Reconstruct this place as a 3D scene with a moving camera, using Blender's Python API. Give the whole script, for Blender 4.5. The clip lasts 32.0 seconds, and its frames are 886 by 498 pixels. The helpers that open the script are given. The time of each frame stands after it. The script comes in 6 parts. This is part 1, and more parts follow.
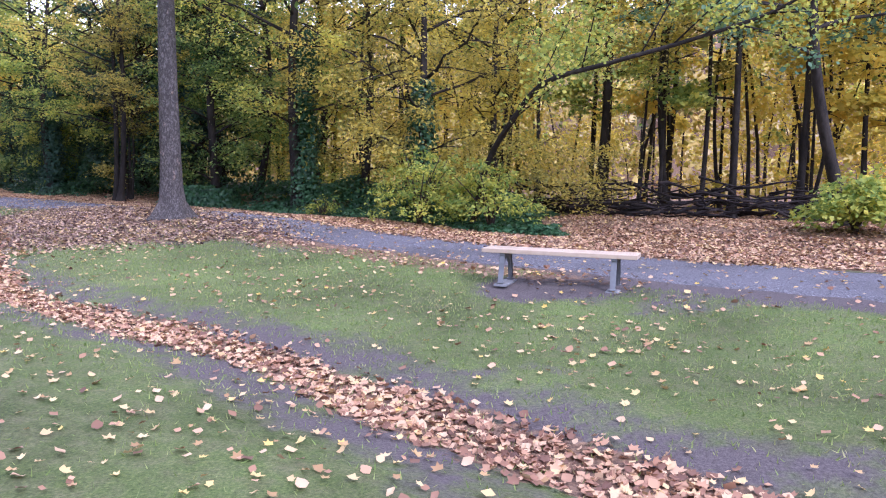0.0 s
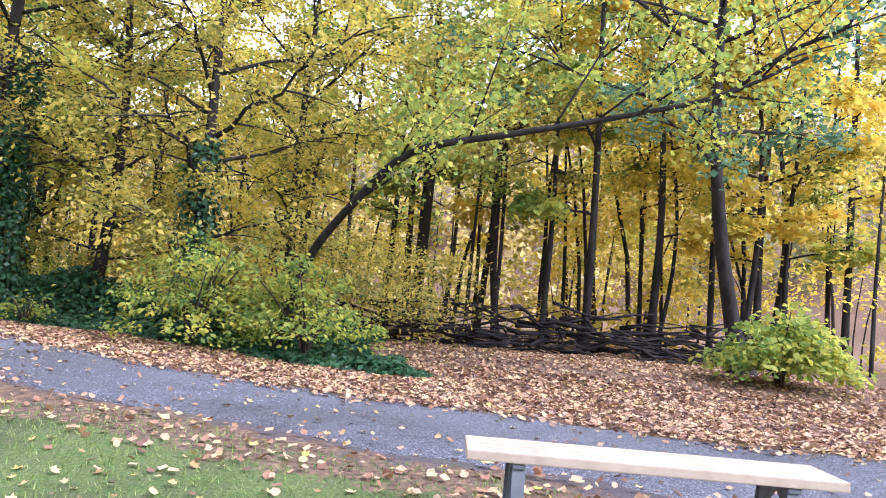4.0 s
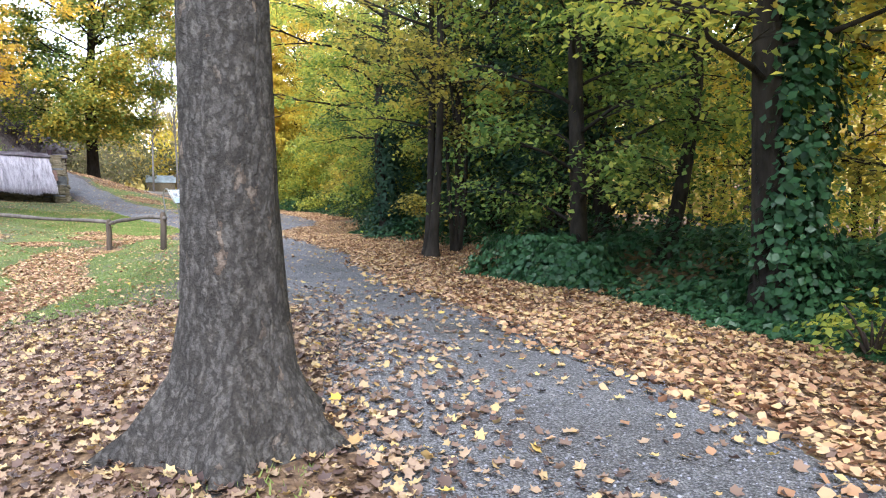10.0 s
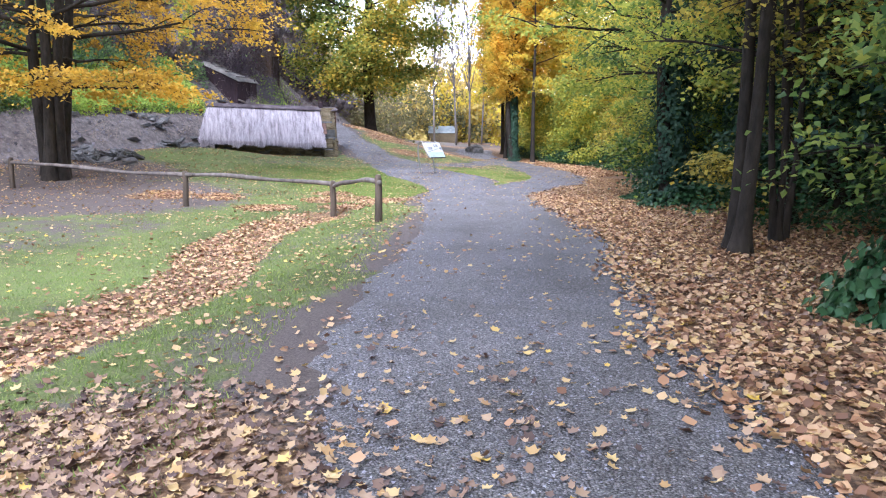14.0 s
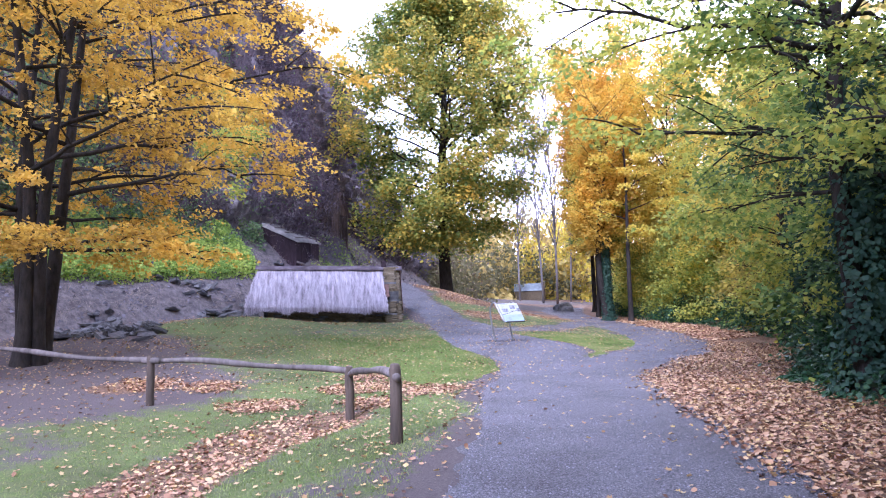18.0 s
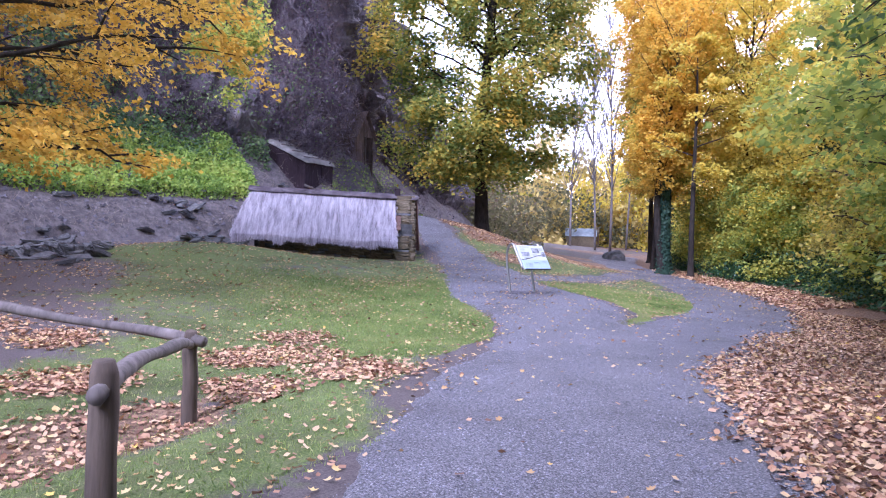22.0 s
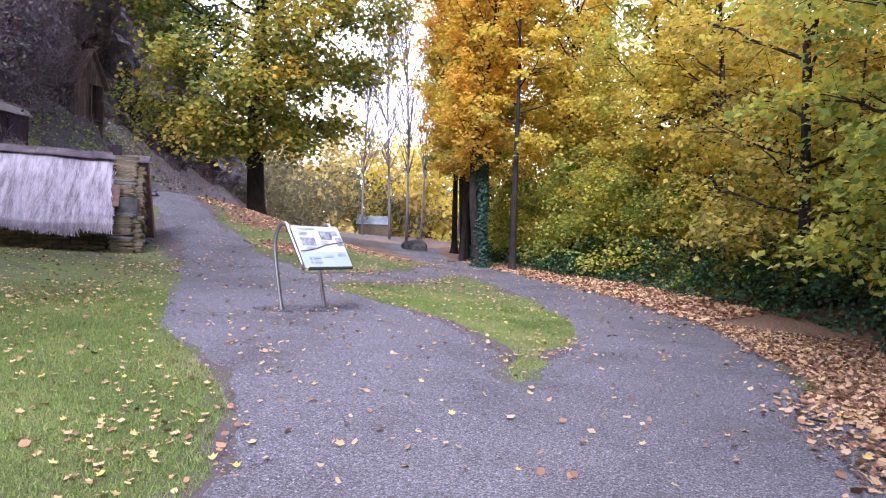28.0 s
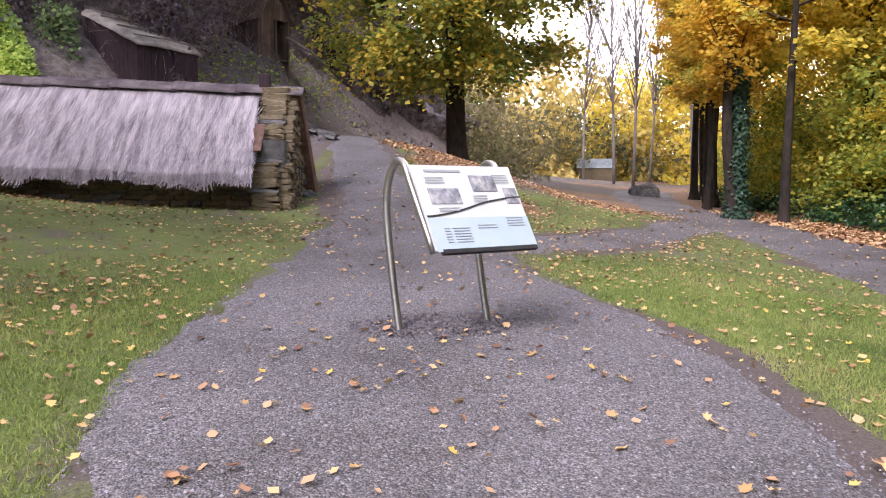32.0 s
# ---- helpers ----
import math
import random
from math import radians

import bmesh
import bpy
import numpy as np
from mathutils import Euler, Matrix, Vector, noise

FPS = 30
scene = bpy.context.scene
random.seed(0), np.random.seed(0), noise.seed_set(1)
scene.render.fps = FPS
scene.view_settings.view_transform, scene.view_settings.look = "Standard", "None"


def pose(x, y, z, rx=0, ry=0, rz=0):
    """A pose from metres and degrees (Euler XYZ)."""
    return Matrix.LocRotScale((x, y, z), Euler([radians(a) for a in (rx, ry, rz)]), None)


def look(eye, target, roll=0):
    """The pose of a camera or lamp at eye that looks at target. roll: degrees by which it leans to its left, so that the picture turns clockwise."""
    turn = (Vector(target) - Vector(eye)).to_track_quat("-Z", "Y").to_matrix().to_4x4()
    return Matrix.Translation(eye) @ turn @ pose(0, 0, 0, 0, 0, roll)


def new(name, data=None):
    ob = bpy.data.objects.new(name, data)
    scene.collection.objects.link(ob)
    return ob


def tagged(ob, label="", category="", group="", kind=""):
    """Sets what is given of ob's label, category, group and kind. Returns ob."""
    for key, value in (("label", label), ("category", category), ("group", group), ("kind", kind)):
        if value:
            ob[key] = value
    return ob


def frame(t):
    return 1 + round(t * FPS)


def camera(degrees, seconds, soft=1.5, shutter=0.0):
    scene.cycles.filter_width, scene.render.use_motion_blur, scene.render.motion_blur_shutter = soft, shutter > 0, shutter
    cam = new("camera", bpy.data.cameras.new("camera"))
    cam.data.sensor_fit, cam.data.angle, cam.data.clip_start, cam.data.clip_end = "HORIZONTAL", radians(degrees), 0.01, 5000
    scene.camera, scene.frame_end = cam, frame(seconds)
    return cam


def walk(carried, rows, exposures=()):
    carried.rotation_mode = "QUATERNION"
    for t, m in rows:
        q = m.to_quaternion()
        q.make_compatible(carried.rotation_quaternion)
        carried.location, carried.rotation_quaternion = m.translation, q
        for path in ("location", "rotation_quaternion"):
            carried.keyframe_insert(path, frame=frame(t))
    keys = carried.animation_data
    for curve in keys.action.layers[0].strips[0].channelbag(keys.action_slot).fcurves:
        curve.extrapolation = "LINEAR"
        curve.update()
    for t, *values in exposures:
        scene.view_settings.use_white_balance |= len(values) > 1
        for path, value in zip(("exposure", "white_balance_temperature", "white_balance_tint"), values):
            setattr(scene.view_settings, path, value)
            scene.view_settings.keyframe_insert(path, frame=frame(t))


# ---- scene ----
cam = camera(62.8, 32.0, 1.1)
METRES, EYE, TILT, LEAN, TURN = 49.0, 1.5, -5.7, -0.8, 0.0
ROWS = [
    (0.0, -0.01148, -0.00509, -0.00445, 0.0, 0.0, -0.0),
    (0.5, -0.01618, 0.01101, -0.00275, -1.08, 2.15, -0.3),
    (1.0, -0.02118, 0.02581, -0.00135, -2.16, 5.26, -0.27),
    (1.5, -0.02518, 0.04091, 0.00035, -4.63, 8.5, 0.79),
    (2.0, -0.02938, 0.05561, 0.00135, -6.84, 9.3, 1.29),
    (2.5, -0.03278, 0.07121, 0.00195, -9.44, 8.91, 1.1),
    (4.5, -0.03198, 0.13341, 0.00545, -22.18, 9.74, -2.58),
    (5.0, -0.03188, 0.15071, 0.00995, -13.07, 11.0, -3.33),
    (5.5, -0.03518, 0.16531, 0.01315, -3.72, 10.67, -2.81),
    (6.0, -0.04108, 0.18121, 0.01565, 6.39, 9.23, -2.41),
    (6.5, -0.04668, 0.19551, 0.01675, 12.68, 6.56, -2.34),
    (7.0, -0.05248, 0.21071, 0.01905, 17.64, 5.51, -2.81),
    (7.5, -0.05768, 0.22551, 0.02125, 19.83, 4.25, -2.46),
    (8.0, -0.06298, 0.23911, 0.02425, 21.94, 3.32, -2.51),
    (8.5, -0.06848, 0.25321, 0.02575, 23.3, 3.06, -2.55),
    (9.0, -0.07378, 0.26741, 0.02685, 25.31, 2.37, -3.21),
    (9.5, -0.07918, 0.28211, 0.02875, 28.45, 1.62, -2.87),
    (10.0, -0.08438, 0.29681, 0.03085, 32.04, 1.32, -2.66),
    (10.5, -0.09028, 0.30981, 0.03255, 34.91, 1.12, -2.43),
    (11.0, -0.09718, 0.32281, 0.03415, 38.32, 0.33, -3.72),
    (11.5, -0.10548, 0.33471, 0.03555, 41.15, -1.89, -3.41),
    (12.0, -0.11488, 0.34661, 0.03735, 44.14, -3.47, -3.41),
    (12.5, -0.12395, 0.35705, 0.03993, 47.09, -4.28, -3.46),
    (13.0, -0.1317, 0.36806, 0.04212, 49.91, -4.49, -4.4),
    (13.5, -0.14015, 0.37797, 0.04422, 53.22, -5.07, -4.52),
    (15.5, -0.191, 0.4212, 0.049, 54.2, -0.28, -4.25),
    (16.0, -0.2035, 0.4316, 0.0506, 55.69, 1.09, -3.77),
    (16.5, -0.2163, 0.442, 0.0523, 58.24, 2.92, -2.89),
    (17.0, -0.2291, 0.4523, 0.054, 59.53, 5.14, -1.99),
    (17.5, -0.2405, 0.4619, 0.056, 60.41, 7.0, -2.07),
    (18.0, -0.2526, 0.4719, 0.0577, 61.11, 8.01, -2.81),
    (18.5, -0.2641, 0.482, 0.0593, 61.13, 8.18, -3.86),
    (19.0, -0.2751, 0.4914, 0.0604, 60.74, 7.28, -4.39),
    (19.5, -0.2861, 0.5026, 0.0616, 60.58, 5.41, -4.55),
    (20.0, -0.2969, 0.5129, 0.0626, 61.02, 3.79, -4.19),
    (20.5, -0.3069, 0.5238, 0.0635, 62.42, 3.04, -3.76),
    (21.0, -0.3188, 0.5351, 0.0641, 64.32, 2.98, -5.6),
    (21.5, -0.3306, 0.5465, 0.0653, 64.51, 3.11, -6.92),
    (22.0, -0.3432, 0.5565, 0.0663, 65.32, 2.93, -6.5),
    (22.5, -0.3551, 0.5668, 0.0673, 65.36, 2.65, -6.04),
    (23.0, -0.3674, 0.5761, 0.0684, 64.34, 2.28, -5.72),
    (23.5, -0.3797, 0.5847, 0.0699, 61.94, 2.41, -5.37),
    (24.0, -0.3925, 0.5911, 0.0708, 61.7, 3.18, -4.56),
    (24.5, -0.406, 0.5978, 0.0714, 61.2, 3.53, -3.66),
    (25.0, -0.4205, 0.6038, 0.0729, 60.25, 4.63, -3.9),
    (25.5, -0.4349, 0.6101, 0.0737, 57.32, 4.12, -3.58),
    (26.0, -0.4481, 0.6168, 0.0742, 53.92, 3.18, -3.86),
    (26.5, -0.4609, 0.6247, 0.0747, 49.04, 2.95, -4.24),
    (28.5, -0.5099, 0.6602, 0.0765, 48.97, 3.87, -5.79),
    (29.0, -0.5226, 0.6704, 0.0776, 50.9, 2.89, -5.92),
    (29.5, -0.5348, 0.6807, 0.0791, 53.43, 2.34, -6.11),
    (30.0, -0.5477, 0.6908, 0.0814, 58.0, 2.13, -5.93),
    (30.5, -0.5599, 0.6999, 0.0829, 60.69, 1.27, -4.79),
    (31.0, -0.572, 0.7087, 0.0845, 64.11, 1.39, -4.86),
    (31.5, -0.5839, 0.7165, 0.0846, 66.45, -0.3, -5.22),
    (32.0, -0.5972, 0.7251, 0.0857, 66.21, -2.05, -5.29),
]
EXPOSURES = ((0.0, 1.78, 5250, 31), (2.5, 2.06, 5250, 29), (5.0, 2.13, 5550, 14), (9.0, 2.12, 5800, 6), (12.0, 2.22, 5800, 7), (16.0, 2.14, 5300, 25), (20.0, 1.9, 5050, 32), (25.0, 1.94, 5400, 33), (30.0, 1.93, 6050, 24), (32.0, 1.88, 6500, 23))
walk(cam, [(t, pose(0, 0, EYE, TILT, LEAN, TURN) @ pose(METRES * x, METRES * y, METRES * z, 90 + pitch, roll, yaw)) for t, x, y, z, yaw, pitch, roll in ROWS], EXPOSURES)

# ---- world and sun: a bright overcast autumn day ----
world = bpy.data.worlds.new("overcast_sky")
scene.world = world
world.use_nodes = True
wn, wl = world.node_tree.nodes, world.node_tree.links
sky = wn.new("ShaderNodeTexSky")
sky.sky_type, sky.sun_disc = "NISHITA", False
sky.sun_elevation, sky.sun_rotation = radians(38), radians(-35)
sky.air_density, sky.dust_density, sky.ozone_density = 1.0, 2.0, 1.0
soft_sky = wn.new("ShaderNodeHueSaturation")
soft_sky.inputs["Saturation"].default_value = 0.42
wl.new(sky.outputs[0], soft_sky.inputs["Color"])
wl.new(soft_sky.outputs[0], wn["Background"].inputs["Color"])
wn["Background"].inputs["Strength"].default_value = 0.15

sun = new("sun", bpy.data.lights.new("sun", "SUN"))
sun.data.energy, sun.data.angle, sun.data.color = 1.5, radians(25), (1.0, 0.97, 0.94)
sun.matrix_world = look((-10 + 25, 10 - 36, 40), (-10, 10, 0))


# ---- materials ----
def material(name, rough=0.8, metal=0.0):
    m = bpy.data.materials.new(name)
    m.use_nodes = True
    b = m.node_tree.nodes["Principled BSDF"]
    b.inputs["Roughness"].default_value, b.inputs["Metallic"].default_value = rough, metal
    b.inputs["Specular IOR Level"].default_value = 0.3
    return m, m.node_tree.nodes, m.node_tree.links, b


def ramp(nodes, stops):
    r = nodes.new("ShaderNodeValToRGB")
    e = r.color_ramp.elements
    while len(e) < len(stops):
        e.new(0.5)
    for el, (p, c) in zip(e, stops):
        el.position, el.color = p, (*c, 1)
    return r


def noise_tex(nodes, links, scale, detail=4, rough=0.6, stretch=None, source="Object"):
    n = nodes.new("ShaderNodeTexNoise")
    n.inputs["Scale"].default_value, n.inputs["Detail"].default_value, n.inputs["Roughness"].default_value = scale, detail, rough
    c = nodes.new("ShaderNodeTexCoord")
    if stretch:
        mp = nodes.new("ShaderNodeMapping")
        mp.inputs["Scale"].default_value = stretch
        links.new(c.outputs[source], mp.inputs[0])
        links.new(mp.outputs[0], n.inputs["Vector"])
    else:
        links.new(c.outputs[source], n.inputs["Vector"])
    return n


def bump(nodes, links, height, b, strength=0.5, dist=0.02):
    bp = nodes.new("ShaderNodeBump")
    bp.inputs["Strength"].default_value, bp.inputs["Distance"].default_value = strength, dist
    links.new(height, bp.inputs["Height"])
    links.new(bp.outputs[0], b.inputs["Normal"])
    return bp


def mix(nodes, links, fac, a, c, kind="MIX"):
    m = nodes.new("ShaderNodeMix")
    m.data_type, m.blend_type = "RGBA", kind
    for sock, v in ((m.inputs[0], fac), (m.inputs[6], a), (m.inputs[7], c)):
        if isinstance(v, (int, float)):
            sock.default_value = v
        elif isinstance(v, tuple):
            sock.default_value = (*v, 1)
        else:
            links.new(v, sock)
    return m.outputs[2]


def surface(name, stops, scale, rough=0.85, bump_scale=None, bump_strength=0.5, bump_dist=0.02, stretch=None, grime=(0.6, 0.6, 0.6), grime_scale=0.7, metal=0.0, piece=0.0):
    """A surface with a colour grain, a large-scale stain and a fine relief; piece: how much single pieces differ."""
    m, nd, ln, b = material(name, rough, metal)
    n1 = noise_tex(nd, ln, scale, 5, 0.65, stretch)
    r1 = ramp(nd, stops)
    ln.new(n1.outputs["Fac"], r1.inputs[0])
    n2 = noise_tex(nd, ln, grime_scale, 3)
    r2 = ramp(nd, [(0.35, grime), (0.65, (1, 1, 1))])
    ln.new(n2.outputs["Fac"], r2.inputs[0])
    col = mix(nd, ln, 1.0, r1.outputs[0], r2.outputs[0], "MULTIPLY")
    if piece:
        info = nd.new("ShaderNodeObjectInfo")
        r3 = ramp(nd, [(0, (1 - piece, 1 - piece, 1 - piece)), (1, (1, 1, 1))])
        ln.new(info.outputs["Random"], r3.inputs[0])
        col = mix(nd, ln, 1.0, col, r3.outputs[0], "MULTIPLY")
    ln.new(col, b.inputs["Base Color"])
    n3 = noise_tex(nd, ln, bump_scale or scale * 2, 6, 0.7, stretch)
    bump(nd, ln, n3.outputs["Fac"], b, bump_strength, bump_dist)
    return m


def leaf_material(name, colours, through_light=0.45, rough=0.55, patch=0.25, single=0.55, stretch=None):
    """Leaves: each its own tone out of the colours, with broad patches of tone over the crown."""
    m, nd, ln, b = material(name, rough)
    geo = nd.new("ShaderNodeNewGeometry")
    n = noise_tex(nd, ln, patch, 2, 0.6, stretch)
    mx = nd.new("ShaderNodeMath")
    mx.operation = "MULTIPLY_ADD"
    ln.new(geo.outputs["Random Per Island"], mx.inputs[0])
    mx.inputs[1].default_value = single
    add = nd.new("ShaderNodeMath")
    add.operation = "MULTIPLY_ADD"
    ln.new(n.outputs["Fac"], add.inputs[0])
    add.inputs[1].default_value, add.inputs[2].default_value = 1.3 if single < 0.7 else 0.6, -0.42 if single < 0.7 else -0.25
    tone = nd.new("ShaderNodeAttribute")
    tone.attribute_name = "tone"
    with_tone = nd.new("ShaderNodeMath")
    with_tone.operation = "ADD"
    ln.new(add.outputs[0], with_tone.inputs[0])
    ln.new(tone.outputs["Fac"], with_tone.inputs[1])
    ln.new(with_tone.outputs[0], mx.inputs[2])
    colours = [(c[0], c[1], c[2] + 0.09 * c[1]) for c in colours]
    k = len(colours) - 1
    r = ramp(nd, [(i / k, c) for i, c in enumerate(colours)])
    ln.new(mx.outputs[0], r.inputs[0])
    ln.new(r.outputs[0], b.inputs["Base Color"])
    t = nd.new("ShaderNodeBsdfTranslucent")
    ln.new(r.outputs[0], t.inputs["Color"])
    ms = nd.new("ShaderNodeMixShader")
    ms.inputs[0].default_value = through_light
    out = nd["Material Output"]
    ln.new(b.outputs[0], ms.inputs[1])
    ln.new(t.outputs[0], ms.inputs[2])
    ln.new(ms.outputs[0], out.inputs["Surface"])
    return m


LEAF_OLIVE = leaf_material("leaf_olive", [(0.16, 0.16, 0.04), (0.38, 0.34, 0.05), (0.64, 0.53, 0.06), (0.80, 0.60, 0.06)], 0.6, single=0.7)
LEAF_LIME = leaf_material("leaf_lime", [(0.17, 0.27, 0.04), (0.38, 0.45, 0.06), (0.64, 0.62, 0.06), (0.80, 0.67, 0.06)], 0.6, single=0.7)
LEAF_GOLD = leaf_material("leaf_gold", [(0.38, 0.36, 0.04), (0.68, 0.57, 0.045), (0.84, 0.67, 0.05), (0.84, 0.58, 0.04)], 0.58)
LEAF_AMBER = leaf_material("leaf_amber", [(0.34, 0.21, 0.02), (0.58, 0.37, 0.02), (0.76, 0.50, 0.025), (0.82, 0.56, 0.04)], 0.5)
LEAF_ORANGE = leaf_material("leaf_orange", [(0.54, 0.37, 0.03), (0.78, 0.53, 0.03), (0.88, 0.62, 0.045), (0.86, 0.52, 0.03)], 0.6)
LEAF_GREEN = leaf_material("leaf_green", [(0.075, 0.15, 0.035), (0.19, 0.29, 0.05), (0.36, 0.43, 0.06), (0.58, 0.54, 0.06)], 0.55, single=0.6)
LEAF_MAPLE = leaf_material("leaf_maple", [(0.13, 0.20, 0.04), (0.28, 0.33, 0.04), (0.60, 0.48, 0.04), (0.84, 0.55, 0.03)], 0.5, patch=0.13)
LEAF_TEAL = leaf_material("leaf_blue_green", [(0.06, 0.13, 0.06), (0.13, 0.24, 0.11), (0.24, 0.36, 0.16)], 0.45, patch=0.5)
# conifer green; the backing inside the wood uses it as painted shade
LEAF_CONIFER_AND_SHADE = leaf_material("leaf_conifer_and_shade", [(0.018, 0.05, 0.03), (0.035, 0.08, 0.045), (0.065, 0.12, 0.06)], 0.2, patch=0.5)
LEAF_DARK = leaf_material("leaf_dark_green", [(0.04, 0.085, 0.028), (0.085, 0.155, 0.045), (0.16, 0.24, 0.06)], 0.4, patch=0.5)
LEAF_IVY = leaf_material("leaf_ivy", [(0.02, 0.06, 0.02), (0.035, 0.09, 0.03), (0.06, 0.14, 0.045)], 0.12, 0.38, patch=0.8)
LEAF_DULL = leaf_material("leaf_dull_green", [(0.06, 0.115, 0.04), (0.12, 0.20, 0.065), (0.22, 0.31, 0.095), (0.34, 0.40, 0.14)], 0.35, patch=0.5)
LEAF_VINE = leaf_material("leaf_vine", [(0.12, 0.22, 0.04), (0.28, 0.42, 0.05), (0.50, 0.62, 0.08), (0.64, 0.66, 0.12)], 0.45, patch=0.5)
FALLEN_TAN = leaf_material("fallen_leaf_tan", [(0.11, 0.055, 0.033), (0.30, 0.155, 0.08), (0.49, 0.285, 0.14), (0.59, 0.40, 0.21), (0.66, 0.46, 0.16)], 0.12, 0.6, patch=1.2, single=0.9)
FALLEN_BROWN = leaf_material("fallen_leaf_brown", [(0.06, 0.038, 0.035), (0.13, 0.082, 0.064), (0.25, 0.16, 0.105), (0.40, 0.275, 0.165), (0.54, 0.38, 0.13)], 0.08, 0.6, patch=1.2, single=0.9)
FALLEN_YELLOW = leaf_material("fallen_leaf_yellow", [(0.28, 0.15, 0.06), (0.48, 0.31, 0.11), (0.60, 0.45, 0.19), (0.68, 0.45, 0.04)], 0.12, 0.6, patch=1.2, single=0.9)

def plate_bark():
    """Grey flaking bark: upright plates of differing tone, dark cracks, a few fresh tan flakes."""
    m, nd, ln, b = material("bark_grey", 0.92)
    c = nd.new("ShaderNodeTexCoord")
    warp = noise_tex(nd, ln, 6, 4, 0.7)
    add = nd.new("ShaderNodeVectorMath")
    add.operation = "MULTIPLY_ADD"
    ln.new(warp.outputs["Color"], add.inputs[0])
    add.inputs[1].default_value = (0.16, 0.16, 0.2)
    ln.new(c.outputs["Object"], add.inputs[2])
    mp = nd.new("ShaderNodeMapping")
    mp.inputs["Scale"].default_value = (1, 1, 0.40)
    ln.new(add.outputs[0], mp.inputs[0])
    v = nd.new("ShaderNodeTexVoronoi")
    v.inputs["Scale"].default_value = 30
    ln.new(mp.outputs[0], v.inputs["Vector"])
    tone = ramp(nd, [(0.0, (0.085, 0.075, 0.073)), (0.5, (0.125, 0.111, 0.107)), (0.86, (0.165, 0.146, 0.138)), (0.98, (0.33, 0.235, 0.18))])
    ln.new(v.outputs["Color"], tone.inputs[0])
    fine = noise_tex(nd, ln, 60, 5, 0.75)
    rf = ramp(nd, [(0.3, (0.55, 0.55, 0.55)), (0.7, (1.3, 1.3, 1.3))])
    ln.new(fine.outputs["Fac"], rf.inputs[0])
    crack = ramp(nd, [(0.3, (1, 1, 1)), (0.6, (0.5, 0.48, 0.47))])
    ln.new(v.outputs["Distance"], crack.inputs[0])
    col = mix(nd, ln, 1.0, tone.outputs[0], rf.outputs[0], "MULTIPLY")
    ln.new(mix(nd, ln, 1.0, col, crack.outputs[0], "MULTIPLY"), b.inputs["Base Color"])
    h = nd.new("ShaderNodeMath")
    h.operation = "MULTIPLY_ADD"
    ln.new(v.outputs["Distance"], h.inputs[0])
    h.inputs[1].default_value = -0.7
    ln.new(fine.outputs["Fac"], h.inputs[2])
    bump(nd, ln, h.outputs[0], b, 0.9, 0.02)
    return m


BARK = plate_bark()
BARK_DARK = surface("bark_dark", [(0.3, (0.016, 0.013, 0.012)), (0.7, (0.062, 0.05, 0.042))], 8, 0.95, 25, 0.8, 0.02, (1, 1, 0.3))
BARK_PALE = surface("bark_pale_grey", [(0.3, (0.16, 0.14, 0.14)), (0.7, (0.30, 0.27, 0.26))], 6, 0.9, 25, 0.5, 0.02, (1, 1, 0.3))
BROWN_BOARD = surface("brown_boards", [(0.3, (0.10, 0.065, 0.05)), (0.7, (0.24, 0.165, 0.13))], 9, 0.85, 40, 0.6, 0.008, (1, 1, 0.12), piece=0.4)
TWIG = surface("twig_wood", [(0.3, (0.05, 0.035, 0.03)), (0.7, (0.14, 0.10, 0.085))], 12, 0.9)
SCRUB = leaf_material("dry_scrub", [(0.07, 0.05, 0.06), (0.15, 0.11, 0.125), (0.25, 0.19, 0.20), (0.17, 0.16, 0.09)], 0.1, 0.9, patch=0.3)
CLIFF_BUSH = leaf_material("cliff_bush", [(0.075, 0.057, 0.066), (0.11, 0.086, 0.097), (0.15, 0.12, 0.128)], 0.15, 0.95, patch=0.25, single=0.4)
RED_SCRUB = leaf_material("red_scrub", [(0.07, 0.025, 0.03), (0.14, 0.05, 0.05), (0.20, 0.09, 0.08)], 0.1, 0.9, patch=0.3)
DRY_GRASS = leaf_material("dry_grass", [(0.22, 0.17, 0.12), (0.34, 0.28, 0.20), (0.42, 0.36, 0.25)], 0.2, 0.9, patch=0.6)
ROCK = surface("cliff_rock", [(0.25, (0.05, 0.042, 0.048)), (0.42, (0.14, 0.118, 0.132)), (0.6, (0.28, 0.245, 0.262)), (0.75, (0.50, 0.45, 0.46))], 0.9, 0.95, 3.0, 1.0, 0.3, (1, 1, 0.35), (0.42, 0.38, 0.40), 0.22)
SCHIST = surface("schist_stone", [(0.3, (0.16, 0.13, 0.09)), (0.55, (0.30, 0.24, 0.16)), (0.8, (0.44, 0.36, 0.24))], 6, 0.9, 22, 0.7, 0.015, piece=0.45)
GREY_STONE = surface("grey_stone", [(0.3, (0.10, 0.10, 0.105)), (0.7, (0.30, 0.29, 0.30))], 5, 0.9, 20, 0.7, 0.015, piece=0.4)
THATCH = surface("thatch_straw", [(0.25, (0.17, 0.145, 0.15)), (0.5, (0.35, 0.31, 0.32)), (0.75, (0.52, 0.47, 0.47))], 14, 0.95, 40, 0.8, 0.02, (1, 1, 0.15), (0.7, 0.66, 0.68), 0.8)
DARK_TIMBER = surface("tarred_timber", [(0.3, (0.020, 0.011, 0.016)), (0.7, (0.06, 0.036, 0.048))], 10, 0.8, 30, 0.5, 0.01, (1, 1, 0.2))
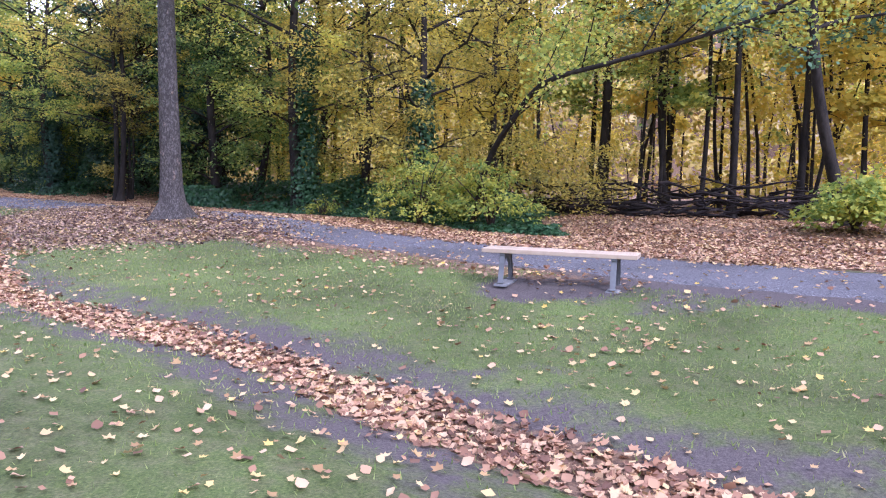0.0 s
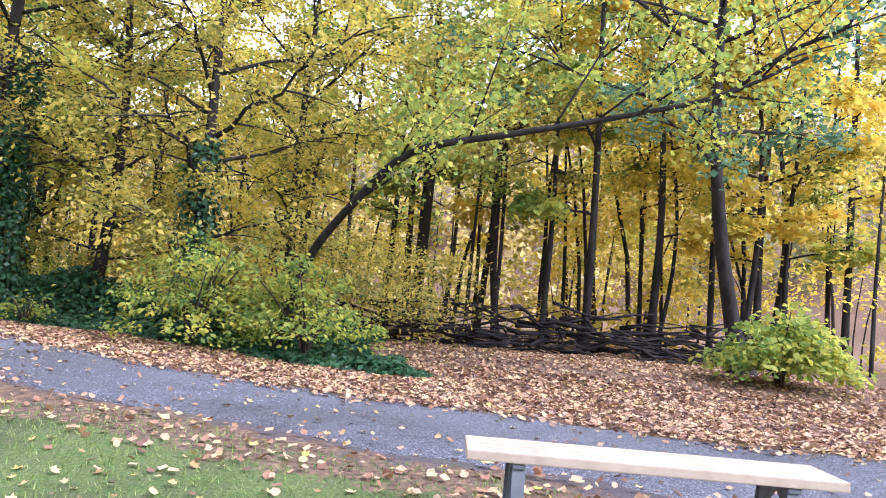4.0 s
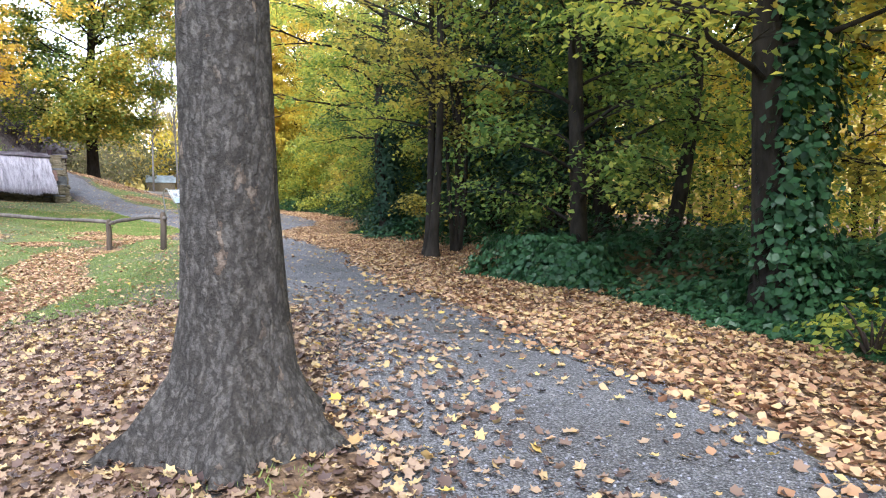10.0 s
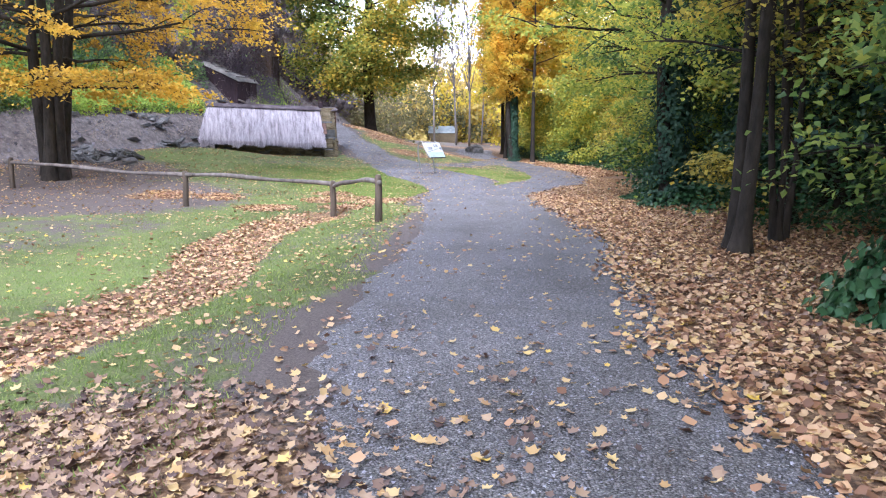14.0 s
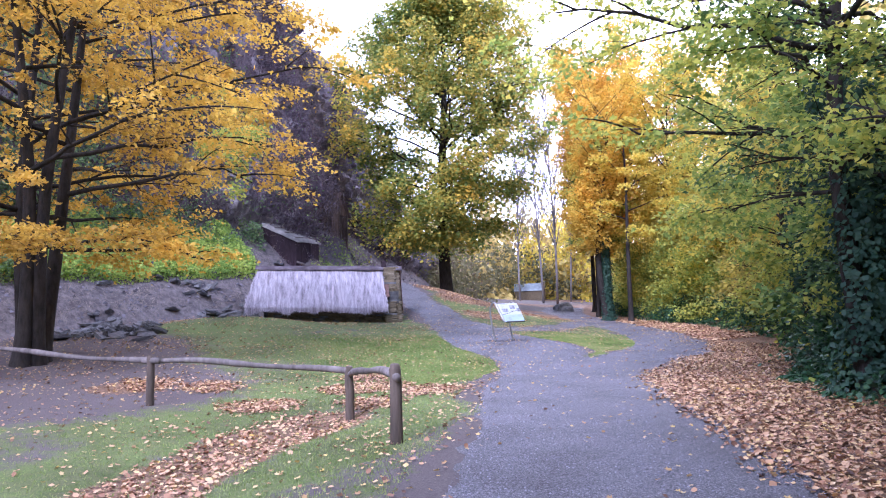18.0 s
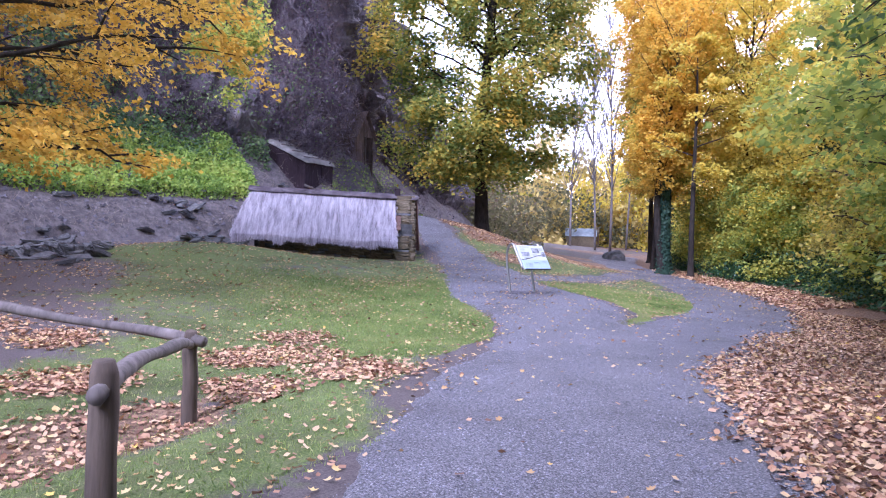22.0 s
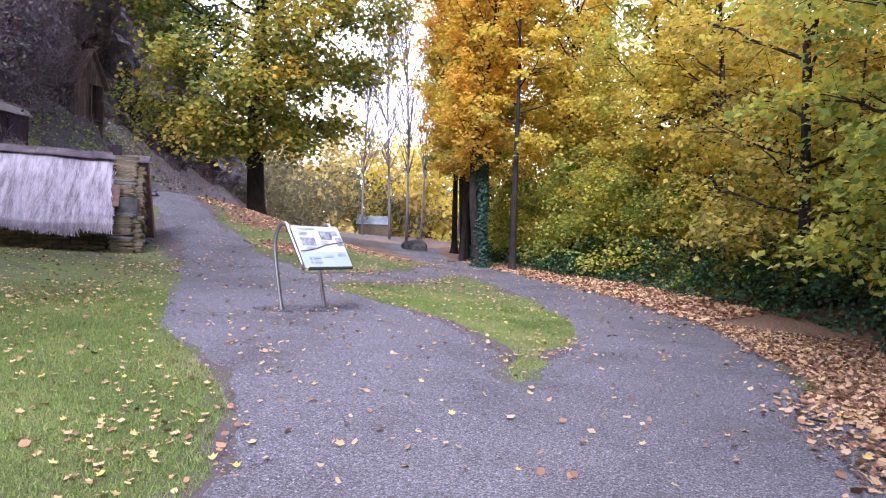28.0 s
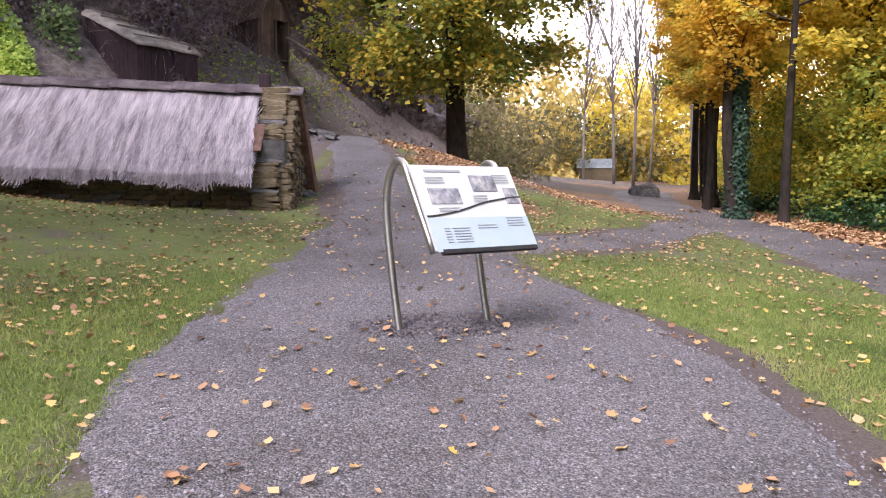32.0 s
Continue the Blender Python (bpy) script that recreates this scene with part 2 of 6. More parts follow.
OLD_TIMBER = surface("weathered_timber", [(0.3, (0.09, 0.075, 0.07)), (0.7, (0.26, 0.22, 0.21))], 8, 0.85, 40, 0.6, 0.008, (1, 1, 0.12))
POST_WOOD = surface("dark_post_wood", [(0.3, (0.05, 0.038, 0.03)), (0.7, (0.16, 0.12, 0.095))], 9, 0.85, 40, 0.7, 0.008, (1, 1, 0.12))
CANVAS = surface("weathered_canvas", [(0.3, (0.24, 0.22, 0.21)), (0.7, (0.46, 0.42, 0.39))], 3, 0.9, 14, 0.4, 0.02)
RUST = surface("rusty_iron", [(0.3, (0.09, 0.045, 0.035)), (0.6, (0.20, 0.115, 0.09)), (0.8, (0.30, 0.22, 0.20))], 6, 0.75, 20, 0.4, 0.01)
BLUE_IRON = surface("pale_blue_iron", [(0.3, (0.30, 0.36, 0.42)), (0.7, (0.46, 0.52, 0.58))], 3, 0.5, 12, 0.2, 0.01)
BENCH_WOOD = surface("pale_bench_wood", [(0.3, (0.46, 0.35, 0.25)), (0.7, (0.60, 0.47, 0.35))], 7, 0.5, 50, 0.2, 0.003, (1, 0.12, 1), (0.88, 0.88, 0.88))
IRON_GREY = surface("painted_cast_iron", [(0.3, (0.17, 0.175, 0.185)), (0.7, (0.27, 0.275, 0.285))], 6, 0.55, 40, 0.2, 0.004)
CONCRETE = surface("rough_concrete", [(0.3, (0.20, 0.20, 0.21)), (0.7, (0.38, 0.38, 0.39))], 9, 0.9, 40, 0.5, 0.006)
STEEL = surface("brushed_steel", [(0.3, (0.42, 0.41, 0.40)), (0.7, (0.56, 0.55, 0.54))], 20, 0.38, 60, 0.08, 0.002, metal=0.9)
PANEL_WHITE = surface("white_printed_panel", [(0.3, (0.58, 0.60, 0.62)), (0.7, (0.66, 0.675, 0.69))], 2, 0.3, 60, 0.02, 0.001, grime=(0.93, 0.94, 0.96))
PANEL_BLUE = surface("pale_blue_panel", [(0.3, (0.42, 0.53, 0.62)), (0.7, (0.49, 0.59, 0.67))], 2, 0.3, 60, 0.02, 0.001, grime=(0.93, 0.94, 0.96))
PANEL_EDGE = surface("dark_panel_edge", [(0.3, (0.02, 0.02, 0.022)), (0.7, (0.04, 0.04, 0.045))], 6, 0.5)
PRINT_GREY = surface("grey_print", [(0.3, (0.40, 0.44, 0.48)), (0.7, (0.48, 0.51, 0.55))], 6, 0.5)
PRINT_PHOTO = surface("photo_print", [(0.35, (0.14, 0.15, 0.20)), (0.5, (0.32, 0.33, 0.38)), (0.65, (0.58, 0.58, 0.60))], 9, 0.4, grime_scale=8)
PRINT_DARK = surface("dark_print", [(0.3, (0.02, 0.02, 0.025)), (0.7, (0.05, 0.05, 0.055))], 8, 0.5)


def gravel_material():
    m, nd, ln, b = material("crushed_gravel", 0.85)
    c = nd.new("ShaderNodeTexCoord")
    v = nd.new("ShaderNodeTexVoronoi")
    v.inputs["Scale"].default_value, v.inputs["Randomness"].default_value = 75, 1.0
    ln.new(c.outputs["Object"], v.inputs["Vector"])
    r = ramp(nd, [(0.0, (0.115, 0.111, 0.124)), (0.5, (0.225, 0.218, 0.24)), (0.85, (0.34, 0.33, 0.36)), (1.0, (0.58, 0.57, 0.60))])
    ln.new(v.outputs["Color"], r.inputs[0])
    fine = noise_tex(nd, ln, 34, 6, 0.8)
    rf = ramp(nd, [(0.3, (0.38, 0.38, 0.38)), (0.7, (1.55, 1.55, 1.55))])
    ln.new(fine.outputs["Fac"], rf.inputs[0])
    broad = noise_tex(nd, ln, 0.45, 5, 0.65)
    r2 = ramp(nd, [(0.3, (0.66, 0.63, 0.62)), (0.5, (0.95, 0.94, 0.95)), (0.7, (1.15, 1.13, 1.14))])
    ln.new(broad.outputs["Fac"], r2.inputs[0])
    r3 = ramp(nd, [(0.0, (1.1, 1.1, 1.1)), (0.45, (0.9, 0.9, 0.9)), (0.7, (0.5, 0.5, 0.5))])
    ln.new(v.outputs["Distance"], r3.inputs[0])
    col = mix(nd, ln, 1.0, r.outputs[0], r2.outputs[0], "MULTIPLY")
    col = mix(nd, ln, 1.0, col, rf.outputs[0], "MULTIPLY")
    ln.new(mix(nd, ln, 1.0, col, r3.outputs[0], "MULTIPLY"), b.inputs["Base Color"])
    bump(nd, ln, v.outputs["Distance"], b, 1.0, 0.02).invert = True
    return m


def ground_material():
    """Lawn, bare earth and rotted leaf litter, by the amounts stored on the sheet."""
    m, nd, ln, b = material("lawn_and_earth", 0.95)
    def amount(name):
        a = nd.new("ShaderNodeAttribute")
        a.attribute_name = name
        return a.outputs["Fac"]
    fine = noise_tex(nd, ln, 45, 4, 0.8)
    grass = ramp(nd, [(0.3, (0.05, 0.08, 0.022)), (0.5, (0.125, 0.17, 0.05)), (0.72, (0.26, 0.30, 0.10))])
    ln.new(fine.outputs["Fac"], grass.inputs[0])
    earth = ramp(nd, [(0.3, (0.055, 0.045, 0.045)), (0.7, (0.18, 0.148, 0.145))])
    ln.new(fine.outputs["Fac"], earth.inputs[0])
    spot = noise_tex(nd, ln, 16, 3, 0.7)
    litter = ramp(nd, [(0.3, (0.07, 0.045, 0.034)), (0.5, (0.20, 0.122, 0.078)), (0.7, (0.37, 0.235, 0.14))])
    ln.new(spot.outputs["Fac"], litter.inputs[0])
    def edge(amount_out, scale, lo, hi):
        n = noise_tex(nd, ln, scale, 4, 0.7)
        s = nd.new("ShaderNodeMath")
        s.operation = "MULTIPLY_ADD"
        ln.new(n.outputs["Fac"], s.inputs[0])
        s.inputs[1].default_value = 1.1
        shift = nd.new("ShaderNodeMath")
        shift.operation = "SUBTRACT"
        ln.new(amount_out, shift.inputs[0])
        shift.inputs[1].default_value = 0.55
        ln.new(shift.outputs[0], s.inputs[2])
        r = ramp(nd, [(lo, (0, 0, 0)), (hi, (1, 1, 1))])
        ln.new(s.outputs[0], r.inputs[0])
        return r.outputs[0]
    worn = noise_tex(nd, ln, 0.35, 4, 0.6)
    wr = ramp(nd, [(0.35, (0.52, 0.52, 0.48)), (0.62, (1.08, 1.1, 1.0))])
    ln.new(worn.outputs["Fac"], wr.inputs[0])
    green = mix(nd, ln, 1.0, grass.outputs[0], wr.outputs[0], "MULTIPLY")
    tuft = noise_tex(nd, ln, 5.5, 5, 0.7)
    dry = ramp(nd, [(0.42, (0, 0, 0)), (0.7, (0.6, 0.6, 0.6))])
    ln.new(tuft.outputs["Fac"], dry.inputs[0])
    straw = ramp(nd, [(0.3, (0.09, 0.08, 0.045)), (0.7, (0.24, 0.21, 0.12))])
    ln.new(fine.outputs["Fac"], straw.inputs[0])
    green = mix(nd, ln, dry.outputs[0], green, straw.outputs[0])
    col = mix(nd, ln, edge(amount("earth"), 1.6, 0.35, 0.6), green, earth.outputs[0])
    stone = ramp(nd, [(0.3, (0.06, 0.053, 0.054)), (0.5, (0.145, 0.125, 0.125)), (0.7, (0.26, 0.225, 0.22))])
    slab = noise_tex(nd, ln, 3.5, 6, 0.75)
    ln.new(slab.outputs["Fac"], stone.inputs[0])
    col = mix(nd, ln, edge(amount("rock"), 1.1, 0.35, 0.6), col, stone.outputs[0])
    col = mix(nd, ln, edge(amount("litter"), 5, 0.4, 0.55), col, litter.outputs[0])
    ln.new(col, b.inputs["Base Color"])
    bump(nd, ln, fine.outputs["Fac"], b, 0.8, 0.03)
    return m


GRAVEL, GROUND = gravel_material(), ground_material()


# ---- mesh tools ----
def mesh_object(name, verts, faces, mat, parent=None, smooth=True, label=""):
    me = bpy.data.meshes.new(name)
    me.from_pydata([tuple(v) for v in verts], [], [tuple(f) for f in faces])
    if smooth:
        me.shade_smooth()
    me.materials.append(mat)
    ob = new(name, me)
    if parent:
        ob.parent = parent
    return tagged(ob, label)


def tri_mesh(name, verts, tris, mat, parent=None, label=""):
    """A mesh out of large arrays of corners and triangles."""
    me = bpy.data.meshes.new(name)
    me.vertices.add(len(verts))
    me.vertices.foreach_set("co", np.asarray(verts, np.float32).ravel())
    me.loops.add(len(tris) * 3)
    me.loops.foreach_set("vertex_index", np.asarray(tris, np.int32).ravel())
    me.polygons.add(len(tris))
    me.polygons.foreach_set("loop_start", np.arange(0, len(tris) * 3, 3, dtype=np.int32))
    me.update(calc_edges=True)
    me.materials.append(mat)
    ob = new(name, me)
    if parent:
        ob.parent = parent
    return tagged(ob, label)


def part(name, bm, mat, parent, label="", smooth=False):
    me = bpy.data.meshes.new(name)
    bm.to_mesh(me)
    bm.free()
    if smooth:
        me.shade_smooth()
    me.materials.append(mat)
    ob = new(name, me)
    ob.parent = parent
    return tagged(ob, label)


def thing(name, x, y, z, rz=0, label="", category="", group="", kind=""):
    ob = new(name)
    ob.empty_display_size = 0.2
    ob.matrix_world = pose(x, y, z, 0, 0, rz)
    return tagged(ob, label, category, group, kind)


def box(cx, cy, cz, sx, sy, sz, bevel=0.0, rot=None):
    bm = bmesh.new()
    bmesh.ops.create_cube(bm, size=1)
    bmesh.ops.scale(bm, vec=(sx, sy, sz), verts=bm.verts)
    if bevel:
        bmesh.ops.bevel(bm, geom=bm.edges[:], offset=bevel, segments=2, affect="EDGES", profile=0.6)
    if rot:
        bmesh.ops.transform(bm, matrix=rot, verts=bm.verts)
    bmesh.ops.translate(bm, vec=(cx, cy, cz), verts=bm.verts)
    return bm


def tube_arrays(points, radii, sides=8, wobble=0.0, rng=None, caps=True):
    """Corners and faces of a round limb through the points."""
    pts = np.asarray(points, float)
    tang = np.gradient(pts, axis=0)
    tang /= np.linalg.norm(tang, axis=1)[:, None] + 1e-9
    ref = np.array([0.31, 0.95, 0.05]) if abs(tang[0][2]) > 0.6 else np.array([0.0, 0.0, 1.0])
    a = np.linspace(0, 2 * math.pi, sides, endpoint=False)
    verts = []
    for p, t, r in zip(pts, tang, radii):
        u = np.cross(ref, t)
        u /= np.linalg.norm(u) + 1e-9
        w = np.cross(t, u)
        rr = r * (1 + wobble * (rng.rand(sides) - 0.5)) if wobble else np.full(sides, r)
        verts.append(p + (np.cos(a) * rr)[:, None] * u + (np.sin(a) * rr)[:, None] * w)
    verts = np.concatenate(verts)
    faces = []
    for i in range(len(pts) - 1):
        for k in range(sides):
            k2 = (k + 1) % sides
            faces.append((i * sides + k, i * sides + k2, (i + 1) * sides + k2, (i + 1) * sides + k))
    if caps:
        faces.append(tuple(range(sides))[::-1])
        faces.append(tuple((len(pts) - 1) * sides + k for k in range(sides)))
    return verts, faces


def joined_tubes(tubes):
    verts, faces, n = [], [], 0
    for v, f in tubes:
        verts.append(v)
        faces += [tuple(i + n for i in q) for q in f]
        n += len(v)
    return np.concatenate(verts), faces


def curve_through(points, steps=8):
    """A smooth line through the points (Catmull-Rom); extra columns are carried along."""
    p = np.asarray(points, float)
    p = np.vstack([2 * p[0] - p[1], p, 2 * p[-1] - p[-2]])
    out = []
    for i in range(1, len(p) - 2):
        for s in np.arange(steps) / steps:
            a, b, c, d = p[i - 1], p[i], p[i + 1], p[i + 2]
            out.append(0.5 * (2 * b + (c - a) * s + (2 * a - 5 * b + 4 * c - d) * s * s + (3 * b - a - 3 * c + d) * s ** 3))
    out.append(p[-2])
    return np.array(out)


# leaf outlines: corners and triangles, about one unit long
POINTED = (np.array([(0, -0.5, 0), (0.30, -0.06, 0.08), (0, 0.54, -0.05), (-0.30, -0.02, 0.08)]), np.array([(0, 1, 3), (1, 2, 3)]))
DIAMOND = (np.array([(0, -0.5, 0), (0.42, 0.02, 0.10), (0, 0.5, 0), (-0.42, 0.02, 0.10)]), np.array([(0, 1, 2), (0, 2, 3)]))
LOBED = (np.array([(0, -0.45, 0), (0.34, -0.28, 0.08), (0.5, 0.12, 0.05), (0.2, 0.14, 0.02), (0, 0.55, -0.04), (-0.2, 0.14, 0.02), (-0.5, 0.12, 0.05), (-0.34, -0.28, 0.08)]),
         np.array([(0, 1, 3), (1, 2, 3), (0, 3, 5), (3, 4, 5), (0, 5, 7), (5, 6, 7)]))
TRILOBE = (np.array([(0, -0.48, 0), (0.48, -0.12, 0.10), (0.2, 0.12, 0.02), (0, 0.55, -0.05), (-0.2, 0.12, 0.02), (-0.48, -0.08, 0.10)]), np.array([(0, 1, 2), (0, 2, 4), (2, 3, 4), (0, 4, 5)]))
STAR = (np.array([(0, -0.05, 0.0), (0, -0.46, 0.05), (0.20, -0.30, 0.05), (0.40, -0.30, 0.16), (0.36, -0.04, 0.06), (0.50, 0.18, 0.20), (0.24, 0.22, 0.05), (0.02, 0.52, 0.14),
                  (-0.24, 0.20, 0.03), (-0.48, 0.20, 0.12), (-0.36, -0.04, 0.05), (-0.40, -0.28, 0.20), (-0.20, -0.30, 0.06)]),
        np.array([(0, i, i + 1 if i < 12 else 1) for i in range(1, 13)]))
CURLED = (np.array([(0, -0.46, 0.02), (0.34, -0.30, 0.15), (0.30, -0.04, 0.04), (0.46, 0.20, 0.20), (0.16, 0.22, 0.03), (0.02, 0.52, 0.12), (-0.18, 0.20, 0.03), (-0.44, 0.20, 0.11), (-0.30, -0.04, 0.03), (-0.36, -0.28, 0.19)]), np.array([(0, 1, 2), (0, 2, 8), (0, 8, 9), (2, 3, 4), (2, 4, 8), (4, 5, 6), (4, 6, 8), (8, 6, 7)]))
SIMPLE_CURLED = (np.array([(0, -0.46, 0.02), (0.42, -0.2, 0.18), (0.34, 0.25, 0.05), (0.0, 0.52, 0.13), (-0.36, 0.22, 0.03), (-0.40, -0.18, 0.13)]), np.array([(0, 1, 2), (0, 2, 4), (2, 3, 4), (0, 4, 5)]))
BLADE = (np.array([(-0.05, 0, 0), (0.05, 0, 0), (0.0, 0.1, 1.0)]), np.array([(0, 1, 2)]))
THIN_STRAW = (np.array([(-0.008, -0.5, 0), (0.008, -0.5, 0), (0.004, 0.5, 0), (-0.004, 0.5, 0)]), np.array([(0, 1, 2), (0, 2, 3)]))
STRAW = (np.array([(-0.016, -0.5, 0), (0.016, -0.5, 0), (0.012, 0.5, 0), (-0.012, 0.5, 0)]), np.array([(0, 1, 2), (0, 2, 3)]))


def scatter(name, pos, normal, size, shape, mat, rng, parent=None, label="", spin=None):
    """One mesh of many small pieces of the shape, each at its place, turned about its normal."""
    tv, tf = shape
    n = len(pos)
    normal = normal / (np.linalg.norm(normal, axis=1)[:, None] + 1e-9)
    any_dir = rng.randn(n, 3) if spin is None else spin
    u = np.cross(normal, any_dir)
    u /= np.linalg.norm(u, axis=1)[:, None] + 1e-9
    w = np.cross(normal, u)
    size = np.broadcast_to(np.asarray(size, float), (n,))
    verts = pos[:, None, :] + size[:, None, None] * (tv[None, :, 0:1] * u[:, None, :] + tv[None, :, 1:2] * w[:, None, :] + tv[None, :, 2:3] * normal[:, None, :])
    tris = tf[None] + (np.arange(n) * len(tv))[:, None, None]
    return tri_mesh(name, verts.reshape(-1, 3), tris.reshape(-1, 3), mat, parent, label)


# ---- the lie of the land ----
MAIN = curve_through([(16, 2.3, 1.8), (8, 7.4, 1.7), (3.6, 10.2, 1.5), (0.7, 12.4, 1.4), (-2.4, 15.1, 1.25), (-4.9, 17.8, 1.2), (-8.4, 20.6, 1.2), (-12.7, 23.7, 1.45), (-16.5, 27.3, 1.7), (-20.7, 30.4, 1.65), (-25.3, 33.6, 1.75), (-27.6, 37.4, 1.65), (-29.8, 41.1, 1.45),
                      (-32.1, 43.9, 1.35), (-36, 47.0, 1.35), (-39.6, 49.3, 1.4), (-46, 52.8, 1.5), (-59, 60.2, 1.6), (-72, 70.5, 1.8), (-88, 82, 2.0), (-99, 88, 2.0)], 6)
UPHILL = curve_through([(-25.3, 33.6, 1.5), (-29.6, 36.1, 1.4), (-33.6, 37.85, 2.15), (-38, 39.1, 1.75), (-43, 40.9, 1.35), (-47.5, 41.9, 1.05), (-52, 42.7, 0.85), (-56.0, 43.9, 0.7), (-60, 44.6, 0.6), (-64, 46.5, 0.6)], 6)
LINK = curve_through([(-39.5, 41.3, 0.7), (-41.5, 45, 0.7), (-43.8, 48.6, 0.7), (-46, 52.3, 0.8)], 6)
SWALE = curve_through([(4.5, 1.6), (1.0, 3.4), (-0.8, 4.9), (-2.0, 6.2), (-3.5, 7.3), (-7.0, 10.1), (-11.3, 15.3), (-16.5, 21.5), (-20.5, 23.8), (-23.3, 25.9), (-25.0, 28.0)], 5)
TOE = curve_through([(-28, 2), (-38, 15), (-43, 22), (-47.5, 28), (-50.6, 34.5), (-51.4, 39.0), (-55, 41.4), (-61, 43.3), (-69, 50), (-78, 59), (-97, 70), (-130, 82)], 5)


def line_distance(line, x, y):
    """Least distance from places to a line, less the line's half-width where it has one; and the side (left of its run: minus)."""
    shape = np.shape(x)
    px, py = np.ravel(x).astype(float), np.ravel(y).astype(float)
    best, side = np.full(px.shape, 1e9), np.zeros(px.shape)
    for a, b in zip(line[:-1], line[1:]):
        d = b[:2] - a[:2]
        s = np.clip(((px - a[0]) * d[0] + (py - a[1]) * d[1]) / (d @ d), 0, 1)
        qx, qy = a[0] + s * d[0], a[1] + s * d[1]
        dist = np.hypot(px - qx, py - qy)
        if line.shape[1] > 2:
            dist = dist - (a[2] + s * (b[2] - a[2]))
        near = dist < best
        side = np.where(near, np.sign((px - a[0]) * d[1] - (py - a[1]) * d[0]), side)
        best = np.minimum(best, dist)
    return best.reshape(shape), side.reshape(shape)


def step(lo, hi, v):
    s = np.clip((v - lo) / (hi - lo), 0, 1)
    return s * s * (3 - 2 * s)


def swell(x, y, scale, seed=0.0):
    """Smooth rolling unevenness, about -1 to 1."""
    a = np.sin(x * scale * 1.0 + 1.7 + seed) * np.cos(y * scale * 1.13 + 0.4 * seed)
    b = np.sin((x * 0.62 + y * 0.81) * scale * 2.07 + 2.2 * seed) * 0.5
    c = np.sin((x * 0.9 - y * 0.47) * scale * 4.1 + 0.9 + seed) * 0.25
    return (a + b + c) / 1.5


def land(x, y):
    """Height of the ground."""
    x, y = np.asarray(x, float), np.asarray(y, float)
    d_main, side = line_distance(MAIN, x, y)
    left = (side < 0)
    h = 0.12 - 0.18 * step(-12, -5, x) + 0.27 * np.exp(-((x + 7.5) ** 2 + (y - 18.5) ** 2) / (2 * 3.2 ** 2))
    h = h - 0.20 * left * step(0.2, 2.6, d_main) * step(-30, -22, x)
    d_sw, _ = line_distance(SWALE, x, y)
    h = h - 0.16 * np.exp(-(d_sw / 0.8) ** 2)
    ang = np.degrees(np.arctan2(y - 36, -(x + 26)))
    k = 0.058 - 0.034 * step(18, 42, ang)
    back = np.maximum(0, -x - 28.5)
    h = h + k * np.where(back < 45, back, 45 + (back - 45) * 0.3)
    h = h + 0.25 * step(-31, -39, x) * step(36, 30, y) + 0.42 * np.exp(-((x + 44.2) ** 2 + (y - 31.6) ** 2) / (2 * 2.6 ** 2))
    h = h + 0.55 * step(-72, -100, x) * step(60, 75, y)
    h = h + 0.25 * (1 - left) * step(2.5, 6, d_main) + 0.05 * swell(x, y, 0.5) * step(0.3, 2.0, d_main)
    h = h + 1.85 * step(-42, -57, x) * step(38.5, 42.0, y) * step(54, 43.5, y)
    d_toe, toe_side = line_distance(TOE, x, y)
    d = np.where(toe_side < 0, d_toe, -d_toe)
    bank = 0.6 * step(-0.4, 0.9, d) + 0.95 * np.clip(d - 0.3, 0, 6.5)
    h = h + bank * (1 + 0.08 * swell(x, y, 0.7, 2))
    h = h + 1.9 * np.exp(-((x + 61.4) ** 2 + (y - 41.2) ** 2) / (2 * 2.4 ** 2)) * step(-0.4, 1.2, d)
    h = h + 40 * (1 - left) * step(42, 150, d_main) * step(-80, -45, x)
    far = np.hypot(x + 15, y - 20)
    return h + 0.06 * np.maximum(0, far - 130) * step(130, 260, far) * 0.5


def height(x, y):
    return float(land(np.array([x]), np.array([y]))[0])


def path_distance(x, y):
    d1, side = line_distance(MAIN, x, y)
    d2, _ = line_distance(UPHILL, x, y)
    d3, _ = line_distance(LINK, x, y)
    return np.minimum(np.minimum(d1, d2), d3), d1, side


